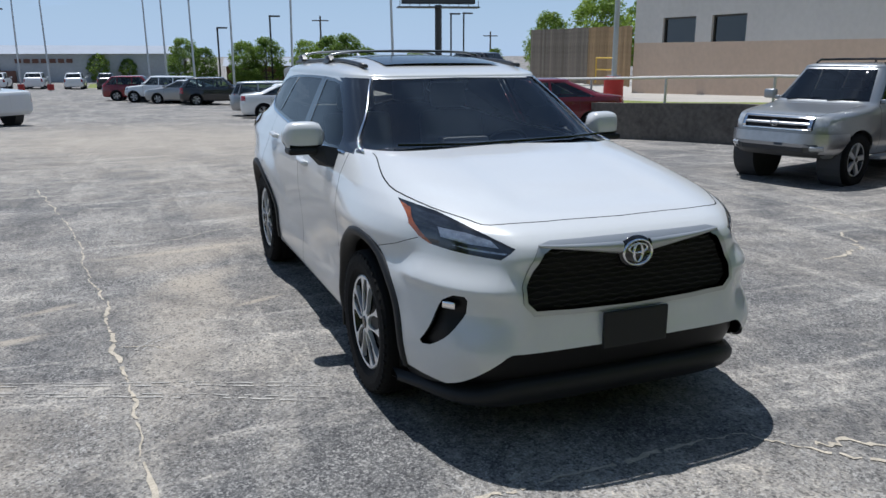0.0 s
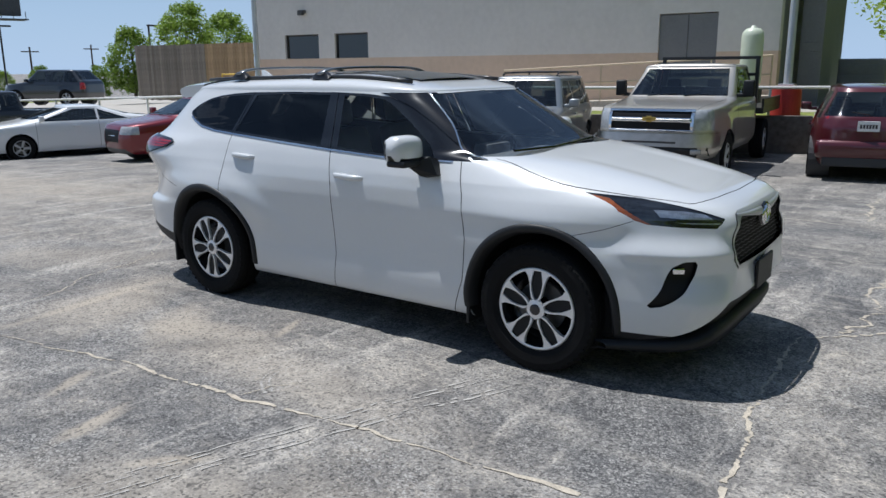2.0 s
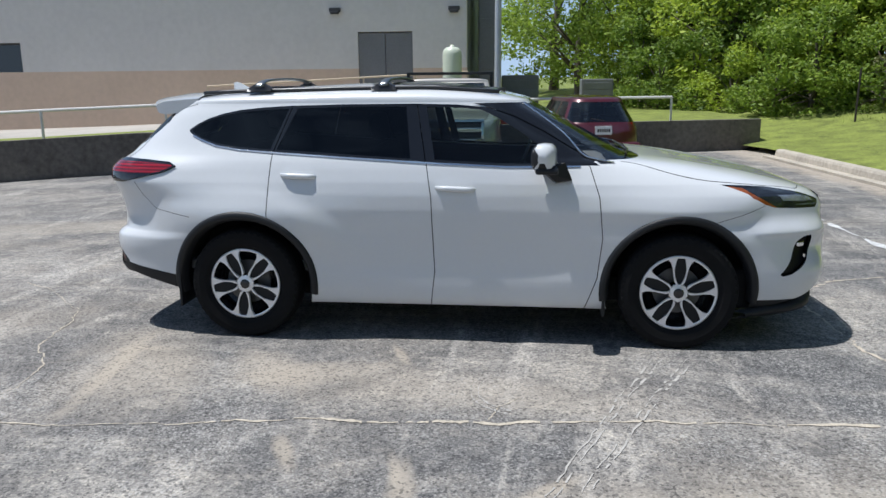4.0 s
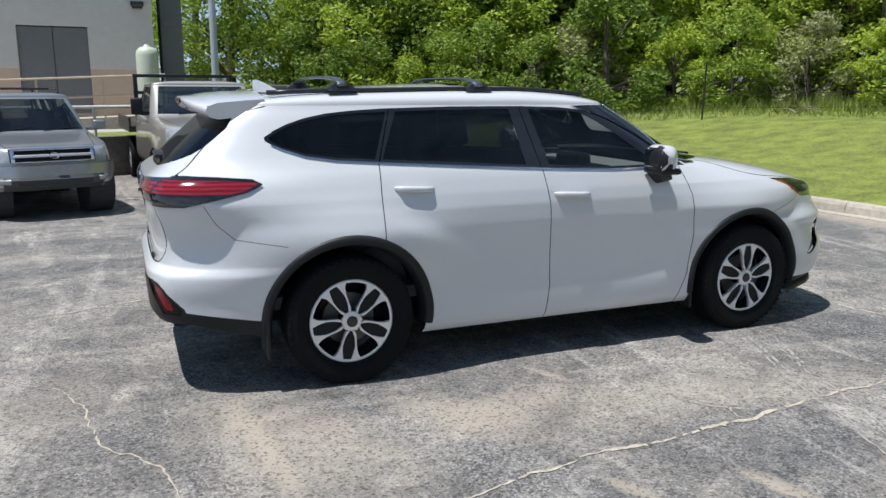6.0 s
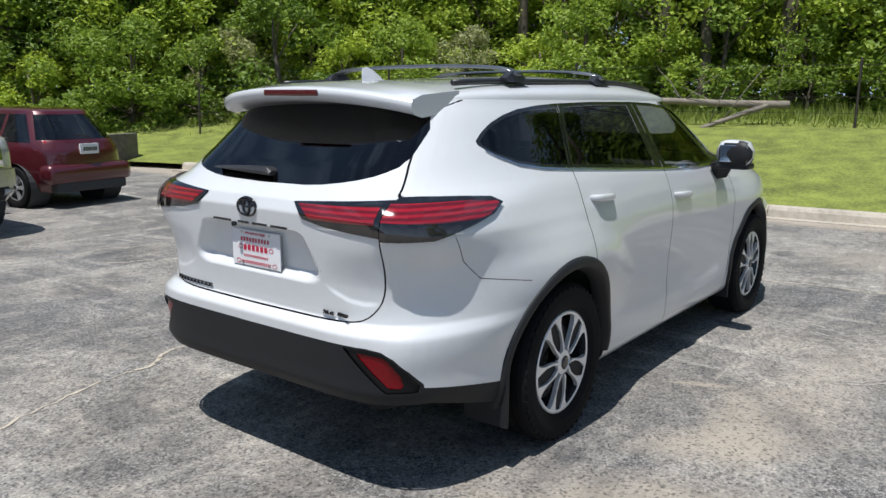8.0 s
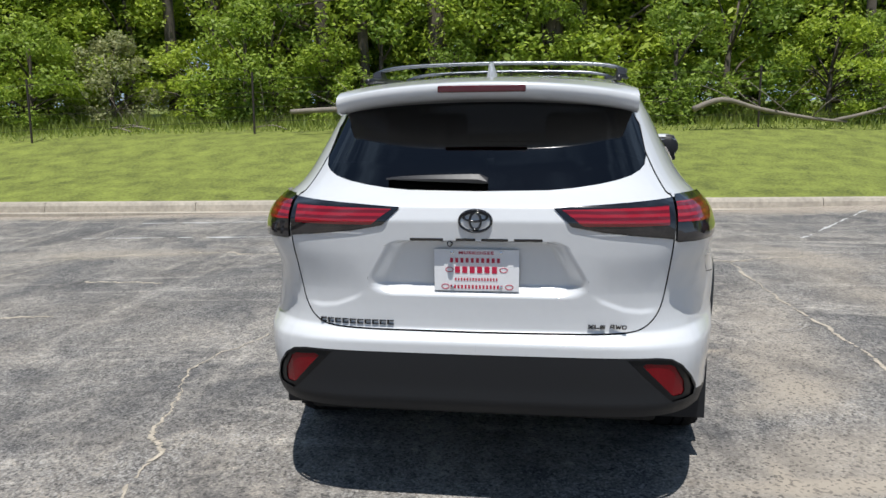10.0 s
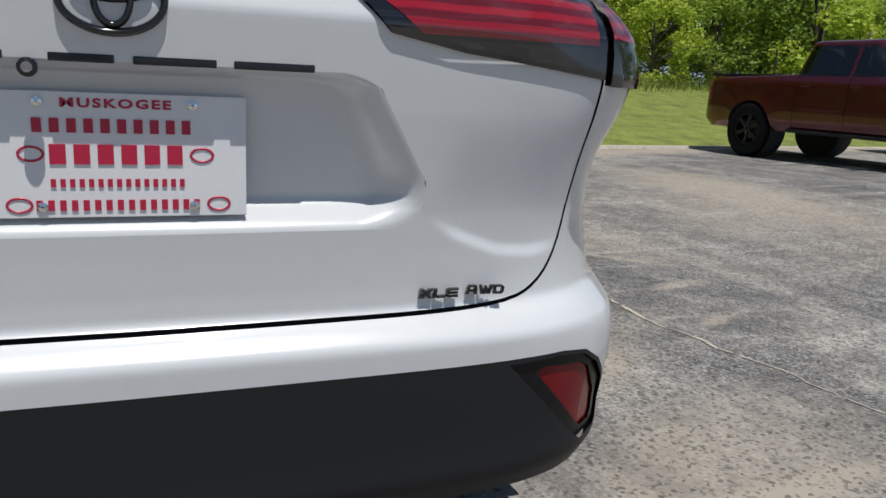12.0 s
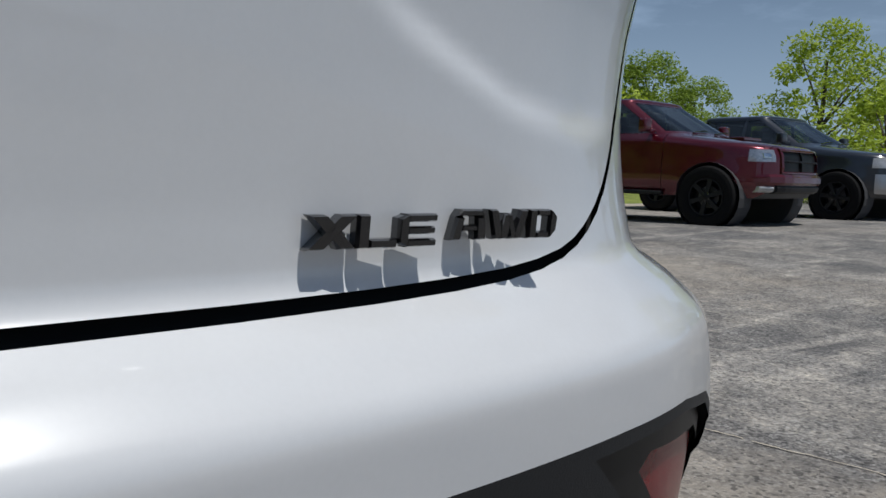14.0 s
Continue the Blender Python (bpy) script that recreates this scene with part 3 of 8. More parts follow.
panels = {k: [] for k in ("bonnet", "front_bumper", "fender", "front_door", "rear_door", "quarter_panel", "tailgate", "rear_bumper")}
xs_line = lambda pts, z: float(np.interp(-z, [-q for _, q in pts], [p for p, _ in pts]))
for f in body:
    x, y, z = centre(f)
    inside_bonnet = z > 0.93 and x > 1.0 and y < float(np.interp(x, [p for p, _ in bonnet_line], [q for _, q in bonnet_line])) and x < 2.25
    gate_y = float(np.interp(z, [q for _, q in gate_line], [p for p, _ in gate_line]))
    if inside_bonnet:
        key = "bonnet"
    elif x > 1.86 or (x > 1.5 and z < 0.79 + (x - 1.5) * 0.29 and y < 0.9 and x > 1.8):
        key = "front_bumper"
    elif x > xs_line([(0.835, 1.20), (0.86, 1.156), (0.919, 0.975), (0.945, 0.716), (0.918, 0.454), (0.842, 0.24)], z):
        key = "fender"
    elif x > xs_line([(-0.187, 1.20), (-0.149, 0.964), (-0.139, 0.676), (-0.130, 0.474), (-0.158, 0.24)], z):
        key = "front_door"
    elif x > -1.228 and z < 1.3:
        key = "rear_door"
    elif x < -1.85 and z > 0.709 and y < gate_y:
        key = "tailgate"
    elif x < -1.86 and (z < 0.72 or (z < 0.86 and y > 0.6 and z < 0.826 + 0.17 * (-1.77 - x))):
        key = "rear_bumper"
    else:
        key = "quarter_panel"
    panels[key].append(f)

ends = {}
for key in ("bonnet", "front_bumper", "tailgate", "rear_bumper"):
    ends[key] = panel(key, panels[key], PEARL, suv)
ends["roof"] = panel("roof", roof_faces, PEARL, suv)
flank = {}
for side in (1, -1):
    for key in ("fender", "front_door", "rear_door", "quarter_panel"):
        flank[key, side] = panel(key, panels[key], PEARL, suv, (side,))
    panel("window_surround", dlo, GLOSS_BLACK, suv, (side,), "gloss black window frames and pillars")
    panel("a_pillar", pillar, GLOSS_BLACK, suv, (side,))
    for nm, fs, gl, own in (("front_window", win_front, TINT, "front_door"), ("rear_window", win_rear, PRIVACY, "rear_door"), ("quarter_window", win_quarter, PRIVACY, "quarter_panel")):
        w = panel(nm, moved(fs, -0.003), gl, flank[own, side], (side,))
        w.visible_shadow = False
    lamp = panel("tail_lamp", moved(lamp_wrap, 0.012), LENS_BLACK, suv, (side,), "red and black tail lamp wrapping the corner")
    panel("red_lens", moved(wrap_red, 0.013), LENS_RED, lamp, (side,), "red lens")
    panel("clear_lens", moved(wrap_clear, 0.013), LENS_CLEAR, lamp, (side,), "smoky clear lens")
    lamp = panel("gate_lamp", moved(lamp_gate, 0.006), LENS_BLACK, ends["tailgate"], (side,), "pointed red and black lamp on the tailgate")
    panel("red_lens", moved(gate_red, 0.007), LENS_RED, suv, (side,), "red lens")
    panel("clear_lens", moved(gate_clear, 0.007), LENS_CLEAR, suv, (side,), "smoky clear lens")
    lamp = panel("headlamp", head_edge, GLOSS_BLACK, suv, (side,), "slanted dark headlamp with amber side marker")
    panel("lens", head_dark, HEAD_DARK, lamp, (side,))
    panel("projector", moved(head_bright, 0.0015), HEAD_BRIGHT, suv, (side,), "pale projector unit in the headlamp")
    panel("light_strip", moved(head_strip, 0.0015), HEAD_BRIGHT, suv, (side,), "thin light strip in the headlamp")
    panel("side_marker", head_amber, AMBER, lamp, (side,), "amber side marker")
    panel("fog_pocket", moved(fog_zone, -0.030), POCKET, ends["front_bumper"], (side,), "black fog lamp pocket")
    panel("reflector_pocket", moved(pocket, -0.007), POCKET, ends["rear_bumper"], (side,), "black reflector pocket")
    panel("reflector", moved(reflector, -0.011), REFLECT_RED, ends["rear_bumper"], (side,), "red bumper reflector")
w = panel("windscreen", moved(screen, -0.002), SHIELD, suv)
w.visible_shadow = False
w = panel("back_window", moved(backlight, -0.003), REARGLASS, ends["tailgate"])
w.visible_shadow = False
panel("lower_cladding", rear_dark + rear_low, PLASTIC, ends["rear_bumper"], label="matt dark grey lower bumper cladding")
panel("lower_grille", moved(low_zone, -0.060), POCKET, ends["front_bumper"], label="black lower intake and lip")
for side in (1, -1):
    panel("lower_skirt", moved(skirt, -0.004), PLASTIC, ends["front_bumper"], (side,), "black skirt under the bumper corner")
panel("grille_surround", moved(grille_ring, 0.006), SATIN, ends["front_bumper"], label="silver grille frame")
panel("grille_backing", moved(grille_hole, -0.035), DARK, ends["front_bumper"])

# dark inner liner, so that the gaps and the cabin's edges read as depth
liner = grid_faces(shell_points(skin, np.linspace(0.26, ROOF_Z, 60), turns(step=0.06)))
for hub_x in (1.428, -1.42):
    liner = cut(liner, prism(disc_of(hub_x, 0.37, 0.47), "xz", [(0, -1, 0, 0.55)]))[1]
liner = cut(liner, prism(DLO, "xz", side_on))[1]
liner = cut(liner, prism([(-2.6, 0.43), (-2.26, 0.43), (-1.88, 0.34), (-1.88, 0.1), (-2.6, 0.1)], "xz"))[1]
liner = cut(liner, prism([(0.0, 1.20), (0.80, 1.18), (0.60, 1.552), (0.0, 1.56)], "yz", ahead))[1]
liner = cut(liner, prism([(0.0, 1.21), (0.30, 1.215), (0.62, 1.30), (0.60, 1.44), (0.47, 1.54), (0.0, 1.545)], "yz", behind))[1]
for zone in (grille_out, FOG, [(0.0, 0.50), (0.59, 0.50), (0.80, 0.31), (0.90, 0.20), (0.0, 0.20)]):
    liner = cut(liner, prism(zone, "yz", front))[1]
liner = cut(liner, prism([(0.0, 1.055), (0.30, 1.053), (0.40, 0.905), (0.40, 0.868), (0.37, 0.836), (0.0, 0.832)], "yz", behind))[1]
panel("liner", moved(liner, -0.014), DARK, suv)
panel("headliner", moved(grid_faces(cap_points(skin, ROOF_Z, crown, turns(step=0.1), 8)), -0.03), CABIN_GREY, suv)

def rear_x(y, z, out=0.0):
    xr_, yr_, xf_, yf_ = ring_at(z)
    return float(np.interp(abs(y), yr_[::-1], xr_[::-1])) - out


# the plate hollow: pushed in, with sloping walls
def hollow(depth, slope_y, slope_z):
    y_edge = lambda z: float(np.interp(z, [0.838, 0.868, 0.905, 1.032, 1.05], [0.375, 0.398, 0.398, 0.325, 0.29]))
    P2 = []
    for v in np.concatenate([np.linspace(0, 0.25, 14), np.linspace(0.28, 0.92, 12), np.linspace(0.93, 1, 6)]):
        z = 0.838 + v * (1.050 - 0.838)
        row = []
        for u in np.concatenate([np.linspace(0, 0.7, 8), np.linspace(0.72, 1, 16)]):
            y = u * y_edge(z)
            x = rear_x(y, z)
            inn = min(1.0, (y_edge(z) - y) / slope_y) * min(1.0, (z - 0.838) / slope_z) * min(1.0, (1.0501 - z) / 0.012)
            inn = inn * inn * (3 - 2 * inn)
            row.append((float(x) + depth * inn, y, z))
        P2.append(row)
    return grid_faces(np.array(P2)[:, ::-1])
panel("plate_hollow", hollow(0.045, 0.075, 0.045), PEARL, ends["tailgate"])

# spoiler
bm = bmesh.new()
rows = []
for j in range(25):
    v = -1 + 2 * j / 24
    y = v * 0.585
    e = v * v
    tip = -2.215 + 0.100 * e ** 2
    zt = 1.604 - 0.046 * e - 0.010 * e ** 4
    zr = 1.643 - 0.040 * e - 0.008 * e ** 4
    prof = [(-1.80, zr), (-1.92, zr - 0.008), (-2.05, (zr + zt) / 2 + 0.004), (-2.14 + 0.03 * e, zt + 0.008), (tip + 0.008, zt + 0.001), (tip, zt - 0.005), (tip + 0.003, zt - 0.028), (tip + 0.018, zt - 0.050), (-2.11 + 0.06 * e, zt - 0.062), (-2.03 + 0.06 * e, 1.535 - 0.04 * e), (-1.97 + 0.03 * e, 1.525 - 0.04 * e), (-1.85, 1.53 - 0.03 * e)]
    rows.append([bm.verts.new((x, y, z)) for x, z in prof])
for a, b in zip(rows, rows[1:]):
    for k in range(len(a) - 1):
        bm.faces.new((a[k], b[k], b[k + 1], a[k + 1]))
bmesh.ops.recalc_face_normals(bm, faces=bm.faces[:])
for row in (rows[0], rows[-1]):
    bm.faces.new([bm.verts.new(v.co) for v in row])
bmesh.ops.recalc_face_normals(bm, faces=bm.faces[:])
spoiler = part("spoiler", bm, PEARL, suv, smooth=True)
bm = bmesh.new()
box(bm, -2.222, -2.18, -0.165, 0.165, 1.568, 1.594, 0.006)
part("brake_light", bm, material("dark red brake lens", (0.075, 0.003, 0.005), 0.15, coat=0.6), spoiler, "dark red high brake light")

def on_skin(x, z, out=0.0):
    """The flank's half width at x, z."""
    xr_, yr_, xf_, yf_ = ring_at(z)
    return (float(np.interp(x, xf_[::-1], yf_[::-1])) if x > xf_[-1] else float(np.interp(x, xr_[::-1], yr_[::-1]))) + out


def nose_at(y, z, out=0.0):
    xr_, yr_, xf_, yf_ = ring_at(z)
    return float(np.interp(abs(y), yf_, xf_)) + out


# wheel arch cladding
def arch_trim(hub_x, r_in, r_out, a0, a1, side):
    bm = bmesh.new()
    rows = []
    for k in range(41):
        f = radians(a0 + (a1 - a0) * k / 40)
        row = []
        for r, out in ((r_in - 0.02, -0.06), (r_in, 0.004), (r_in + 0.012, 0.014), (r_out - 0.012, 0.013), (r_out, 0.002), (r_out, -0.02)):
            x, z = hub_x + r * math.cos(f), 0.37 + r * math.sin(f)
            y = on_skin(x, max(z, 0.25))
            row.append(bm.verts.new((x, side * (float(y) + out), z)))
        rows.append(row)
    for a, b in zip(rows, rows[1:]):
        for k in range(len(a) - 1):
            bm.faces.new((a[k], a[k + 1], b[k + 1], b[k]) if side < 0 else (a[k], b[k], b[k + 1], a[k + 1]))
    bmesh.ops.recalc_face_normals(bm, faces=bm.faces[:])
    return part("arch_cladding", bm, PLASTIC, suv, "black plastic wheel arch cladding", smooth=True)


for side in (1, -1):
    arch_trim(1.428, 0.452, 0.497, -8, 188, side)
    arch_trim(-1.42, 0.452, 0.502, -8, 190, side)
    for hub_x, ins in ((1.428, 0.0), (-1.42, 0.0)):
        bm = bmesh.new()
        lathe(bm, [(0.462, side * 0.90), (0.462, side * 0.56), (0.02, side * 0.56)], 40, "y", Matrix.Translation((hub_x, 0, 0.37)))
        bmesh.ops.delete(bm, geom=[v for v in bm.verts if v.co.z < 0.26 and abs(v.co.x - hub_x) > 0.1], context="VERTS")
        part("wheel_well", bm, DARK, suv)
        bm = bmesh.new()
        box(bm, hub_x - 0.475, hub_x - 0.455, side * 0.92 if side < 0 else 0.70, -0.70 if side < 0 else 0.92, 0.20, 0.46, 0.006)
        part("mud_flap", bm, PLASTIC, suv, "black mud flap")
bm = bmesh.new()
box(bm, -1.75, 1.98, -0.62, 0.62, 0.22, 0.40, 0.04)
box(bm, 1.95, 2.24, -0.58, 0.58, 0.30, 0.95, 0.03)
box(bm, 1.70, 2.06, -0.80, 0.80, 0.24, 0.50, 0.03)
box(bm, 2.0, 2.20, -0.70, 0.70, 0.24, 0.50, 0.03)
box(bm, -2.36, -1.7, -0.66, 0.66, 0.36, 0.44, 0.03)
box(bm, -0.93, 0.95, -0.86, 0.86, 0.235, 0.33, 0.03)
part("underbody", bm, DARK, suv)



# wheels: the outer face lies towards -y
INSERT = material("dark grey wheel insert", (0.013, 0.0135, 0.015), 0.55, Specular_IOR_Level=0.25)


def wheel(parent, m, radius=0.372, width=0.235, rim=0.245, spokes=5, dark=ALLOY_DARK, bright=ALLOY, twin=True):
    w = new("wheel")
    w.parent = parent
    w.matrix_local = m
    bm = bmesh.new()
    h = width / 2
    lathe(bm, [(rim - 0.01, -h * 0.72), (rim + 0.012, -h * 0.86), (rim + 0.03, -h * 0.96), (radius - 0.055, -h), (radius - 0.022, -h * 0.95), (radius - 0.006, -h * 0.82), (radius, -h * 0.66),
               (radius, -h * 0.40), (radius - 0.008, -h * 0.385), (radius - 0.008, -h * 0.33), (radius, -h * 0.315), (radius, -0.02 * h), (radius - 0.008, 0), (radius, 0.06 * h), (radius, h * 0.66), (radius - 0.02, h * 0.95), (rim, h * 0.9), (rim - 0.02, h * 0.5)], 56)
    for k in range(48):
        a = 2 * math.pi * k / 48
        box(bm, -0.009, 0.009, -h * 0.97, -h * 0.62, radius - 0.030, radius - 0.013, m=Matrix.Rotation(a, 4, "Y"))
    bmesh.ops.recalc_face_normals(bm, faces=bm.faces[:])
    part("tyre", bm, RUBBER, w, smooth=False)
    bm = bmesh.new()
    lathe(bm, [(rim - 0.006, -h * 0.72), (rim - 0.002, -h * 0.80), (rim - 0.012, -h * 0.84), (rim - 0.020, -h * 0.80)], 56)
    bmesh.ops.recalc_face_normals(bm, faces=bm.faces[:])
    rim_ob = part("rim", bm, bright, w, smooth=True)
    bm = bmesh.new()
    lathe(bm, [(rim - 0.018, -h * 0.78), (rim - 0.035, -h * 0.2), (rim - 0.05, h * 0.1), (0.05, h * 0.1)], 48)
    bmesh.ops.recalc_face_normals(bm, faces=bm.faces[:])
    part("barrel", bm, dark, w, smooth=True)
    bm = bmesh.new()
    lathe(bm, [(0.150, -0.002), (0.150, -0.022), (0.06, -0.022)], 36)
    part("brake_disc", bm, BRAKE, w)
    ro = rim - 0.016
    bright_bm = bmesh.new()
    for k in range(spokes):
        a = 2 * math.pi * (k + 0.5) / spokes
        turn = Matrix.Rotation(a, 4, "Y")
        if twin:
            for s in (1, -1):
                pts = [(s * 0.007, 0.056), (s * 0.022, 0.058), (s * 0.032, 0.072), (s * 0.038, 0.10), (s * 0.047, 0.15), (s * 0.060, 0.19), (s * 0.080, ro - 0.015), (s * 0.022, ro), (s * 0.031, 0.195), (s * 0.037, 0.15), (s * 0.029, 0.10), (s * 0.016, 0.07)]
                plate(bright_bm, [turn @ Vector((x, -h * 0.80 - 0.012 * (1 - z / rim), z)) for x, z in pts], 0.022, (0, 1, 0))
            insert = bmesh.new()
            pts = [(-0.010, 0.058), (0.010, 0.058), (0.032, 0.10), (0.040, 0.15), (0.034, 0.195), (0.025, ro), (-0.025, ro), (-0.034, 0.195), (-0.040, 0.15), (-0.032, 0.10)]
            plate(insert, [turn @ Vector((x, -h * 0.745, z)) for x, z in pts], 0.02, (0, 1, 0))
            part("spoke_insert", insert, INSERT if dark is ALLOY_DARK and twin else dark, w)
        else:
            pts = [(-0.024, 0.05), (0.024, 0.05), (0.034, ro), (-0.034, ro)]
            plate(bright_bm, [turn @ Vector((x, -h * 0.78, z)) for x, z in pts], 0.03, (0, 1, 0))
    lathe(bright_bm, [(0.058, -h * 0.70), (0.056, -h * 0.84), (0.030, -h * 0.88)], 24)
    bmesh.ops.recalc_face_normals(bright_bm, faces=bright_bm.faces[:])
    part("spoke_star", bright_bm, bright, w)
    bm = bmesh.new()
    lathe(bm, [(0.032, -h * 0.80), (0.032, -h * 0.90), (0.024, -h * 0.92), (0.001, -h * 0.93)], 24)
    part("hub_cap", bm, dark, w, smooth=True)
    for k in range(5):
        a = 2 * math.pi * k / 5 + 0.3
        bm = bmesh.new()
        lathe(bm, [(0.009, -h * 0.70), (0.009, -h * 0.83), (0.001, -h * 0.84)], 8, "y", Matrix.Translation((0.053 * math.cos(a), 0, 0.053 * math.sin(a))))
        part("lug_nut", bm, CHROME, w)
    return w


first = wheel(suv, pose(-1.42, -0.825, 0.37, 0, 8, 0))
def wheel_copy(src, parent, m):
    made = {}
    for o in (src, *src.children_recursive):
        made[o] = o.copy()
        scene.collection.objects.link(made[o])
        made[o].parent = made.get(o.parent, parent)
    made[src].parent = parent
    made[src].matrix_local = m
    return made[src]
wheel_copy(first, suv, pose(1.428, -0.825, 0.37, 0, 38, 0))
wheel_copy(first, suv, pose(-1.42, 0.825, 0.37, 0, 20, 180))
wheel_copy(first, suv, pose(1.428, 0.825, 0.37, 0, 0, 180))


# bright strip under the side windows, handles, mirrors
for side in (1, -1):
    bm = bmesh.new()
    line = [(-1.80, 1.352), (-1.74, 1.325), (-1.62, 1.285), (-1.45, 1.260), (-1.22, 1.244), (-0.745, 1.214), (-0.18, 1.182), (0.33, 1.159), (0.80, 1.160)]
    fine = []
    for (x0, z0), (x1, z1) in zip(line, line[1:]):
        fine += [(x0 + (x1 - x0) * k / 4, z0 + (z1 - z0) * k / 4) for k in range(4)]
    rows = []
    for x, z in fine + [line[-1]]:
        y0, y1 = on_skin(x, z + 0.006), on_skin(x, z - 0.006)
        rows.append([bm.verts.new((x, side * (y0 + 0.001), z + 0.006)), bm.verts.new((x, side * (y0 + 0.005), z + 0.004)), bm.verts.new((x, side * (y1 + 0.005), z - 0.004)), bm.verts.new((x, side * (y1 + 0.0005), z - 0.006))])
    for a, b in zip(rows, rows[1:]):
        for k in range(3):
            bm.faces.new((a[k], a[k + 1], b[k + 1], b[k]))
    bmesh.ops.recalc_face_normals(bm, faces=bm.faces[:])
    part("belt_strip", bm, CHROME, suv, "thin chrome strip under the side windows")
    for x0, x1, z, own in ((-1.149, -0.905, 1.098, "rear_door"), (-0.122, 0.138, 1.022, "front_door")):
        bm = bmesh.new()
        ys = [on_skin(x0 + (x1 - x0) * k / 8, z) for k in range(9)]
        rows = []
        for k in range(9):
            u = k / 8
            out = 0.038 * (1 - (2 * u - 1) ** 6)
            hh = 0.017 * (1 - 0.35 * abs(2 * u - 1) ** 4)
            x, y, zz = x0 + (x1 - x0) * u, ys[k], z + 0.012 * (0.5 - u)
            rows.append([bm.verts.new((x, side * (y + a), zz + b)) for a, b in ((0.0, hh), (out * 0.8, hh), (out, hh * 0.5), (out, -hh * 0.5), (out * 0.8, -hh), (0.0, -hh))])
        for a, b in zip(rows, rows[1:]):
            for k in range(6):
                bm.faces.new((a[k], a[(k + 1) % 6], b[(k + 1) % 6], b[k]))
        bmesh.ops.recalc_face_normals(bm, faces=bm.faces[:])
        part("handle", bm, PEARL, flank[own, side], smooth=True)
        bm = bmesh.new()
        rows = []
        for k in range(13):
            a = math.pi * k / 12
            xx, zz = (x0 + x1) / 2 - 0.085 * math.cos(a) * 0.9, z - 0.012 - 0.030 * math.sin(a)
            rows.append((xx, side * on_skin(xx, zz, 0.0015), zz))
        bm.faces.new([bm.verts.new(p) for p in rows])
        part("handle_cup", bm, PEARL, flank[own, side])
    # mirror
    bm = bmesh.new()
    rows = []
    for i in range(9):
        u = i / 8
        y = 0.90 + 0.235 * u
        s = (1 - abs(2 * u - 1.0) ** 4) ** 0.5
        hx, hz = 0.075 * (0.35 + 0.65 * s), 0.088 * (0.30 + 0.70 * s)
        ring = []
        for k in range(16):
            a = 2 * math.pi * k / 16
            c, q = math.cos(a), math.sin(a)
            ring.append(bm.verts.new((0.585 - 0.03 * u + hx * np.sign(c) * abs(c) ** 0.7, side * y, 1.235 + hz * np.sign(q) * abs(q) ** 0.7)))
        rows.append(ring)
    for a, b in zip(rows, rows[1:]):
        for k in range(16):
            bm.faces.new((a[k], a[(k + 1) % 16], b[(k + 1) % 16], b[k]))
    bm.faces.new(rows[0])
    bm.faces.new(rows[-1])
    bmesh.ops.recalc_face_normals(bm, faces=bm.faces[:])
    lower = bm.copy()
    dark_part = lambda f: f.calc_center_median().z < 1.188 or f.calc_center_median().x < 0.518
    bmesh.ops.delete(bm, geom=[f for f in bm.faces if dark_part(f)], context="FACES")
    bmesh.ops.delete(lower, geom=[f for f in lower.faces if not dark_part(f)], context="FACES")
    mir = part("wing_mirror", bm, PEARL, flank["front_door", side], "white wing mirror cap", smooth=True)
    part("mirror_shell", lower, PLASTIC, suv, "black lower mirror shell", smooth=True)
    bm = bmesh.new()
    box(bm, 0.515, 0.655, min(side * 0.91, side * 1.12), max(side * 0.91, side * 1.12), 1.138, 1.178, 0.018)
    plate(bm, [(0.545, side * 0.87, 1.165), (0.70, side * 0.85, 1.175), (0.745, side * 0.84, 1.065), (0.645, side * 0.87, 1.055), (0.575, side * 0.92, 1.12)], 0.08, (0, side, 0.25))
    part("mirror_base", bm, PLASTIC, suv, "black mirror base")
    bm = bmesh.new()
    box(bm, 0.500, 0.508, min(side * 0.94, side * 1.11), max(side * 0.94, side * 1.11), 1.185, 1.29, 0.003)
    part("mirror_glass", bm, CHROME, suv, "mirror glass")

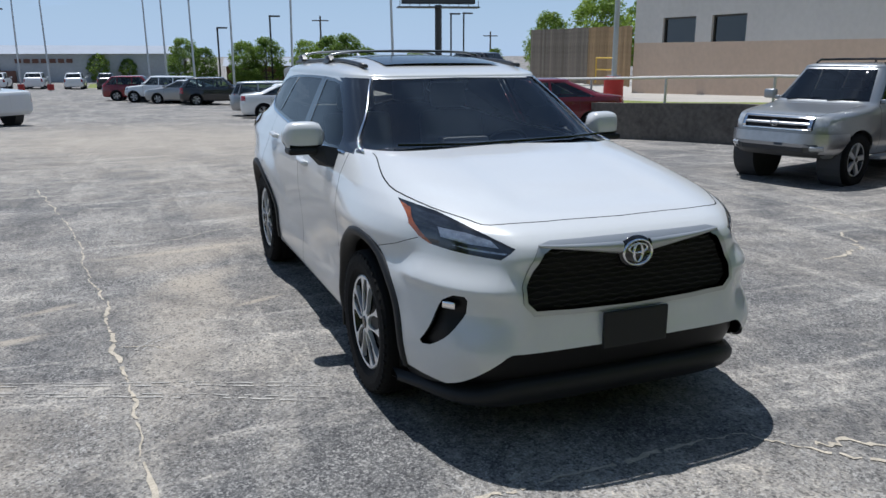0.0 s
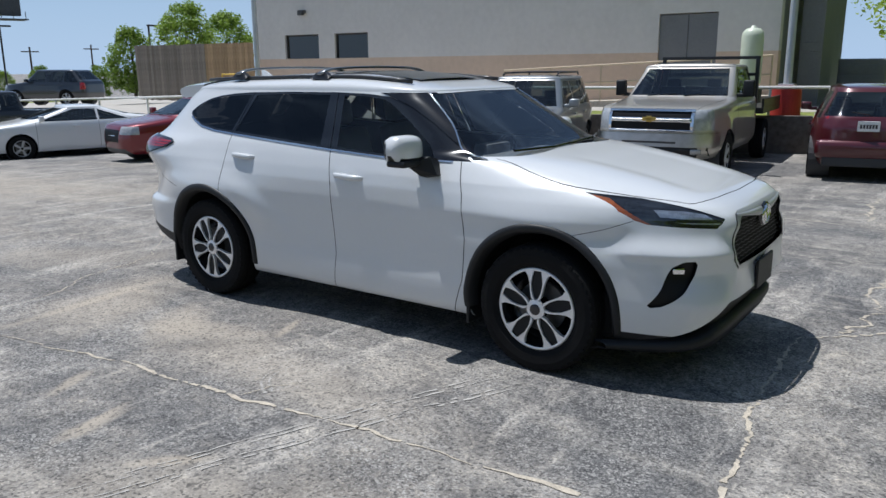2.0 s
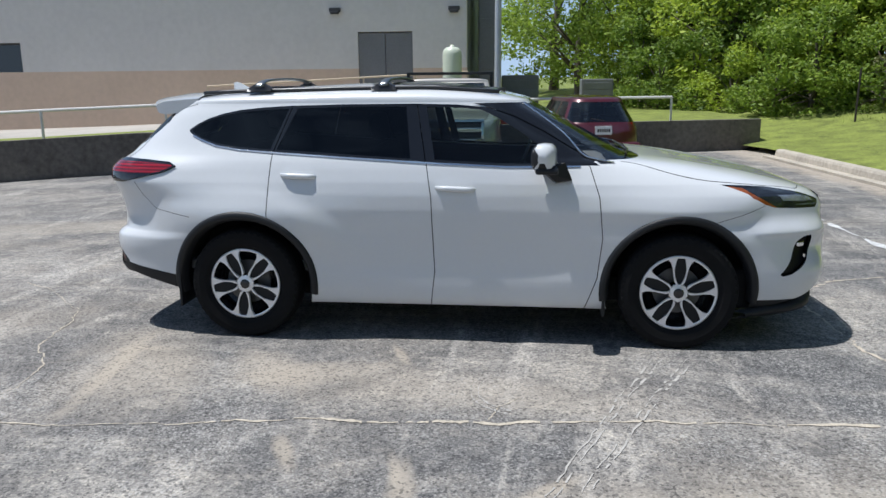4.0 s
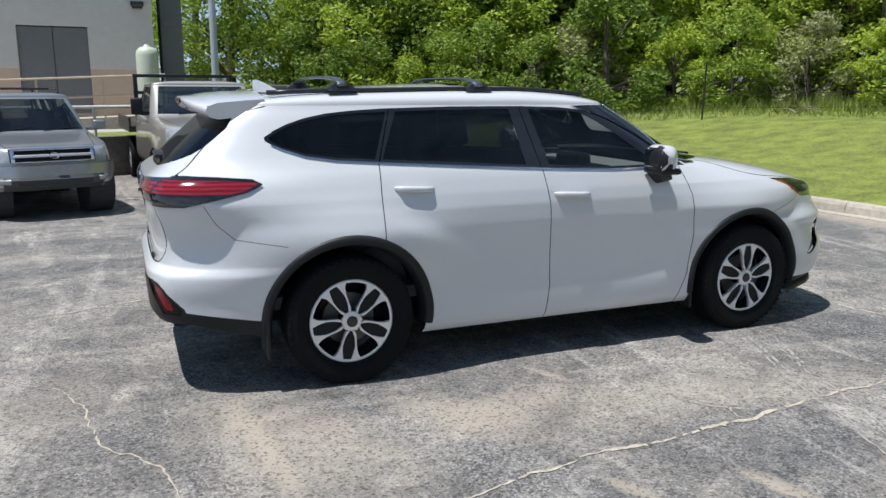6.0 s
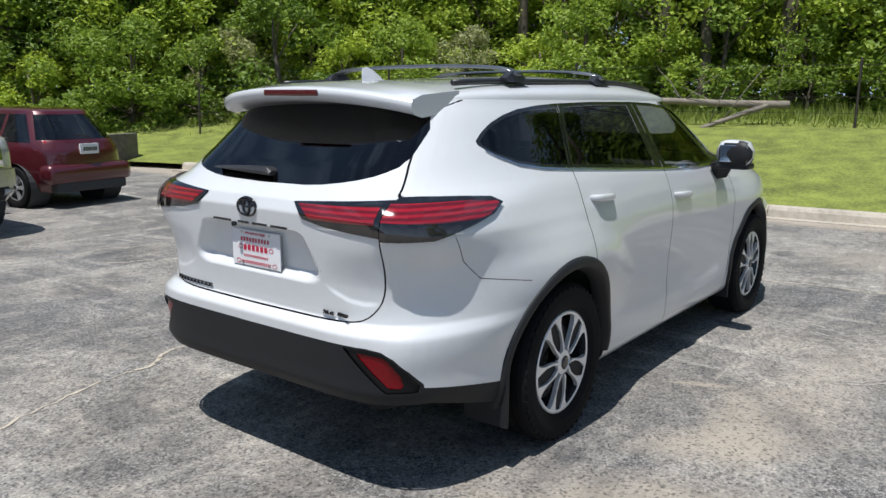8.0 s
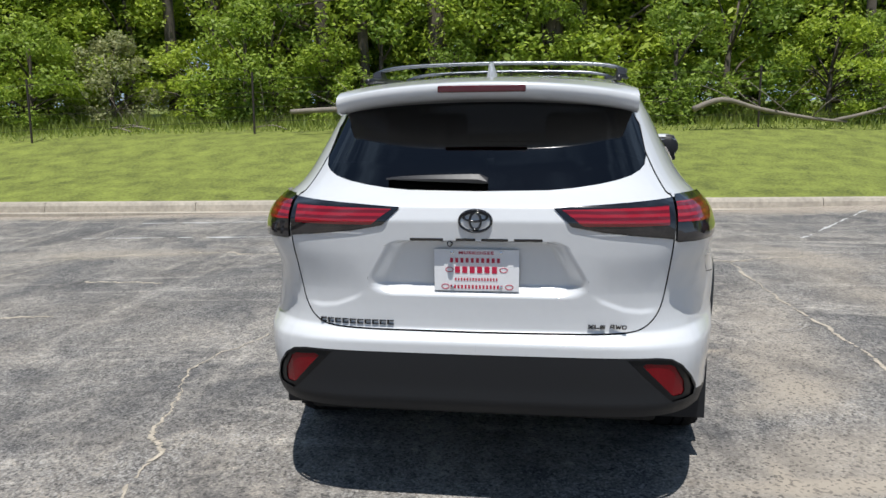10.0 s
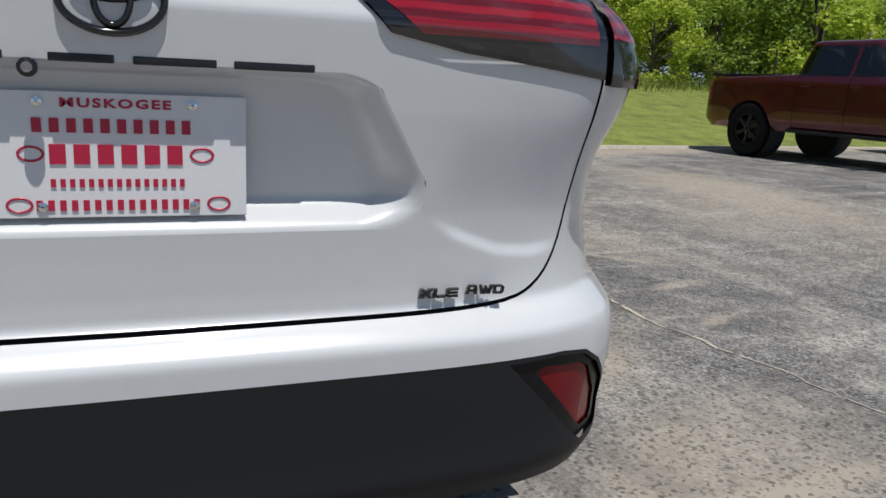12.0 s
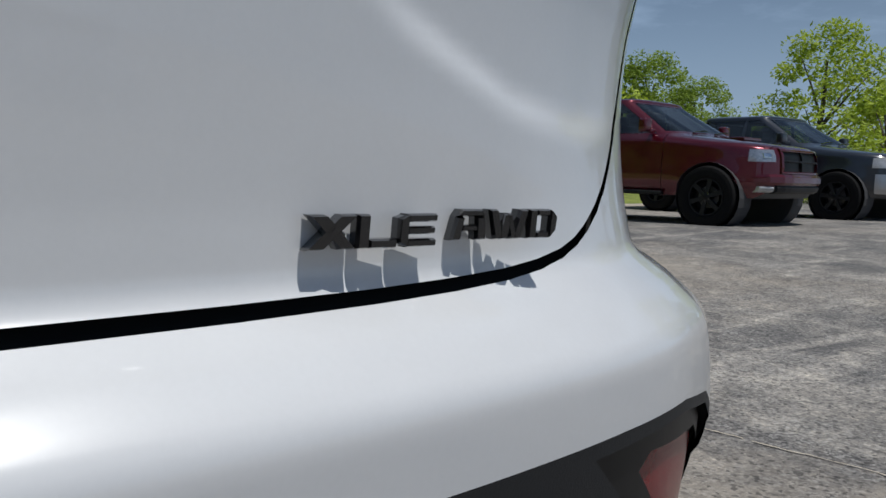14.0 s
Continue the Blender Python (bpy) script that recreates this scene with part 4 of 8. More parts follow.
# roof rails and cross bars
BAR_GREY = material("grey anodised bar", (0.24, 0.25, 0.26), 0.3, 0.9)
RAIL = material("black roof rail", (0.018, 0.018, 0.02), 0.35)
for side in (1, -1):
    bm = bmesh.new()
    pts = []
    for k in range(17):
        x = -1.78 + 2.05 * k / 16
        y = 0.565 - 0.03 * abs((x + 0.75) / 1.0) ** 2
        pts.append((x, side * y, 1.56 + float(crown(x)) * (1 - (y / 0.655) ** 2.6) ** (1 / 2.6) + 0.012))
    tube(bm, pts, 0.0135, 8)
    part("roof_rail", bm, RAIL, suv, "low black roof rail", smooth=True)
for x in (-1.36, -0.50):
    bar = new("cross_bar")
    bar.parent = suv
    tagged(bar, "arched silver roof cross bar with black feet")
    bm = bmesh.new()
    rows = []
    for k in range(25):
        v = -1 + 2 * k / 24
        y = 0.60 * v
        z = 1.702 + 0.017 * (1 - v * v) - 0.028 * abs(v) ** 10
        rows.append([bm.verts.new((x + dx, y, z + dz)) for dx, dz in ((-0.036, 0), (-0.02, 0.009), (0.015, 0.010), (0.036, 0.002), (0.015, -0.007), (-0.02, -0.008))])
    for a, b in zip(rows, rows[1:]):
        for k in range(6):
            bm.faces.new((a[k], a[(k + 1) % 6], b[(k + 1) % 6], b[k]))
    bm.faces.new(rows[0])
    bm.faces.new(rows[-1])
    bmesh.ops.recalc_face_normals(bm, faces=bm.faces[:])
    part("bar", bm, BAR_GREY, bar, smooth=True)
    for side in (1, -1):
        bm = bmesh.new()
        feet = []
        for dx, lo, hi in ((-0.085, 1.652, 1.660), (-0.06, 1.650, 1.676), (-0.03, 1.650, 1.692), (0.03, 1.650, 1.692), (0.06, 1.650, 1.676), (0.085, 1.652, 1.660)):
            feet.append([bm.verts.new((x + dx, side * yy, zz)) for yy, zz in ((0.545, lo), (0.556, hi), (0.588, hi - 0.004), (0.604, lo - 0.012))])
        for a, b in zip(feet, feet[1:]):
            for k in range(4):
                bm.faces.new((a[k], a[(k + 1) % 4], b[(k + 1) % 4], b[k]))
        bm.faces.new(feet[0])
        bm.faces.new(feet[-1])
        bmesh.ops.recalc_face_normals(bm, faces=bm.faces[:])
        part("bar_foot", bm, RAIL, bar)
# clean black pillar covers beside the windscreen, each with a bright strip
for side in (1, -1):
    bm = bmesh.new()
    rows, edge = [], []
    for z in np.linspace(1.178, 1.552, 22):
        y_in = float(np.interp(z, [1.17, 1.194, 1.37, 1.50, 1.552], [0.785, 0.775, 0.66, 0.585, 0.55]))
        x_in = nose_at(y_in, z)
        x_out = float(np.interp(z, [1.165, 1.272, 1.378, 1.472, 1.528, 1.552], [0.945, 0.74, 0.56, 0.37, 0.20, 0.10]))
        row = []
        for k in range(7):
            x = x_in + (x_out - x_in) * k / 6
            row.append(bm.verts.new((x + 0.004, side * (on_skin(x, z) + 0.005), z + 0.002)))
        rows.append(row)
        edge.append((x_in + 0.004, side * (y_in + 0.004), z + 0.004))
    for a, b in zip(rows, rows[1:]):
        for k in range(6):
            bm.faces.new((a[k], a[k + 1], b[k + 1], b[k]))
    bmesh.ops.recalc_face_normals(bm, faces=bm.faces[:])
    part("pillar_cover", bm, GLOSS_BLACK, suv, "black cover of the windscreen pillar", smooth=True)
    bm = bmesh.new()
    tube(bm, edge, 0.006, 6)
    part("pillar_strip", bm, CHROME, suv, "bright strip along the windscreen's edge", smooth=True)
# fin aerial
bm = bmesh.new()
rows = []
for u, hgt, wd in ((0, 0.0, 0.004), (0.25, 0.022, 0.022), (0.6, 0.055, 0.030), (0.85, 0.072, 0.022), (1.0, 0.068, 0.006)):
    x = -1.60 - 0.17 * u
    rows.append([bm.verts.new((x, -wd, 1.628)), bm.verts.new((x, -wd * 0.35, 1.632 + hgt)), bm.verts.new((x, wd * 0.35, 1.632 + hgt)), bm.verts.new((x, wd, 1.628))])
for a, b in zip(rows, rows[1:]):
    for k in range(3):
        bm.faces.new((a[k], a[k + 1], b[k + 1], b[k]))
bm.faces.new(rows[-1])
bmesh.ops.recalc_face_normals(bm, faces=bm.faces[:])
part("fin_aerial", bm, PEARL, suv, "white shark-fin aerial")
# glass roof panel
bm = bmesh.new()
rows = []
for i in range(9):
    x = -0.62 + 0.86 * i / 8
    row = []
    for j in range(13):
        y = -0.40 + 0.80 * j / 12
        r = min(0.999, math.hypot(0, y / 0.655))
        row.append(bm.verts.new((x, y, 1.56 + float(crown(x)) * (1 - r ** 2.6) ** (1 / 2.6) + 0.004)))
    rows.append(row)
for a, b in zip(rows, rows[1:]):
    for k in range(12):
        bm.faces.new((a[k], b[k], b[k + 1], a[k + 1]))
bmesh.ops.recalc_face_normals(bm, faces=bm.faces[:])
part("sunroof", bm, GLOSS_BLACK, suv, "dark glass sunroof", smooth=True)

# tailgate furniture: wiper, badge, words, plate
bm = bmesh.new()
rows = []
for k in range(13):
    u = k / 12
    y = -0.035 + 0.37 * u
    low_ = 1.240 + 0.014 * u
    top_ = low_ + 0.008 + 0.030 * (1 - u) ** 0.7 * min(1.0, 0.45 + 6 * u)
    x = rear_x(y, 1.255) - 0.012
    rows.append([bm.verts.new((x + 0.02, y, low_)), bm.verts.new((x - 0.022, y, low_ + 0.003)), bm.verts.new((x - 0.026, y, (low_ + top_) / 2)), bm.verts.new((x - 0.012, y, top_)), bm.verts.new((x + 0.03, y, top_ - 0.002))])
for a, b in zip(rows, rows[1:]):
    for k in range(5):
        bm.faces.new((a[k], a[(k + 1) % 5], b[(k + 1) % 5], b[k]))
bm.faces.new(rows[0])
bm.faces.new(rows[-1])
bmesh.ops.recalc_face_normals(bm, faces=bm.faces[:])
part("rear_wiper", bm, WIPER, ends["tailgate"], "black rear wiper arm")


def ellipse_ring(bm, m, rx, ry, w, d, n=40):
    rings = []
    for k in range(n):
        a = 2 * math.pi * k / n
        c, s = math.cos(a), math.sin(a)
        rings.append([bm.verts.new(m @ Vector(p)) for p in (((rx - w) * c, (ry - w) * s, 0), ((rx - w * 0.7) * c, (ry - w * 0.7) * s, d), ((rx - w * 0.3) * c, (ry - w * 0.3) * s, d), (rx * c, ry * s, 0))])
    for k in range(n):
        a, b = rings[k], rings[(k + 1) % n]
        for q in range(3):
            bm.faces.new((a[q], b[q], b[q + 1], a[q + 1]))
    bmesh.ops.recalc_face_normals(bm, faces=bm.faces[:])


# looking at the tail: right is -y, up is +z, towards the viewer is -x
REAR = Matrix(((0, 0, -1, 0), (-1, 0, 0, 0), (0, 1, 0, 0), (0, 0, 0, 1)))
bm = bmesh.new()
m = Matrix.Translation((-2.463, 0, 1.121)) @ REAR
ellipse_ring(bm, m, 0.062, 0.043, 0.010, 0.010)
ellipse_ring(bm, m, 0.024, 0.034, 0.009, 0.011)
ellipse_ring(bm, m @ Matrix.Translation((0, 0.014, 0)), 0.046, 0.020, 0.009, 0.009)
part("badge", bm, GLOSS_BLACK, ends["tailgate"], "black oval badge of plain rings", smooth=True)


def lettering(name, words, m, height, width, depth, mat, parent, fat=0.0, label=""):
    """Raised letters of the built-in font, stretched to a width."""
    cu = bpy.data.curves.new(name, "FONT")
    cu.body, cu.size, cu.extrude, cu.offset = words, 1.0, 0.0, 0.0
    cu.resolution_u = 3
    cu.space_character = 1.22 if fat else 1.0
    probe = bpy.data.objects.new("probe", cu)
    mesh = bpy.data.meshes.new_from_object(probe)
    xs, ys = [v.co.x for v in mesh.vertices], [v.co.y for v in mesh.vertices]
    sx, sy = width / (max(xs) - min(xs)), height / (max(ys) - min(ys))
    bpy.data.meshes.remove(mesh)
    cu.offset, cu.extrude, cu.bevel_depth, cu.bevel_resolution = fat / sy, depth / 2 / sy, depth * 0.16 / sy if fat else 0.0, 1
    mesh = bpy.data.meshes.new_from_object(probe)
    mesh.transform(m @ Matrix.Diagonal((sx, sy, sy, 1)) @ Matrix.Translation((-min(xs), -min(ys), 0)))
    bpy.data.objects.remove(probe)
    mesh.materials.clear()
    return mesh_part(name, mesh, mat, parent, label)


def chamfered(bm, pts, m, depth, cut_in):
    """A raised flat stroke with a sloping rim."""
    cx, cy = sum(p[0] for p in pts) / len(pts), sum(p[1] for p in pts) / len(pts)
    rings = []
    for k, h in ((0.0, 0.0), (0.0, depth * 0.65), (cut_in, depth)):
        rings.append([bm.verts.new(m @ Vector((x - k * np.sign(x - cx), y - k * np.sign(y - cy), h))) for x, y in pts])
    n = len(pts)
    for a, b in zip(rings, rings[1:]):
        for k in range(n):
            bm.faces.new((a[k], a[(k + 1) % n], b[(k + 1) % n], b[k]))
    bm.faces.new(rings[-1])
    bmesh.ops.recalc_face_normals(bm, faces=bm.faces[:])


# broad, square-cut strokes in a box one wide and one high
STROKES = {
    "X": [[(0.0, 0.0), (0.30, 0.0), (1.0, 1.0), (0.68, 1.0)], [(0.02, 1.0), (0.34, 1.0), (0.62, 0.60), (0.46, 0.37)], [(0.46, 0.37), (0.62, 0.60), (1.0, 0.0), (0.66, 0.0)]],
    "L": [[(0.0, 0.0), (0.30, 0.0), (0.30, 1.0), (0.0, 1.0)], [(0.30, 0.0), (1.0, 0.0), (1.0, 0.28), (0.30, 0.28)]],
    "E": [[(0.0, 0.12), (0.26, 0.0), (0.26, 1.0), (0.0, 0.88)], [(0.20, 0.0), (1.0, 0.0), (1.0, 0.25), (0.20, 0.25)], [(0.20, 0.38), (0.96, 0.38), (0.96, 0.62), (0.20, 0.62)], [(0.20, 0.75), (1.0, 0.75), (1.0, 1.0), (0.20, 1.0)]],
    "A": [[(0.0, 0.0), (0.26, 0.0), (0.34, 0.76), (0.12, 0.76)], [(0.12, 0.76), (0.92, 0.76), (0.84, 1.0), (0.24, 1.0)], [(0.70, 0.0), (0.98, 0.0), (0.92, 0.76), (0.66, 0.76)], [(0.26, 0.28), (0.72, 0.28), (0.70, 0.50), (0.28, 0.50)]],
    "W": [[(0.0, 1.0), (0.22, 1.0), (0.38, 0.0), (0.16, 0.0)], [(0.26, 0.0), (0.44, 0.0), (0.58, 0.86), (0.42, 0.86)], [(0.42, 0.86), (0.58, 0.86), (0.74, 0.0), (0.56, 0.0)], [(0.62, 0.0), (0.84, 0.0), (1.0, 1.0), (0.78, 1.0)]],
    "D": [[(0.0, 0.0), (0.28, 0.0), (0.28, 1.0), (0.0, 1.0)], [(0.28, 0.76), (0.74, 0.76), (0.74, 1.0), (0.28, 1.0)], [(0.28, 0.0), (0.74, 0.0), (0.74, 0.25), (0.28, 0.25)], [(0.72, 0.0), (0.98, 0.24), (1.0, 0.80), (0.74, 1.0)]],
}
# the trim letters, in two words that follow the gate's curve
for words, y0, width, low_z, lead in (("XLE", -0.3972, 0.0615, 0.7326, (0.36, 0.32, 0.32)), ("AWD", -0.4735, 0.061, 0.7338, (0.33, 0.38, 0.29))):
    x0, x1 = rear_x(y0, 0.738), rear_x(y0 - width, 0.738)
    turn = Matrix.Rotation(math.atan2(x1 - x0, width), 4, "Z")
    m = Matrix.Translation((x0 - 0.0005, y0, low_z)) @ turn.inverted() @ REAR
    at_ = 0.0
    for ch, share in zip(words, lead):
        bm = bmesh.new()
        w_ = width * share * 0.965
        for pts in STROKES[ch]:
            chamfered(bm, [(at_ + px * w_ + py * 0.0010, py * 0.0142) for px, py in pts], m, 0.0075, 0.0007)
        part("trim_letter", bm, GLOSS_BLACK, ends["tailgate"], "raised black letter")
        at_ += width * share
# the long model word is given as plain bars
for k in range(10):
    bm = bmesh.new()
    y = 0.590 - k * 0.0288
    x = rear_x(y - 0.012, 0.735)
    box(bm, x - 0.006, x + 0.004, y - 0.0245, y, 0.728, 0.7315, 0.001)
    box(bm, x - 0.006, x + 0.004, y - 0.0245, y, 0.7415, 0.745, 0.001)
    box(bm, x - 0.006, x + 0.004, y - 0.006, y, 0.728, 0.745, 0.001)
    part("model_bar", bm, GLOSS_BLACK, ends["tailgate"], "raised black bar")

PLATE_WHITE = material("white dealer plate", (0.74, 0.74, 0.75), 0.35, spread=0.02)
PLATE_RED = material("red print", (0.45, 0.012, 0.05), 0.4)
bm = bmesh.new()
box(bm, -2.428, -2.424, -0.1525, 0.1525, 0.861, 1.013, 0.0012)
PLATE_M = Matrix.Translation((-2.4285, 0.1525, 0.861)) @ REAR
lic = part("dealer_plate", bm, PLATE_WHITE, suv, "white dealer plate with red print")
lettering("place_word", "MUSKOGEE", PLATE_M @ Matrix.Translation((0.090, 0.1345, 0.0004)), 0.0105, 0.124, 0.0006, PLATE_RED, lic, 0.0004, "red word at the plate's top")
def bar_row(x0, x1, z0, z1, n, gap=0.45):
    w = (x1 - x0) / n
    bm = bmesh.new()
    for k in range(n):
        plate(bm, [PLATE_M @ Vector(p) for p in ((x0 + k * w, z0, 0), (x0 + k * w + w * (1 - gap), z0, 0), (x0 + k * w + w * (1 - gap), z1, 0), (x0 + k * w, z1, 0))], 0.0012, (-1, 0, 0))
    part("print_bar", bm, PLATE_RED, lic, "row of plain red bars")
bar_row(0.058, 0.245, 0.104, 0.121, 10)
bar_row(0.075, 0.235, 0.066, 0.090, 6, 0.32)
bar_row(0.075, 0.233, 0.038, 0.048, 15)
bar_row(0.058, 0.252, 0.009, 0.022, 15)
for cx, cz in ((0.040, 0.016), (0.270, 0.016), (0.055, 0.078), (0.250, 0.078)):
    bm = bmesh.new()
    ellipse_ring(bm, PLATE_M @ Matrix.Translation((cx, cz, 0.0002)), 0.015, 0.010, 0.003, 0.0008, 20)
    part("print_oval", bm, PLATE_RED, lic, "plain red oval")
for cx, cz in ((0.065, 0.140), (0.240, 0.140), (0.065, 0.014), (0.240, 0.014)):
    bm = bmesh.new()
    lathe(bm, [(0.006, 0.0), (0.006, 0.003), (0.001, 0.004)], 10, "z", PLATE_M @ Matrix.Translation((cx, cz, 0)))
    part("plate_screw", bm, CHROME, suv)
# lamp strip, release and camera over the plate
for y0, y1 in ((-0.235, -0.135), (-0.115, -0.02), (0.0, 0.07), (0.115, 0.235)):
    bm = bmesh.new()
    box(bm, -2.4615, -2.43, y0, y1, 1.048, 1.058, 0.002)
    part("plate_lamp_slot", bm, GLOSS_BLACK, ends["tailgate"], "dark slot over the plate")
bm = bmesh.new()
lathe(bm, [(0.011, 0), (0.011, 0.012), (0.006, 0.016)], 14, "x", Matrix.Translation((-2.458, 0.09, 1.040)) @ Matrix.Rotation(math.pi, 4, "Z"))
part("reversing_camera", bm, GLOSS_BLACK, ends["tailgate"])

# front: grille slats, badge, plate, fog lamps
bm = bmesh.new()
for r in range(11):
    z = 0.674 + r * 0.023
    half = float(np.interp(z, [0.66, 0.69, 0.715, 0.775, 0.87, 0.915, 0.925], [0.30, 0.48, 0.505, 0.506, 0.45, 0.40, 0.30]))
    for s in range(24):
        y0, y1 = -half + 2 * half * s / 24, -half + 2 * half * (s + 1) / 24
        ym, dz = (y0 + y1) / 2, (0.008 if (s + r) % 2 else -0.008)
        tube(bm, [(nose_at(y0, z) - 0.018, y0, z - dz / 2), (nose_at(y1, z) - 0.018, y1, z + dz / 2)], 0.0035, 4)
part("grille_mesh", bm, POCKET, ends["front_bumper"], "black grille mesh")
bm = bmesh.new()
m = Matrix.Translation((2.408, 0, 0.880)) @ REAR @ Matrix.Rotation(math.pi, 4, "Y")
ellipse_ring(bm, m, 0.076, 0.060, 0.010, 0.012)
ellipse_ring(bm, m, 0.026, 0.045, 0.009, 0.014)
ellipse_ring(bm, m @ Matrix.Translation((0, 0.018, 0)), 0.050, 0.024, 0.009, 0.012)
badge = part("front_badge", bm, CHROME, ends["front_bumper"], "chrome oval badge of plain rings", smooth=True)
bm = bmesh.new()
lathe(bm, [(0.086, -0.012), (0.080, 0.003), (0.001, 0.004)], 40, "z", m @ Matrix.Diagonal((1, 0.84, 1, 1)))
part("badge_disc", bm, GLOSS_BLACK, suv, smooth=True)
bm = bmesh.new()
for side in (1, -1):
    rows = []
    for k in range(13):
        u = k / 12
        y = side * (0.07 + 0.385 * u)
        z = 0.905 + 0.032 * u
        hh = 0.020 * (1 - u) ** 1.5 + 0.008
        x = nose_at(y, z) + 0.008
        rows.append([bm.verts.new((x - 0.01, y, z + hh)), bm.verts.new((x + 0.004, y, z + hh * 0.6)), bm.verts.new((x + 0.004, y, z - hh * 0.6)), bm.verts.new((x - 0.01, y, z - hh))])
    for a, b in zip(rows, rows[1:]):
        for k in range(3):
            bm.faces.new((a[k], a[k + 1], b[k + 1], b[k]))
bmesh.ops.recalc_face_normals(bm, faces=bm.faces[:])
part("grille_wing", bm, SATIN, ends["front_bumper"], "silver wings beside the badge", smooth=True)
bm = bmesh.new()
box(bm, 2.418, 2.436, -0.165, 0.165, 0.47, 0.635, 0.008)
part("plate_holder", bm, PLASTIC, ends["front_bumper"], "empty black plate holder")
for side in (1, -1):
    bm = bmesh.new()
    box(bm, -0.012, 0.012, -0.032, 0.032, -0.016, 0.016, 0.008, Matrix.Translation((nose_at(0.772, 0.672) - 0.016, side * 0.772, 0.672)) @ Matrix.Rotation(side * 0.9, 4, "Z"))
    part("fog_lamp", bm, CHROME, ends["front_bumper"], "small fog lamp")
bm = bmesh.new()
rows = []
for k in range(33):
    v = -1 + 2 * k / 32
    y = v * 0.90
    q = max(0.0, (abs(v) - 0.62) / 0.38) ** 0.8
    x = nose_at(min(abs(y), 0.875), 0.30)
    sink = 0.075 * q
    rows.append([bm.verts.new((x + dx, y, z)) for dx, z in ((-0.09, 0.352 - sink * 1.3), (-0.025, 0.340 - sink * 1.25), (-0.004, 0.322 - sink * 1.15), (-0.002, 0.285 - sink * 0.9), (-0.03, 0.225), (-0.12, 0.20))])
for a, b in zip(rows, rows[1:]):
    for k in range(5):
        bm.faces.new((a[k], a[k + 1], b[k + 1], b[k]))
bmesh.ops.recalc_face_normals(bm, faces=bm.faces[:])
part("front_lip", bm, PLASTIC, ends["front_bumper"], "black lower lip", smooth=True)

# wipers and cowl
bm = bmesh.new()
tube(bm, [(1.10, -0.62, 1.225), (1.155, -0.2, 1.218), (1.14, 0.05, 1.222)], 0.008, 6)
tube(bm, [(1.15, 0.0, 1.222), (1.11, 0.45, 1.228), (1.03, 0.68, 1.23)], 0.008, 6)
part("front_wipers", bm, GLOSS_BLACK, suv)

# cabin: dashboard, wheel, seats, floor
bm = bmesh.new()
box(bm, -2.1, 1.0, -0.74, 0.74, 0.42, 0.50, 0.02)
part("cabin_floor", bm, CABIN_GREY, suv)
bm = bmesh.new()
box(bm, 0.55, 1.05, -0.72, 0.72, 0.80, 1.13, 0.07)
box(bm, 0.50, 0.62, -0.16, 0.16, 0.98, 1.20, 0.03)
part("dashboard", bm, CABIN_GREY, suv, "dark dashboard")
bm = bmesh.new()
tube(bm, [Matrix.Translation((0.40, 0.37, 1.05)) @ Matrix.Rotation(radians(-68), 4, "Y") @ Vector((0.18 * math.cos(a), 0.18 * math.sin(a), 0)) for a in [2 * math.pi * k / 24 for k in range(24)]], 0.015, 8, closed=True)
tube(bm, [(0.58, 0.37, 0.97), (0.40, 0.37, 1.05)], 0.03, 8)
part("steering_wheel", bm, GLOSS_BLACK, suv, "dark steering wheel", smooth=True)
for x in (-0.15, -1.05):
    for y in (-0.37, 0.37):
        bm = bmesh.new()
        box(bm, x - 0.25, x + 0.27, y - 0.26, y + 0.26, 0.50, 0.72, 0.07)
        box(bm, -0.07, 0.07, -0.25, 0.25, 0.0, 0.62, 0.06, Matrix.Translation((x - 0.24, y, 0.68)) @ Matrix.Rotation(radians(-14), 4, "Y"))
        box(bm, -0.05, 0.05, -0.14, 0.14, 0.0, 0.19, 0.04, Matrix.Translation((x - 0.41, y, 1.30)) @ Matrix.Rotation(radians(-10), 4, "Y"))
        part("seat", bm, CABIN_LIGHT if x > -0.5 else CABIN_GREY, suv, "leather seat with headrest", smooth=True)



# ---------- ground ----------
def fall(x, y):
    """The lot drops slightly towards the retaining wall and the lawn."""
    a = float(np.interp(y, [1.0, 7.0], [0.0, -0.12]))
    b = float(np.interp(x, [3.0, 6.5], [0.0, -0.08]))
    away = float(np.interp(-x, [4.0, 9.0, 13.0, 18.0, 30.0, 45.0, 85.0], [0.0, -0.10, -0.25, -0.48, -0.95, -1.28, -1.85]))
    return min(a, b) + float(np.interp(y, [-10.0, -3.5], [0.13, 0.0])) + away


KERB_X = lambda y: 7.32 - 0.10 * y
WALL_Y = lambda x: float(np.interp(x, [-60, -47, -11, -6.5, 6.2], [6.4, 7.0, 8.7, 10.6, 15.1]))
TOP_Z = lambda x: float(np.interp(x, [-60, -47, -12, -8], [-0.75, -0.5, 0.5, 0.66]))

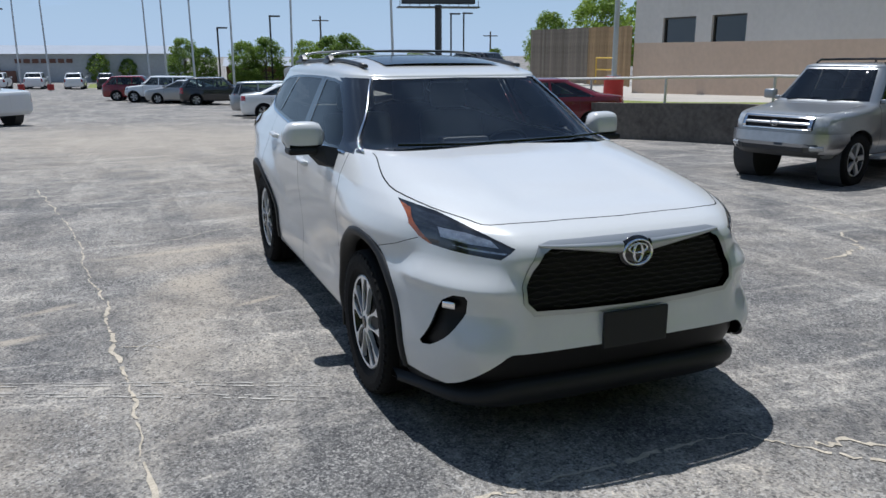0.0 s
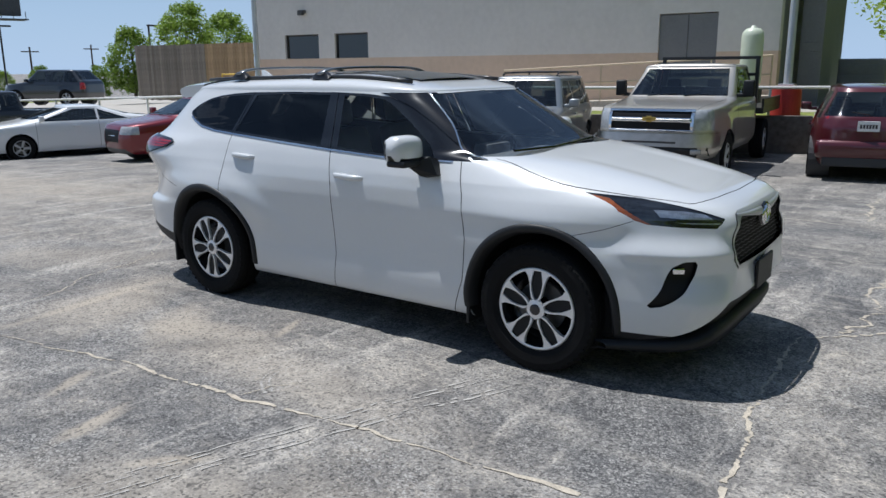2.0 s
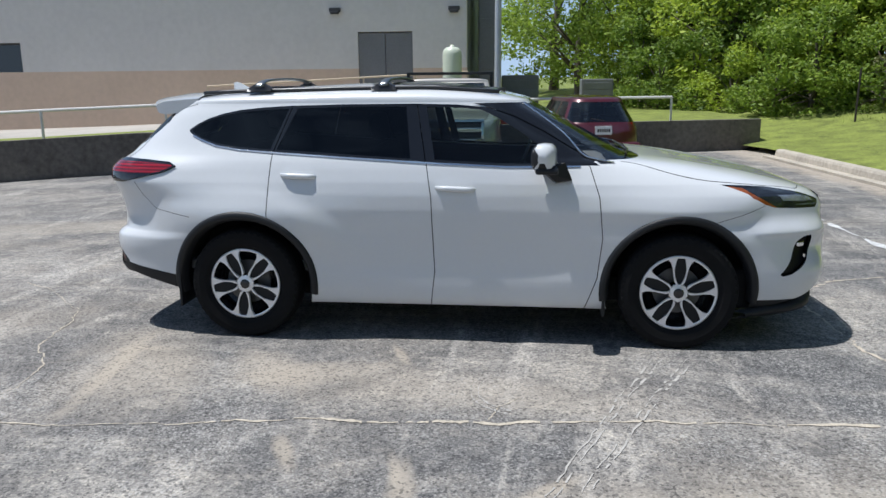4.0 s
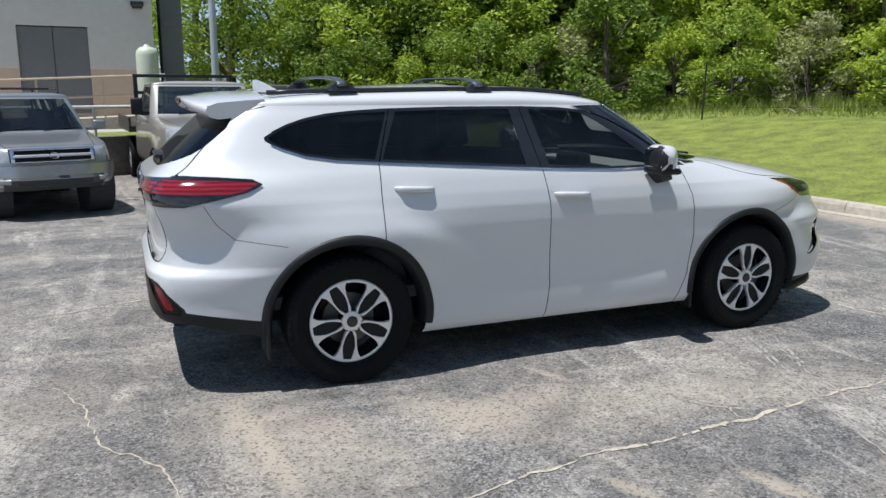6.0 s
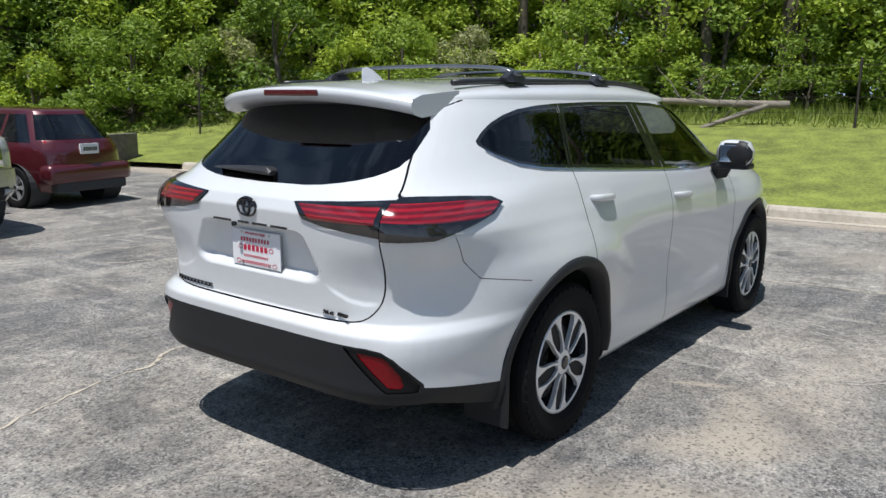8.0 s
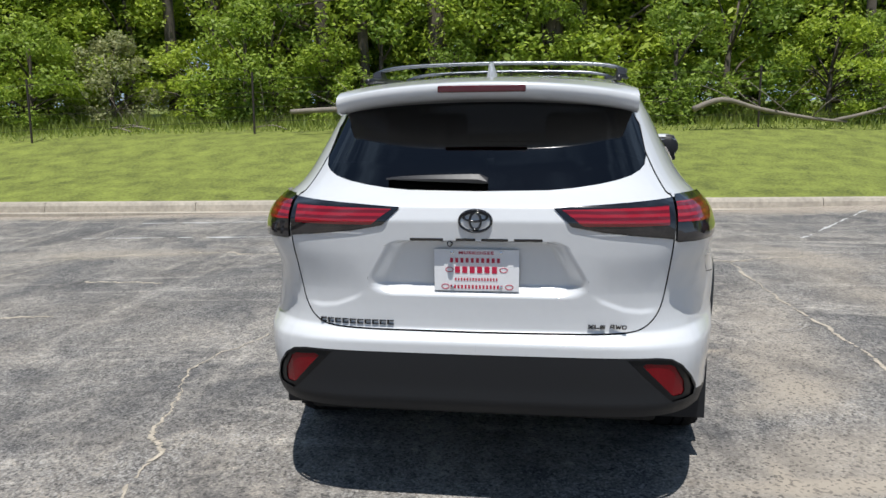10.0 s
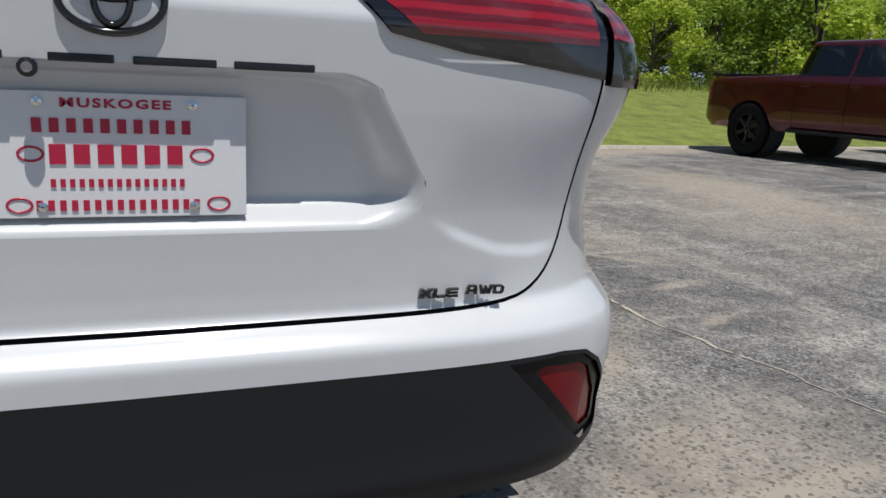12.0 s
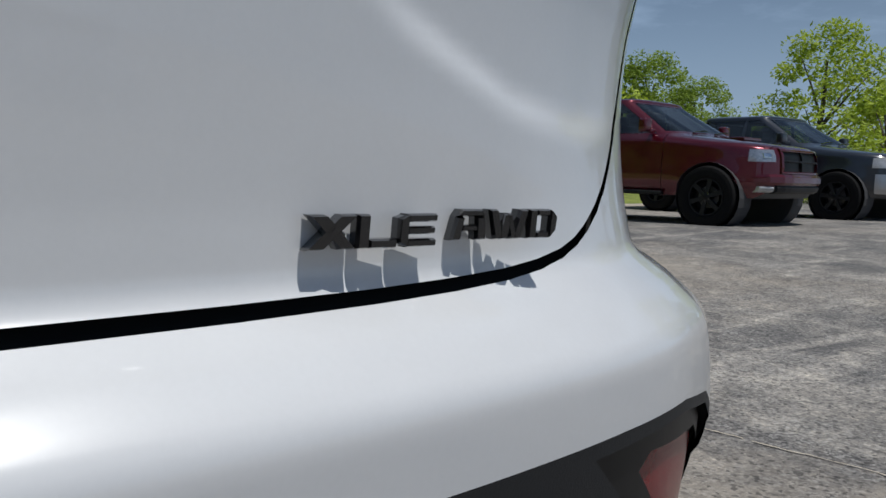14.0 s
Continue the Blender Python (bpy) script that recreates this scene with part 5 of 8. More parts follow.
ASPHALT = bpy.data.materials.new("weathered asphalt")
ASPHALT.use_nodes = True
t = ASPHALT.node_tree
b = t.nodes["Principled BSDF"]
at = t.nodes.new("ShaderNodeTexCoord")
def noise_of(scale, detail=6, rough=0.55, distort=0.0, stretch=None):
    n = t.nodes.new("ShaderNodeTexNoise")
    n.inputs["Scale"].default_value, n.inputs["Detail"].default_value = scale, detail
    n.inputs["Roughness"].default_value, n.inputs["Distortion"].default_value = rough, distort
    if stretch:
        mp = t.nodes.new("ShaderNodeMapping")
        mp.inputs["Scale"].default_value, mp.inputs["Rotation"].default_value = stretch[0], (0, 0, stretch[1])
        t.links.new(at.outputs["Object"], mp.inputs["Vector"])
        t.links.new(mp.outputs[0], n.inputs["Vector"])
    else:
        t.links.new(at.outputs["Object"], n.inputs["Vector"])
    return n.outputs[0]
def ramp_of(value, stops):
    r = t.nodes.new("ShaderNodeValToRGB")
    t.links.new(value, r.inputs[0])
    while len(r.color_ramp.elements) < len(stops):
        r.color_ramp.elements.new(0.5)
    for e, (p, c) in zip(r.color_ramp.elements, stops):
        e.position, e.color = p, (*c, 1)
    return r.outputs[0]
def mix_of(kind, f, a, c):
    m = t.nodes.new("ShaderNodeMix")
    m.data_type, m.blend_type = "RGBA", kind
    for sock, v in ((m.inputs[0], f), (m.inputs[6], a), (m.inputs[7], c)):
        if isinstance(v, (int, float)):
            sock.default_value = v
        elif isinstance(v, tuple):
            sock.default_value = (*v, 1)
        else:
            t.links.new(v, sock)
    return m.outputs[2]
patch = ramp_of(noise_of(0.55, 10, 0.68, 1.2), [(0.44, (0, 0, 0)), (0.60, (1, 1, 1))])
col = mix_of("MIX", patch, (0.112, 0.110, 0.111), (0.285, 0.264, 0.238))
broad = ramp_of(noise_of(0.17, 8, 0.62, 0.9), [(0.46, (0, 0, 0)), (0.66, (0.6, 0.6, 0.6))])
col = mix_of("MIX", broad, col, (0.27, 0.24, 0.205))
# dark, damp-looking blotches where the binder is fresh
fresh = ramp_of(noise_of(0.8, 9, 0.7, 1.0), [(0.53, (0, 0, 0)), (0.62, (0.6, 0.6, 0.6))])
col = mix_of("MIX", fresh, col, (0.098, 0.095, 0.095))
streak = ramp_of(noise_of(1.0, 8, 0.65, 0.4, ((0.30, 2.2, 1), 0.45)), [(0.52, (0, 0, 0)), (0.63, (0.6, 0.6, 0.6))])
col = mix_of("MIX", streak, col, (0.36, 0.335, 0.30))
streak2 = ramp_of(noise_of(1.3, 8, 0.65, 0.4, ((2.4, 0.35, 1), 0.25)), [(0.55, (0, 0, 0)), (0.65, (0.6, 0.6, 0.6))])
col = mix_of("MIX", streak2, col, (0.44, 0.41, 0.37))
col = mix_of("MULTIPLY", 1.0, col, ramp_of(noise_of(4.5, 10, 0.76, 0.8), [(0.32, (0.62, 0.62, 0.64)), (0.50, (1.0, 1.0, 1.0)), (0.66, (1.45, 1.42, 1.36))]))
col = mix_of("MULTIPLY", 1.0, col, ramp_of(noise_of(19, 6, 0.75, 0.6), [(0.34, (0.62, 0.62, 0.63)), (0.50, (1.0, 1.0, 1.0)), (0.66, (1.45, 1.43, 1.38))]))
col = mix_of("MULTIPLY", 1.0, col, ramp_of(noise_of(70, 4, 0.75), [(0.33, (0.50, 0.50, 0.51)), (0.46, (0.86, 0.86, 0.87)), (0.55, (1.05, 1.05, 1.04)), (0.66, (1.65, 1.62, 1.55))]))
# bare stones where the binder has worn off, and dark pits between them
def dots_of(scale):
    v = t.nodes.new("ShaderNodeTexVoronoi")
    v.inputs["Scale"].default_value = scale
    t.links.new(at.outputs["Object"], v.inputs["Vector"])
    s_ = t.nodes.new("ShaderNodeSeparateColor")
    t.links.new(v.outputs["Color"], s_.inputs[0])
    return s_.outputs[0]
worn = ramp_of(noise_of(1.1, 8, 0.7, 0.6), [(0.38, (0.05, 0.05, 0.05)), (0.62, (0.85, 0.85, 0.85))])
stones = mix_of("MULTIPLY", 1.0, ramp_of(dots_of(95), [(0.72, (0, 0, 0)), (0.95, (0.85, 0.85, 0.85))]), worn)
col = mix_of("MIX", stones, col, (0.50, 0.48, 0.45))
stones2 = mix_of("MULTIPLY", 1.0, ramp_of(dots_of(170), [(0.66, (0, 0, 0)), (0.95, (0.7, 0.7, 0.7))]), worn)
col = mix_of("MIX", stones2, col, (0.46, 0.445, 0.42))
# tan dirt and bleached spots with soft, broken edges
rag = noise_of(2.2, 9, 0.7, 0.5)
def spot(cx, cy, rx, ry, turn, strength):
    mp = t.nodes.new("ShaderNodeMapping")
    mp.vector_type = "TEXTURE"
    mp.inputs["Location"].default_value, mp.inputs["Rotation"].default_value, mp.inputs["Scale"].default_value = (cx, cy, 0), (0, 0, turn), (rx, ry, 50)
    t.links.new(at.outputs["Object"], mp.inputs["Vector"])
    ln = t.nodes.new("ShaderNodeVectorMath")
    ln.operation = "LENGTH"
    t.links.new(mp.outputs[0], ln.inputs[0])
    ad = t.nodes.new("ShaderNodeMath")
    ad.operation = "MULTIPLY_ADD"
    ad.inputs[1].default_value = 1.7
    t.links.new(rag, ad.inputs[0])
    t.links.new(ln.outputs["Value"], ad.inputs[2])
    mr = t.nodes.new("ShaderNodeMapRange")
    mr.inputs["From Min"].default_value, mr.inputs["From Max"].default_value = 1.25, 1.95
    mr.inputs["To Min"].default_value, mr.inputs["To Max"].default_value = strength, 0.0
    t.links.new(ad.outputs[0], mr.inputs["Value"])
    return mr.outputs[0]
for args in ((3.2, -5.75, 3.2, 0.85, -0.15, 0.85), (1.3, -2.9, 1.6, 0.4, 0.3, 0.35), (2.95, 4.6, 0.35, 1.5, 0.05, 0.55), (-0.75, -1.55, 0.6, 0.2, 0.3, 0.45), (3.0, -2.8, 0.8, 0.45, 0.4, 0.6),
             (0.1, -1.75, 1.3, 0.30, -0.15, 0.35), (-3.6, -0.9, 1.4, 0.5, 0.5, 0.4), (-5.5, 3.2, 2.6, 0.6, 0.2, 0.4), (-10.0, 1.5, 5.0, 1.0, 0.1, 0.45), (4.4, -1.2, 0.9, 0.6, 0.2, 0.35), (-16.0, -1.5, 11.0, 5.0, 0.1, 0.6), (-1.9, -1.5, 0.5, 0.8, 0.3, 0.5), (-1.05, -1.55, 0.22, 0.55, 0.7, 0.6), (1.9, -4.6, 1.6, 0.5, -0.2, 0.45),
             (-2.05, -1.46, 0.47, 0.08, -1.44, 0.7), (-1.99, -1.23, 0.20, 0.06, -3.01, 0.7), (-0.04, -2.79, 0.29, 0.07, -1.42, 0.7), (1.24, -3.08, 0.25, 0.08, -1.81, 0.7), (0.60, -2.78, 0.20, 0.05, -2.40, 0.7), (-2.02, -1.58, 0.74, 0.07, -1.47, 0.7), (-0.09, -2.66, 0.20, 0.04, -1.31, 0.7), (-0.64, -2.55, 0.20, 0.05, -1.14, 0.7), (-0.31, -1.20, 0.21, 0.04, -1.16, 0.7)):
    col = mix_of("MIX", spot(*args), col, (0.42, 0.365, 0.295))
sp = t.nodes.new("ShaderNodeVectorMath")
sp.operation = "DOT_PRODUCT"
sp.inputs[1].default_value = (1.0, 0.10, 0.0)
t.links.new(at.outputs["Object"], sp.inputs[0])
ad = t.nodes.new("ShaderNodeMath")
ad.operation = "MULTIPLY_ADD"
ad.inputs[1].default_value = 1.3
t.links.new(rag, ad.inputs[0])
t.links.new(sp.outputs["Value"], ad.inputs[2])
mr = t.nodes.new("ShaderNodeMapRange")
mr.inputs["From Min"].default_value, mr.inputs["From Max"].default_value = 7.05, 7.5
mr.inputs["To Max"].default_value = 0.8
t.links.new(ad.outputs[0], mr.inputs["Value"])
col = mix_of("MIX", mr.outputs[0], col, (0.44, 0.375, 0.30))
col = mix_of("MULTIPLY", 1.0, col, ramp_of(dots_of(80), [(0.04, (0.38, 0.38, 0.39)), (0.30, (0.93, 0.93, 0.93))]))
t.links.new(col, b.inputs["Base Color"])
b.inputs["Roughness"].default_value = 0.85
bp = t.nodes.new("ShaderNodeBump")
bp.inputs["Strength"].default_value, bp.inputs["Distance"].default_value = 0.55, 0.012
t.links.new(noise_of(70, 4, 0.75), bp.inputs["Height"])
t.links.new(bp.outputs[0], b.inputs["Normal"])

xs = np.concatenate([[-900, -300, -120, -85, -70], np.linspace(-50, 12, 63), [20, 60, 200, 900]])
ys = np.concatenate([[-900, -300, -100, -50], np.linspace(-30, 16, 47), [40, 100, 300, 900]])
verts = [(x, y, fall(x, y)) for y in ys for x in xs]
faces = [(j * len(xs) + i, j * len(xs) + i + 1, (j + 1) * len(xs) + i + 1, (j + 1) * len(xs) + i) for j in range(len(ys) - 1) for i in range(len(xs) - 1)]
mesh = bpy.data.meshes.new("ground")
mesh.from_pydata(verts, [], faces)
tagged(mesh_part("ground", mesh, ASPHALT), "weathered grey asphalt parking lot with pale cracks", "parking lot", kind="structure")

GRASS = material("mown grass", (0.165, 0.195, 0.034), 0.85, spread=0.6, grain=2.2, bump=0.9, bump_scale=55)
CONCRETE = material("stained concrete", (0.42, 0.375, 0.31), 0.85, spread=0.25, grain=1.6, bump=0.3, bump_scale=60)
WALL_CONC = material("dark weathered concrete", (0.13, 0.115, 0.10), 0.9, spread=0.4, grain=1.1, bump=0.4, bump_scale=30)

# kerb, in cast lengths
kerb = empty("kerb", pose(0, 0, 0), "pale concrete kerb round the lawn", "kerb")
tagged(kerb, kind="structure")
def kerb_length(y0, y1):
    bm = bmesh.new()
    prof = [(-0.30, 0.012), (-0.03, 0.0), (-0.015, 0.10), (0.01, 0.145), (0.05, 0.155), (0.16, 0.155), (0.17, -0.1), (-0.30, -0.1)]
    ends_ = []
    for y in (y0 + 0.004, y1 - 0.004):
        ends_.append([bm.verts.new((KERB_X(y) + a, y, -0.08 + h)) for a, h in prof])
    n = len(prof)
    for k in range(n):
        bm.faces.new((ends_[0][k], ends_[0][(k + 1) % n], ends_[1][(k + 1) % n], ends_[1][k]))
    bm.faces.new(ends_[0])
    bm.faces.new(ends_[1])
    bmesh.ops.recalc_face_normals(bm, faces=bm.faces[:])
    part("kerb_stone", bm, CONCRETE, kerb)
for k in range(22):
    kerb_length(-42 + k * 2.5, -39.5 + k * 2.5)

# lawn: a bank that climbs from the kerb to the wood
def bank(d):
    return float(np.interp(d, [0, 0.3, 3, 7, 9, 30, 200], [0.05, 0.10, 0.42, 1.0, 1.15, 1.6, 3.0]))
rows_y = np.concatenate([[-160], np.linspace(-60, 60, 61), [200]])
ds = np.concatenate([np.linspace(0.12, 12, 24), [16, 24, 60, 200]])
verts, faces = [], []
for y in rows_y:
    for d in ds:
        verts.append((KERB_X(min(y, 15)) + d + (0 if y < 15 else -(y - 15) * 0.6), y, bank(d) - 0.05 + 0.05 * noise.noise((y * 0.3, d * 0.4, 0))))
n = len(ds)
for j in range(len(rows_y) - 1):
    for i in range(n - 1):
        faces.append((j * n + i, j * n + i + 1, (j + 1) * n + i + 1, (j + 1) * n + i))
mesh = bpy.data.meshes.new("lawn")
mesh.from_pydata(verts, [], faces)
mesh.shade_smooth()
tagged(mesh_part("lawn", mesh, GRASS), "green mown lawn bank beside the lot", "lawn", kind="structure")

# retaining wall with a grass strip on top
bm = bmesh.new()
def wall_run(x0, x1, y_off, thick, z0, z1):
    stops = [x0] + [q for q in (-47, -30, -20, -12, -11, -8, -6.5) if x0 < q < x1] + [x1]
    rows = []
    for x in stops:
        y, zt = WALL_Y(x) + y_off, TOP_Z(x) - 0.66 + z1
        rows.append([bm.verts.new(p) for p in ((x, y, zt - z1 + z0 - 0.6), (x, y, zt), (x, y + thick, zt), (x, y + thick, zt - z1 + z0 - 0.6))])
    for a, c in zip(rows, rows[1:]):
        for k in range(4):
            bm.faces.new((a[k], a[(k + 1) % 4], c[(k + 1) % 4], c[k]))
    bm.faces.new(rows[0])
    bm.faces.new(rows[-1])
    bmesh.ops.recalc_face_normals(bm, faces=bm.faces[:])
wall_run(-60, 6.2, 0.0, 0.25, -0.3, 0.66)
tagged(part("retaining_wall", bm, WALL_CONC), "dark weathered concrete retaining wall", "wall", kind="structure")
bm = bmesh.new()
wall_run(-60, -0.2, 0.25, 2.2, -0.3, 0.62)
wall_run(-0.2, 6.2, 0.25, 60, -0.3, 0.62)
tagged(part("grass_strip", bm, GRASS), "grass strip above the retaining wall", "grass", kind="structure")
PALE_CONC = material("pale concrete paving", (0.40, 0.37, 0.33), 0.85, spread=0.15, grain=0.9)
bm = bmesh.new()
wall_run(-60, -0.2, 2.45, 60, -0.3, 0.60)
tagged(part("upper_pavement", bm, PALE_CONC), "pale concrete paving in front of the building", "pavement", kind="structure")

# ---------- building ----------
UPPER = material("off-white painted masonry", (0.60, 0.57, 0.54), 0.85, spread=0.06, grain=0.7, bump=0.15, bump_scale=40)
LOWER = material("tan painted masonry", (0.58, 0.44, 0.335), 0.85, spread=0.08, grain=0.7, bump=0.15, bump_scale=40)
STEEL_GREY = material("grey painted steel", (0.17, 0.17, 0.175), 0.5, spread=0.1, grain=2)
WINDOW_DARK = material("dark window glass", (0.012, 0.014, 0.014), 0.06, coat=0.6)
FRAME_DARK = material("bronze window frame", (0.03, 0.026, 0.022), 0.5)
BW = lambda x: 17.45 + 0.055 * x
building = empty("building", pose(0, 0, 0), "low industrial building, off-white above and tan below", "building")
def wall_piece(name, x0, x1, z0, z1, mat, thick=0.3, out=0.0, label=""):
    bm = bmesh.new()
    plate(bm, [(x0, BW(x0) - out, z0), (x1, BW(x1) - out, z0), (x1, BW(x1) + thick, z0), (x0, BW(x0) + thick, z0)], z1 - z0, (0, 0, 1))
    return part(name, bm, mat, building, label)
XL, XR, BAND = -20.4, -1.55, 2.06
DOOR = (-4.72, -3.12, 0.95, 3.1)
wins = [(-18.85, -17.2, 2.0, 2.92), (-16.45, -14.95, 2.0, 2.92)]
wall_piece("wall_lower", XL, DOOR[0], 0.2, BAND, LOWER)
wall_piece("wall_lower", DOOR[1], XR, 0.2, BAND, LOWER)
wall_piece("wall_lower", DOOR[0], DOOR[1], 0.2, DOOR[2], LOWER)
edges = [XL, wins[0][0], wins[0][1], wins[1][0], wins[1][1], DOOR[0], DOOR[1], XR]
for k, (a, c) in enumerate(zip(edges, edges[1:])):
    if k in (1, 3):
        wall_piece("wall_upper", a, c, wins[k // 2][3], 7.5, UPPER)
    elif k == 5:
        wall_piece("wall_upper", a, c, DOOR[3], 7.5, UPPER)
    else:
        wall_piece("wall_upper", a, c, BAND, 7.5, UPPER)
for a, c, z0, z1 in wins:
    bm = bmesh.new()
    for q in (a, c - 0.06):
        plate(bm, [(q, BW(q) + 0.08, z0), (q + 0.06, BW(q) + 0.08, z0), (q + 0.06, BW(q) + 0.18, z0), (q, BW(q) + 0.18, z0)], z1 - z0, (0, 0, 1))
    for q in (z0, z1 - 0.06):
        plate(bm, [(a + 0.06, BW(a) + 0.085, q), (c - 0.06, BW(c) + 0.085, q), (c - 0.06, BW(c) + 0.175, q), (a + 0.06, BW(a) + 0.175, q)], 0.06, (0, 0, 1))
    win = part("window", bm, FRAME_DARK, building, "dark fixed window")
    bm = bmesh.new()
    plate(bm, [(a + 0.06, BW(a) + 0.12, z0 + 0.06), (c - 0.06, BW(c) + 0.12, z0 + 0.06), (c - 0.06, BW(c) + 0.14, z0 + 0.06), (a + 0.06, BW(a) + 0.14, z0 + 0.06)], z1 - z0 - 0.12, (0, 0, 1))
    part("pane", bm, WINDOW_DARK, win)
for k, (a, c) in enumerate(((DOOR[0], -3.93), (-3.92, DOOR[1]))):
    bm = bmesh.new()
    plate(bm, [(a + 0.004, BW(a) + 0.06, DOOR[2]), (c - 0.004, BW(c) + 0.06, DOOR[2]), (c - 0.004, BW(c) + 0.11, DOOR[2]), (a + 0.004, BW(a) + 0.11, DOOR[2])], DOOR[3] - DOOR[2] - 0.03, (0, 0, 1))
    leaf = part("door_leaf", bm, STEEL_GREY, building, "grey steel door leaf")
wall_piece("roof_slab", XL, XR, 7.4, 7.7, UPPER, 8.9)
wall_piece("back_wall", XL + 0.3, XR - 0.1, 0.2, 7.4, UPPER, 8.85, -8.6)
bm = bmesh.new()
plate(bm, [(XR - 0.3, BW(XR) + 0.3, 0.2), (XR, BW(XR) + 0.3, 0.2), (XR + 0.07, BW(XR) + 8.9, 0.2), (XR - 0.1, BW(XR) + 8.9, 0.2)], 7.2, (0, 0, 1))
part("side_wall", bm, STEEL_GREY, building, "grey clad side wall")
bm = bmesh.new()
plate(bm, [(XL, BW(XL) + 0.3, 0.2), (XL + 0.3, BW(XL) + 0.3, 0.2), (XL + 0.3, BW(XL) + 8.9, 0.2), (XL, BW(XL) + 8.9, 0.2)], 7.2, (0, 0, 1))
part("side_wall", bm, UPPER, building)



# ---------- other parked vehicles ----------
CAR_GLASS = glass_of("car window glass", (0.40, 0.46, 0.45), 1.85)
SILVER_OLD = car_paint("dull silver paint", (0.31, 0.32, 0.33), 0.6, 0.34)
PEWTER = car_paint("pewter beige paint", (0.45, 0.42, 0.375), 0.45, 0.36)
MAROON = car_paint("maroon paint", (0.075, 0.006, 0.012), 0.2, 0.3)
RED_METAL = car_paint("dark red metallic paint", (0.095, 0.003, 0.012), 0.5, 0.26)
CHERRY = car_paint("cherry red paint", (0.17, 0.007, 0.014), 0.3, 0.3)
WHITE = car_paint("plain white paint", (0.74, 0.75, 0.76), 0.0, 0.35)
BLACK = car_paint("black paint", (0.012, 0.013, 0.016), 0.0, 0.3)
NAVY = car_paint("dark blue grey paint", (0.02, 0.024, 0.033), 0.3, 0.3)
TAIL_RED = material("car tail lamp", (0.30, 0.008, 0.010), 0.15, coat=1.0)
GREY_PLASTIC = material("grey plastic bumper", (0.06, 0.062, 0.065), 0.55)
DULL_CHROME = material("dull chrome", (0.46, 0.47, 0.49), 0.32, 1.0, spread=0.15, grain=9)
CAR_INSIDE = material("dark car inside", (0.045, 0.046, 0.05), 0.8)

spare = new("wheel_store")
alloy_wheel = wheel(spare, Matrix.Identity(4), 0.33, 0.21, 0.215, 5, ALLOY_DARK, SATIN, False)
black_wheel = wheel(spare, Matrix.Identity(4), 0.415, 0.27, 0.255, 6, POCKET, PLASTIC, False)
truck_wheel = wheel(spare, Matrix.Identity(4), 0.39, 0.25, 0.225, 6, ALLOY_DARK, ALLOY, False)


SHELLS = {}


def nose_strip(car, name, y0, y1, z0, z1, mat, out=0.02, label="", both=False):
    """A raised strip laid on a vehicle's nose between two widths and heights."""
    nx, fw, n_f, xm = SHELLS[car.name]
    for side in ((1, -1) if both else (1,)):
        bm = bmesh.new()
        rows = []
        for k in range(11):
            y = side * (y0 + (y1 - y0) * k / 10)
            row = []
            for z, o in ((z0, -0.03), (z0, out * 0.6), (z0 + (z1 - z0) * 0.25, out), (z0 + (z1 - z0) * 0.75, out), (z1, out * 0.6), (z1, -0.03)):
                a = math.asin(min(1.0, (abs(y) / float(fw(z))) ** (n_f / 2)))
                x = xm + (float(nx(z)) - xm) * math.cos(a) ** (2 / n_f)
                row.append(bm.verts.new((x + o, y, z)))
            rows.append(row)
        for a, b in zip(rows, rows[1:]):
            for k in range(5):
                bm.faces.new((a[k], a[k + 1], b[k + 1], b[k]))
        bm.faces.new(rows[0])
        bm.faces.new(rows[-1])
        bmesh.ops.recalc_face_normals(bm, faces=bm.faces[:])
        part(name, bm, mat, car, label)


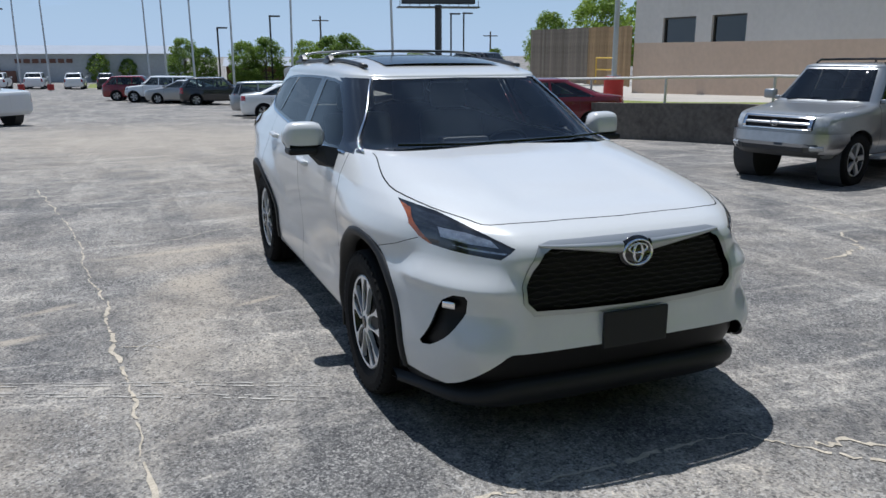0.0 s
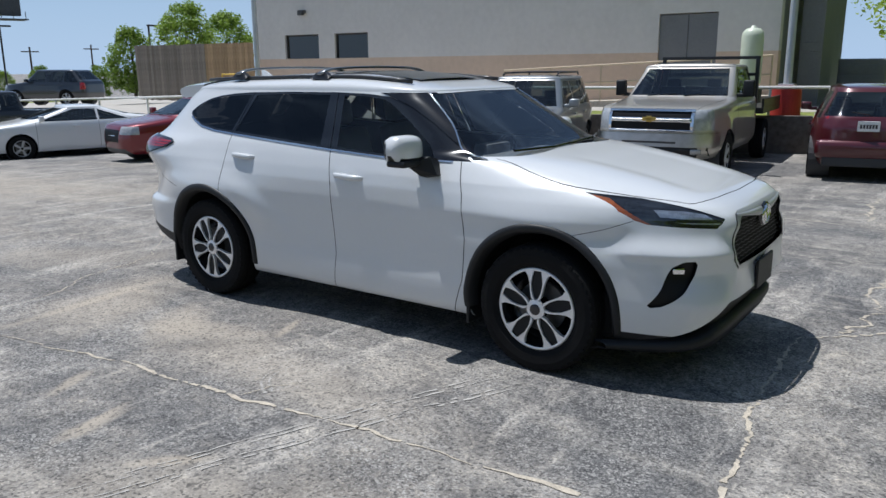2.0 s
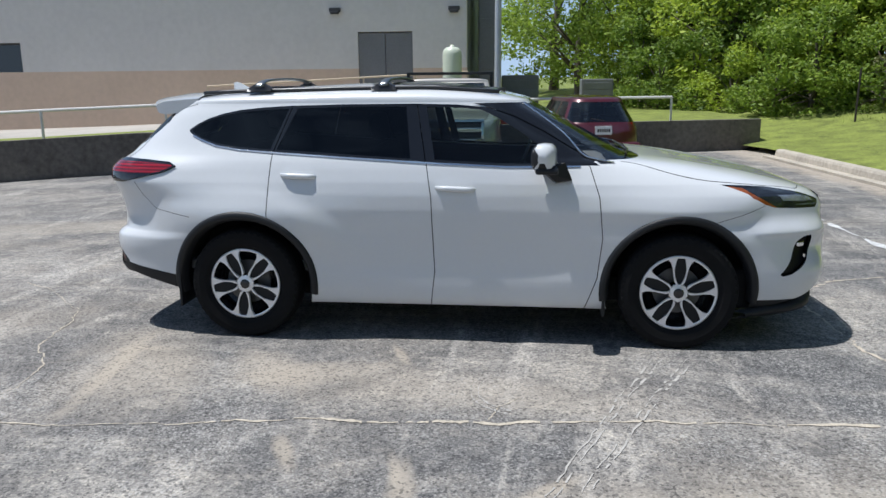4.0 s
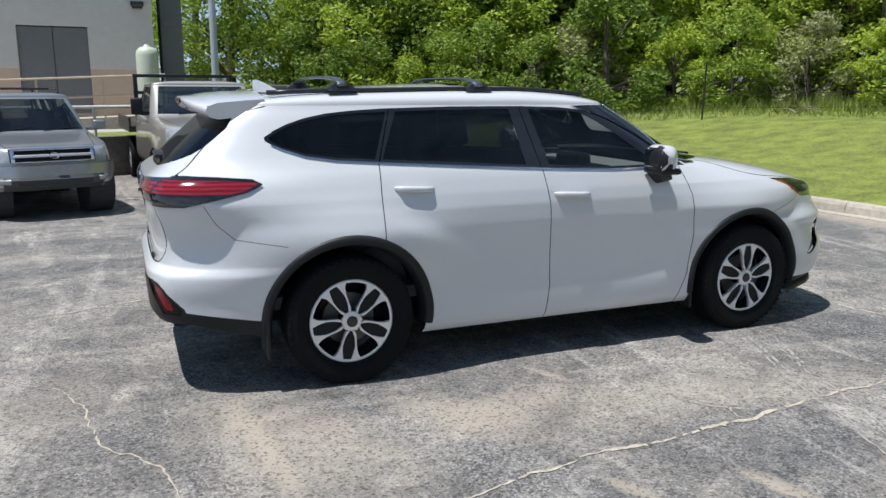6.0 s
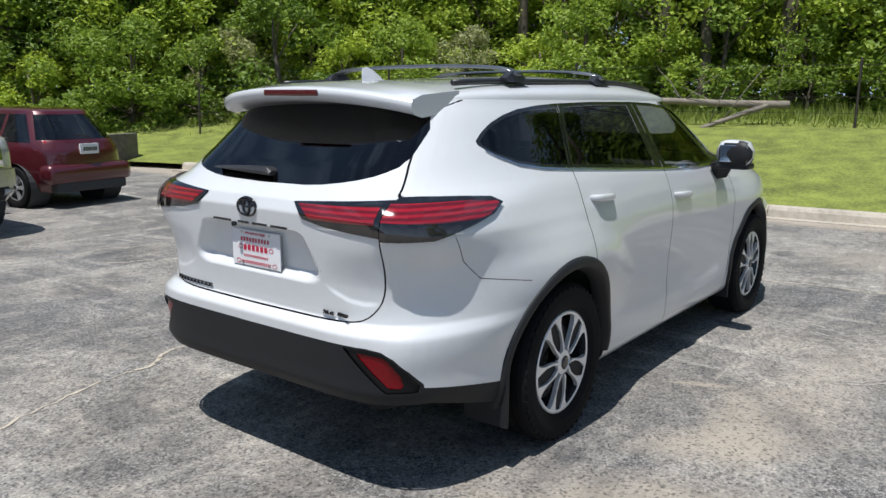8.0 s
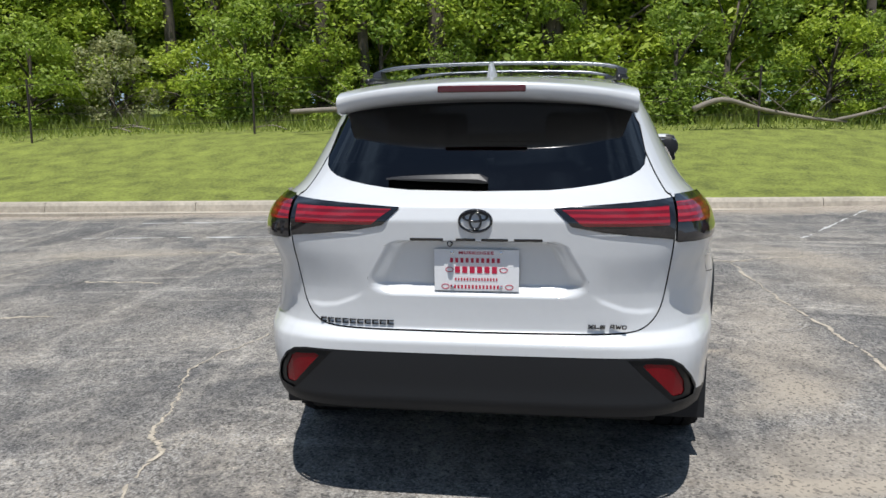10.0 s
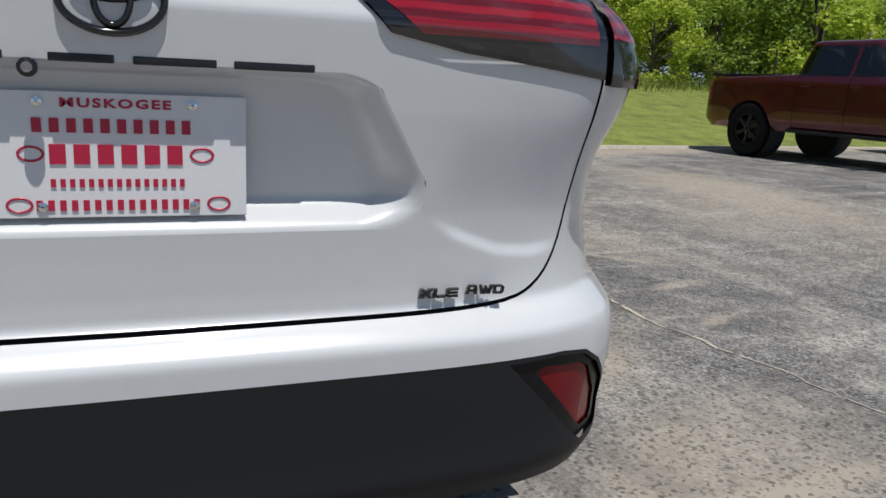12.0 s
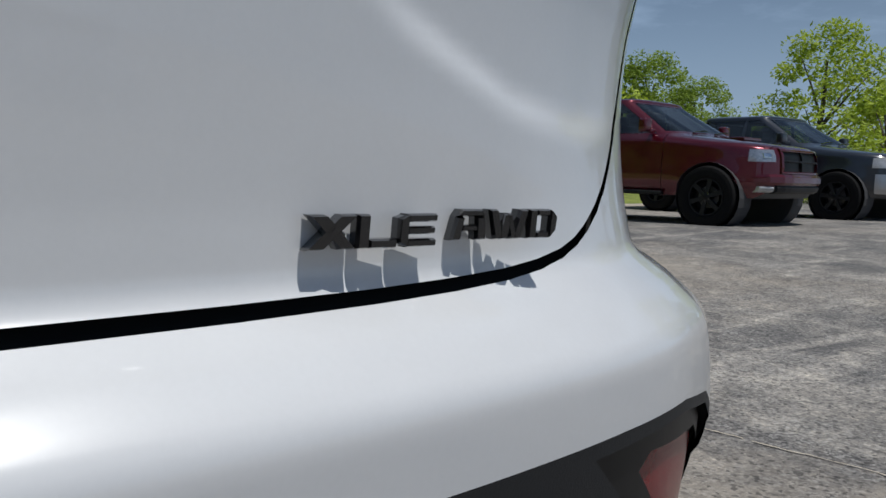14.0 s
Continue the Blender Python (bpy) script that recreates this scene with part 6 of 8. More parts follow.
def vehicle(name, m, label, category, paint, s, group="parked vehicles"):
    """A parked car from its sizes: nose, tail, half width w, height h, belt, and where its screens begin and end."""
    car = empty(name, m, label, category, group)
    z0, h, w, belt, xf, xr = s["z0"], s["h"], s["w"], s["belt"], s["xf"], s["xr"]
    top = h - 0.07
    nx = curve_of([(z0 - 0.05, xf - 0.12), (z0 + 0.08, xf - 0.03), (0.52, xf), (s["hood"] - 0.16, xf - 0.02), (s["hood"] - 0.05, xf - 0.07), (s["hood"], xf - 0.16), (s["cowl"], s["ws0"]), (s["cowl"] + 0.03, s["ws0"] - 0.08), (top, s["ws1"])], 0.018)
    tx = curve_of([(z0 - 0.05, xr + 0.12), (z0 + 0.08, xr + 0.03), (0.52, xr), (s["deck"] - 0.14, xr + 0.02), (s["deck"], xr + 0.08), (s["deck"] + 0.035, s["rw0"]), (top, s["rw1"])], 0.018)
    fw = curve_of([(z0 - 0.05, w - 0.10), (z0 + 0.08, w - 0.03), (0.55, w - 0.005), (0.70, w), (belt - 0.08, w - 0.02), (belt, w - 0.05), (top, w - 0.05 - s["tumble"])], 0.03)
    n_f, n_r, xm = s.get("nf", 5.0), s.get("nr", 6.5), s.get("xm", 0.0)
    def fn(a, z):
        ca, sa = np.cos(a), np.sin(a)
        n = np.where(ca > 0, n_f, n_r)
        reach = np.where(ca > 0, nx(z) - xm, xm - tx(z))
        x = xm + np.sign(ca) * reach * np.abs(ca) ** (2 / n)
        wd = fw(z) + s.get("flare", 0.0) * np.exp(-((z - 0.62) / 0.22) ** 2) * (np.exp(-((x - s["wb"] / 2) / 0.42) ** 4) + np.exp(-((x + s["wb"] / 2) / 0.42) ** 4))
        return x, wd * np.abs(sa) ** (2 / n)
    ang = turns(5.2, 0.085, max(xf, -xr), w)
    zz = np.unique(np.concatenate([np.linspace(z0, s["hood"] - 0.2, 10), np.linspace(s["hood"] - 0.2, s["cowl"] + 0.05, 14), np.linspace(s["deck"] - 0.1, s["deck"] + 0.06, 8), np.linspace(s["cowl"] + 0.05, top, 10)]))
    faces = grid_faces(shell_points(fn, zz, ang))
    cap = grid_faces(cap_points(fn, top, lambda q: 0.0 * q + 0.075, ang, 8, 2.8, xm=(s["ws1"] + s["rw1"]) / 2 if s.get("mid") else xm))
    for hx in (s["wb"] / 2, -s["wb"] / 2):
        if s.get("cab_only") and hx < 0:
            continue
        faces = cut(faces, prism(disc_of(hx, s["r"], s["r"] + 0.055, 20), "xz", [(0, -1, 0, w - 0.35)]))[1]
    out = [(0, -1, 0, w * 0.45)]
    A = (s["ws0"] - s.get("a0", 0.36), belt + 0.03), (s["ws1"] - s.get("a1", 0.16), top - 0.035)
    R = (s["rw0"] + s.get("r0", 0.30), belt + 0.03), (s["rw1"] + s.get("r1", 0.20), top - 0.035)
    panes = []
    xs0 = [R[0][0]] + list(s["pillars"]) + [A[0][0]]
    for k in range(len(xs0) - 1):
        lo, hi = xs0[k], xs0[k + 1]
        last, firstp = k == len(xs0) - 2, k == 0
        b0, t0 = (R[0][0], R[1][0]) if firstp else (lo + 0.03, lo + 0.04)
        b1, t1 = (A[0][0], A[1][0]) if last else (hi - 0.03, hi - 0.02)
        p, faces = cut(faces, prism([(b0, belt + 0.03), (b1, belt + 0.03), (t1, top - 0.035), (t0, top - 0.035)], "xz", out))
        panes.append(p)
    wt = w - 0.05 - s["tumble"]
    screen_, faces = cut(faces, prism([(0, s["cowl"] + 0.05), (w - 0.17, s["cowl"] + 0.05), (wt - 0.09, top - 0.02), (0, top - 0.02)], "yz", [(-1, 0, 0, s["ws1"] - 0.15)]))
    back_, faces = cut(faces, prism([(0, s.get("rwz", s["deck"] + 0.08)), (w - 0.2, s.get("rwz", s["deck"] + 0.08)), (wt - 0.10, top - 0.04), (0, top - 0.04)], "yz", [(1, 0, 0, -(s["rw1"] + 0.2))]))
    hz0, hz1, hy = s["head"]
    heads, faces = cut(faces, prism([(hy, hz0), (w, hz0), (w, hz1), (hy, hz1)], "yz", [(-1, 0, 0, xf - s.get("wrap", 0.35))]))
    tz0, tz1, ty = s["tail"]
    tails, faces = cut(faces, prism([(ty, tz0), (w + 0.1, tz0), (w + 0.1, tz1), (ty, tz1)], "yz", [(1, 0, 0, -(xr + 0.24))]))
    gz0, gz1, gy = s["grille"]
    grille_, faces = cut(faces, prism([(0, gz0), (gy, gz0), (gy + 0.03, gz1), (0, gz1)], "yz", [(-1, 0, 0, xf - 0.35)]))
    low_, faces = cut(faces, prism([(0, z0 - 0.02), (w * 0.75, z0 - 0.02), (w * 0.65, z0 + 0.12), (0, z0 + 0.12)], "yz", [(-1, 0, 0, xf - 0.3)]))
    bump = []
    if "bumper" in s:
        bz0, bz1 = s["bumper"]
        bump, faces = cut(faces, prism([(0, bz0), (w, bz0), (w, bz1), (0, bz1)], "yz", [(-1, 0, 0, xf - s.get("bump_wrap", 0.3))]))
    for xl in s.get("doors", ()):
        faces = seam(faces, [(xl, belt + 0.02), (xl, z0 + 0.06)], "xz", 0.004, out)
    # the bonnet's and the boot's shut lines
    faces = seam(faces, [(xf - 0.14, 0), (xf - 0.16, w - 0.30), (s["ws0"] - 0.05, w - 0.16)], "xy", 0.005, [(0, 0, -1, s["hood"] - 0.06)])
    panel("body", faces + cap, paint, car)
    for p in panes:
        for side in (1, -1):
            panel("side_window", moved(p, -0.004), CAR_GLASS, car, (side,))
    panel("windscreen", moved(screen_, -0.004), CAR_GLASS, car)
    panel("back_window", moved(back_, -0.004), CAR_GLASS, car)
    for side in (1, -1):
        panel("headlamp", heads, s.get("lamp_mat", LAMP_CLEAR), car, (side,), "clear headlamp")
        panel("tail_lamp", tails, TAIL_RED, car, (side,), "red tail lamp")
    panel("grille", moved(grille_, -0.01), POCKET, car, label="dark grille")
    panel("lower_grille", moved(low_, -0.01), GREY_PLASTIC, car)
    if bump:
        panel("bumper", moved(bump, 0.03), s.get("bump_mat", DULL_CHROME), car, label="front bumper")
    for k in range(s.get("slats", 0)):
        bm = bmesh.new()
        z = gz0 + (gz1 - gz0) * (k + 0.5) / s["slats"]
        x = xf - 0.02
        rows = [(x - 0.16 * (abs(v) ** 3), gy * v, z) for v in (-1, -0.7, -0.35, 0, 0.35, 0.7, 1)]
        tube(bm, rows, s.get("slat_r", 0.018), 6)
        part("grille_bar", bm, CHROME, car, "bright grille bar")
    # dark core under the glass, floor, cowl and seats
    inner = grid_faces(shell_points(fn, np.linspace(z0, belt, 14), turns(5.2, 0.2, max(xf, -xr), w)))
    for hx in (s["wb"] / 2, -s["wb"] / 2):
        inner = cut(inner, prism(disc_of(hx, s["r"], s["r"] + 0.06, 16), "xz", [(0, -1, 0, w - 0.35)]))[1]
    panel("liner", moved(inner, -0.03), CAR_INSIDE, car)
    bm = bmesh.new()
    box(bm, xr + 0.35, xf - 0.4, -w + 0.30, w - 0.30, z0 - 0.02, z0 + 0.25, 0.03)
    part("underbody", bm, CAR_INSIDE, car)
    for sx in ([(s["ws1"] - 0.35)] + ([s["ws1"] - 1.2] if s["ws1"] - s["rw1"] > 1.4 else [])):
        for sy in (-0.36, 0.36):
            bm = bmesh.new()
            box(bm, sx - 0.12, sx + 0.06, sy - 0.22, sy + 0.22, z0 + 0.3, belt + 0.18, 0.05)
            box(bm, sx - 0.15, sx - 0.05, sy - 0.12, sy + 0.12, belt + 0.16, belt + 0.32, 0.03)
            part("seat", bm, CAR_INSIDE, car)
    # dashboard, wipers and a sticker behind the windscreen
    bm = bmesh.new()
    box(bm, s["ws0"] - 0.62, s["ws0"] - 0.16, -w + 0.2, w - 0.2, s["cowl"] - 0.16, s["cowl"] - 0.02, 0.04)
    part("dashboard", bm, CAR_INSIDE, car)
    for sy in (-0.5, 0.12):
        bm = bmesh.new()
        tube(bm, [(s["ws0"] - 0.09, sy, s["cowl"] + 0.045), (s["ws0"] - 0.13, sy + 0.28, s["cowl"] + 0.075), (s["ws0"] - 0.15, sy + 0.50, s["cowl"] + 0.085)], 0.010, 5)
        part("wiper", bm, GLOSS_BLACK, car)
    # mirrors
    for side in (1, -1):
        bm = bmesh.new()
        mx = s["ws0"] - s.get("a0", 0.36) - 0.05
        mh = s.get("mirror", 0.085)
        box(bm, mx - 0.07, mx + 0.05, min(side * (w + 0.02), side * (w + 0.20)), max(side * (w + 0.02), side * (w + 0.20)), belt + 0.04, belt + 0.04 + mh * 1.7, 0.03)
        box(bm, mx - 0.03, mx + 0.03, min(side * (w - 0.08), side * (w + 0.06)), max(side * (w - 0.08), side * (w + 0.06)), belt + 0.03, belt + 0.09, 0.01)
        part("wing_mirror", bm, s.get("mirror_mat", paint), car, smooth=True)
        for xh in s.get("handles", ()):
            bm = bmesh.new()
            box(bm, xh - 0.09, xh + 0.09, side * (w - 0.01) - 0.025, side * (w - 0.01) + 0.025, belt - 0.13, belt - 0.10, 0.008)
            part("door_handle", bm, s.get("handle_mat", paint), car)
    src = s.get("wheel", alloy_wheel)
    k = s["r"] / {alloy_wheel: 0.33, black_wheel: 0.415, truck_wheel: 0.39}[src]
    for hx in (s["wb"] / 2, -s["wb"] / 2):
        for side in (1, -1):
            wheel_copy(src, car, Matrix.Translation((hx, side * (w - 0.11), s["r"])) @ Matrix.Rotation(math.pi if side > 0 else 0.0, 4, "Z") @ Matrix.Rotation(random.random(), 4, "Y") @ Matrix.Diagonal((k, k, k, 1)))
            if not (s.get("cab_only") and hx < 0):
                bm = bmesh.new()
                lathe(bm, [(s["r"] + 0.055, side * (w - 0.03)), (s["r"] + 0.055, side * (w - 0.36)), (0.02, side * (w - 0.36))], 24, "y", Matrix.Translation((hx, 0, s["r"])))
                part("wheel_well", bm, CAR_INSIDE, car)
    # number plate bars at the tail
    if s.get("plate"):
        bm = bmesh.new()
        box(bm, xr - 0.012, xr + 0.04, -0.155, 0.155, s["plate"], s["plate"] + 0.155, 0.003)
        pl = part("number_plate", bm, PLATE_WHITE, car, "pale number plate")
        bm = bmesh.new()
        for q in range(6):
            box(bm, xr - 0.017, xr - 0.011, -0.12 + q * 0.042, -0.09 + q * 0.042, s["plate"] + 0.045, s["plate"] + 0.105)
        part("plate_bars", bm, NAVY, pl)
    SHELLS[car.name] = (nx, fw, n_f, xm)
    return car


def facing(x, y, hx, hy, z=None):
    """A pose on the ground with the nose towards (hx, hy)."""
    return pose(x, y, fall(x, y) if z is None else z, 0, 0, math.degrees(math.atan2(hy, hx)))


OFFROADER = dict(z0=0.40, h=1.67, w=0.845, belt=1.08, xf=2.08, xr=-2.42, hood=1.00, cowl=1.09, ws0=1.02, ws1=0.36, deck=1.12, rw0=-2.34, rw1=-2.16, tumble=0.17, wb=2.675, r=0.365, flare=0.05, nf=5.5, nr=9,
                 pillars=(-1.25, -0.32), head=(0.79, 0.955, 0.50), tail=(0.75, 1.05, 0.70), grille=(0.79, 0.955, 0.48), slats=0, bumper=(0.48, 0.74), bump_mat=DULL_CHROME, bump_wrap=0.45, doors=(0.72, -0.32, -1.2), handles=(-0.15, -1.05), r0=0.16, r1=0.14, a0=0.34)
silver_car = vehicle("old_offroader", facing(-3.92, 8.55, 0.26, -0.966), "dull silver older four-wheel-drive wagon with chrome bumper", "car", SILVER_OLD, OFFROADER)
bm = bmesh.new()
for side in (1, -1):
    tube(bm, [(-1.9, side * 0.52, 1.67), (-1.85, side * 0.52, 1.715), (0.0, side * 0.52, 1.715), (0.1, side * 0.52, 1.67)], 0.018, 6)
for x in (-1.6, -0.5):
    tube(bm, [(x, -0.52, 1.722), (x, 0.52, 1.722)], 0.016, 6)
part("roof_rack", bm, RAIL, silver_car, "low roof rack")
for side in (1, -1):
    bm = bmesh.new()
    box(bm, -0.85, 0.85, side * 0.86 - 0.09, side * 0.86 + 0.09, 0.34, 0.39, 0.015)
    part("side_step", bm, SATIN, silver_car, "silver side step")
nose_strip(silver_car, "grille_frame", -0.51, 0.51, 0.94, 0.965, CHROME, 0.02, "chrome grille frame")
nose_strip(silver_car, "grille_frame", -0.51, 0.51, 0.775, 0.80, CHROME, 0.02)
nose_strip(silver_car, "grille_bar", -0.48, 0.48, 0.850, 0.885, SATIN, 0.018, "silver grille bar")
nose_strip(silver_car, "grille_post", 0.465, 0.51, 0.78, 0.96, CHROME, 0.018, both=True)
nose_strip(silver_car, "lamp_frame", 0.51, 0.525, 0.79, 0.955, GLOSS_BLACK, 0.008, both=True)
nose_strip(silver_car, "bumper_pad", -0.76, 0.76, 0.44, 0.60, GREY_PLASTIC, 0.060, "dark grey lower part of the bumper")
nose_strip(silver_car, "bumper_intake", -0.46, 0.46, 0.47, 0.585, CAR_INSIDE, 0.068)
nose_strip(silver_car, "fog_lamp", 0.54, 0.68, 0.50, 0.58, LAMP_CLEAR, 0.066, "clear fog lamp", True)
bm = bmesh.new()
m = Matrix.Translation((2.095, 0, 0.868)) @ REAR @ Matrix.Rotation(math.pi, 4, "Y")
ellipse_ring(bm, m, 0.065, 0.045, 0.012, 0.02, 24)
part("front_badge", bm, CHROME, silver_car, "plain chrome oval badge")

TRUCK = dict(z0=0.42, h=1.86, w=0.985, belt=1.27, xf=2.88, xr=-0.95, hood=1.20, cowl=1.28, ws0=1.42, ws1=0.58, deck=1.27, rw0=-0.88, rw1=-0.78, tumble=0.15, wb=3.65, r=0.39, nf=6.5, nr=12, flare=0.04,
             pillars=(-0.30,), head=(0.86, 1.17, 0.62), tail=(0.7, 0.8, 0.9), grille=(0.86, 1.17, 0.62), slats=0, bumper=(0.61, 0.81), bump_wrap=0.5, wheel=truck_wheel, cab_only=True, mirror=0.16, mirror_mat=PLASTIC, doors=(1.05, -0.30), handles=(-0.15,), r0=0.12, r1=0.10, xm=0.4, a0=0.42)
bed_truck = vehicle("flatbed_truck", facing(-1.25, 9.95, 0.085, -0.996), "pewter pickup truck with black steel flatbed and rack", "truck", PEWTER, TRUCK)
bm = bmesh.new()
box(bm, 2.905, 2.93, -0.11, 0.11, 1.0, 1.06, 0.015)
box(bm, 2.905, 2.93, -0.045, 0.045, 0.985, 1.075, 0.01)
part("front_badge", bm, material("gold badge", (0.55, 0.38, 0.10), 0.3, 0.8), bed_truck, "plain gold badge")
nose_strip(bed_truck, "grille_frame", -0.66, 0.66, 1.145, 1.18, CHROME, 0.02, "chrome grille frame")
nose_strip(bed_truck, "grille_frame", -0.66, 0.66, 0.835, 0.87, CHROME, 0.02)
nose_strip(bed_truck, "grille_bar", -0.63, 0.63, 0.985, 1.05, CHROME, 0.02, "bright bar across the grille")
nose_strip(bed_truck, "grille_bar", -0.60, 0.60, 0.998, 1.037, PEWTER, 0.024)
nose_strip(bed_truck, "grille_post", 0.615, 0.66, 0.84, 1.175, CHROME, 0.018, both=True)
nose_strip(bed_truck, "bumper_step", -0.86, 0.86, 0.44, 0.605, PLASTIC, 0.02)
nose_strip(bed_truck, "bumper_slot", -0.42, 0.42, 0.655, 0.70, CAR_INSIDE, 0.036)
nose_strip(bed_truck, "fog_lamp", 0.64, 0.78, 0.50, 0.58, LAMP_CLEAR, 0.028, "clear fog lamp", True)
bm = bmesh.new()
box(bm, -3.1, -1.02, -1.05, 1.05, 0.92, 1.03, 0.01)
box(bm, -2.9, 0.4, -0.35, 0.35, 0.45, 0.75, 0.02)
part("flatbed", bm, RAIL, bed_truck, "black steel flatbed")
for side in (1, -1):
    bm = bmesh.new()
    box(bm, -3.1, -1.02, side * 1.03 - 0.02, side * 1.03 + 0.02, 1.03, 1.20, 0.006)
    part("bed_side", bm, RAIL, bed_truck)
    bm = bmesh.new()
    box(bm, -1.10, -1.03, side * 0.88 - 0.035, side * 0.88 + 0.035, 1.03, 1.96, 0.01)
    part("rack_post", bm, RAIL, bed_truck)
for z in (1.93, 1.62, 1.36):
    bm = bmesh.new()
    box(bm, -1.10, -1.03, -0.92, 0.92, z, z + 0.06, 0.01)
    part("rack_bar", bm, RAIL, bed_truck)

HATCH = dict(z0=0.24, h=1.50, w=0.85, belt=0.95, xf=2.10, xr=-1.98, hood=0.86, cowl=0.98, ws0=1.22, ws1=0.30, deck=0.98, rw0=-1.88, rw1=-1.48, tumble=0.22, wb=2.615, r=0.31, pillars=(-0.95, -0.18), head=(0.66, 0.84, 0.42), tail=(0.98, 1.36, 0.57),
             grille=(0.52, 0.66, 0.40), doors=(0.9, -0.18, -0.95), handles=(-0.05, -0.85), nr=4.6, plate=0.80, rwz=1.02)
hatch = vehicle("hatchback", facing(1.42, 11.05, -0.17, 0.985), "maroon compact hatchback parked nose to the wall", "car", MAROON, HATCH)
bm = bmesh.new()
tube(bm, [(-2.0, 0.0, 1.06), (-1.98, 0.25, 1.10)], 0.012, 6)
part("rear_wiper", bm, GLOSS_BLACK, hatch)
bm = bmesh.new()
box(bm, -2.03, -1.70, -0.74, 0.74, 0.36, 0.66, 0.10)
part("rear_bumper", bm, MAROON, hatch, "maroon rear bumper", smooth=True)
bm = bmesh.new()
box(bm, -2.012, -1.85, -0.62, 0.62, 0.24, 0.40, 0.03)
part("bumper_underside", bm, CAR_INSIDE, hatch)

SEDAN = dict(z0=0.22, h=1.46, w=0.895, belt=0.98, xf=2.28, xr=-2.30, hood=0.88, cowl=1.00, ws0=1.25, ws1=0.25, deck=1.04, rw0=-1.72, rw1=-0.85, tumble=0.19, wb=2.685, r=0.325, pillars=(-0.28,), head=(0.66, 0.84, 0.45), tail=(0.78, 0.98, 0.5),
             grille=(0.48, 0.76, 0.40), slats=1, doors=(0.92, -0.2, -1.0), handles=(-0.05, -0.9))
vehicle("sedan", facing(-12.5, 7.6, -0.20, -0.98), "dark red metallic four-door sedan", "car", CHERRY, SEDAN)
COUPE = dict(SEDAN, h=1.39, belt=0.96, ws1=0.15, rw1=-0.80, xf=2.30, xr=-2.38, pillars=(-0.62,), doors=(0.95, -0.62), grille=(0.5, 0.6, 0.3), slats=0)
vehicle("coupe", facing(-17.7, 7.0, -0.28, -0.96), "white two-door coupe with worn paint", "car", WHITE, COUPE)

PICKUP = dict(z0=0.42, h=1.83, w=0.985, belt=1.25, xf=2.62, xr=-2.98, hood=1.13, cowl=1.265, ws0=1.34, ws1=0.40, deck=1.25, rw0=-1.08, rw1=-0.95, tumble=0.17, wb=3.57, r=0.415, nf=4.6, nr=11, flare=0.05,
              pillars=(-0.02,), head=(0.90, 1.06, 0.60), tail=(0.85, 1.2, 0.82), grille=(0.76, 1.06, 0.50), wheel=black_wheel, doors=(1.08, 0.0, -0.92), handles=(0.15, -0.72), mirror=0.11, r0=0.14, r1=0.10, xm=0.0, a0=0.42, rwz=1.36)
red_truck = vehicle("pickup_truck", facing(5.13, -10.38, -0.9983, -0.0584), "dark red crew-cab pickup with black wheels", "truck", RED_METAL, dict(PICKUP, lamp_mat=HEAD_BRIGHT))
bm = bmesh.new()
box(bm, -2.86, -1.20, -0.86, 0.86, 1.26, 1.30, 0.01)
part("bed_cover", bm, PLASTIC, red_truck, "black bed cover")
for side in (1, -1):
    bm = bmesh.new()
    box(bm, -1.0, 1.1, side * 0.93 - 0.07, side * 0.93 + 0.07, 0.42, 0.47, 0.02)
    part("side_step", bm, PLASTIC, red_truck)
bm = bmesh.new()
box(bm, 1.50, 1.90, -0.25, 0.25, 1.205, 1.25, 0.012)
part("bonnet_scoop", bm, RED_METAL, red_truck)
nose_strip(red_truck, "grille_frame", -0.54, 0.54, 1.04, 1.08, RED_METAL, 0.03)
nose_strip(red_truck, "grille_frame", -0.54, 0.54, 0.745, 0.78, RED_METAL, 0.03)
nose_strip(red_truck, "grille_bar", -0.50, 0.50, 0.90, 0.925, POCKET, 0.02, "black bar across the grille")
nose_strip(red_truck, "grille_post", -0.02, 0.02, 0.77, 1.05, POCKET, 0.018)
nose_strip(red_truck, "grille_post", 0.50, 0.54, 0.75, 1.075, RED_METAL, 0.025, both=True)
nose_strip(red_truck, "bumper", -0.90, 0.90, 0.60, 0.74, RED_METAL, 0.07, "red painted bumper")
nose_strip(red_truck, "bumper_intake", -0.62, 0.62, 0.49, 0.595, PLASTIC, 0.05)
nose_strip(red_truck, "fog_lamp", 0.66, 0.78, 0.50, 0.58, LAMP_CLEAR, 0.05, "clear fog lamp", True)
nose_strip(red_truck, "lamp_glint", 0.66, 0.73, 0.95, 1.01, CHROME, 0.006, "chrome lamp reflector", True)
blue_truck = vehicle("pickup_truck", facing(5.1, -14.3, -0.999, 0.02), "dark blue-grey pickup with chrome bumper", "truck", NAVY, dict(PICKUP, bumper=(0.5, 0.8), slats=2))
blk = vehicle("pickup_truck", facing(-19.9, 5.6, -0.17, -0.985), "old black pickup truck with flat bed", "truck", BLACK, dict(PICKUP, wheel=truck_wheel, r=0.39, slats=2, bumper=(0.5, 0.75)))

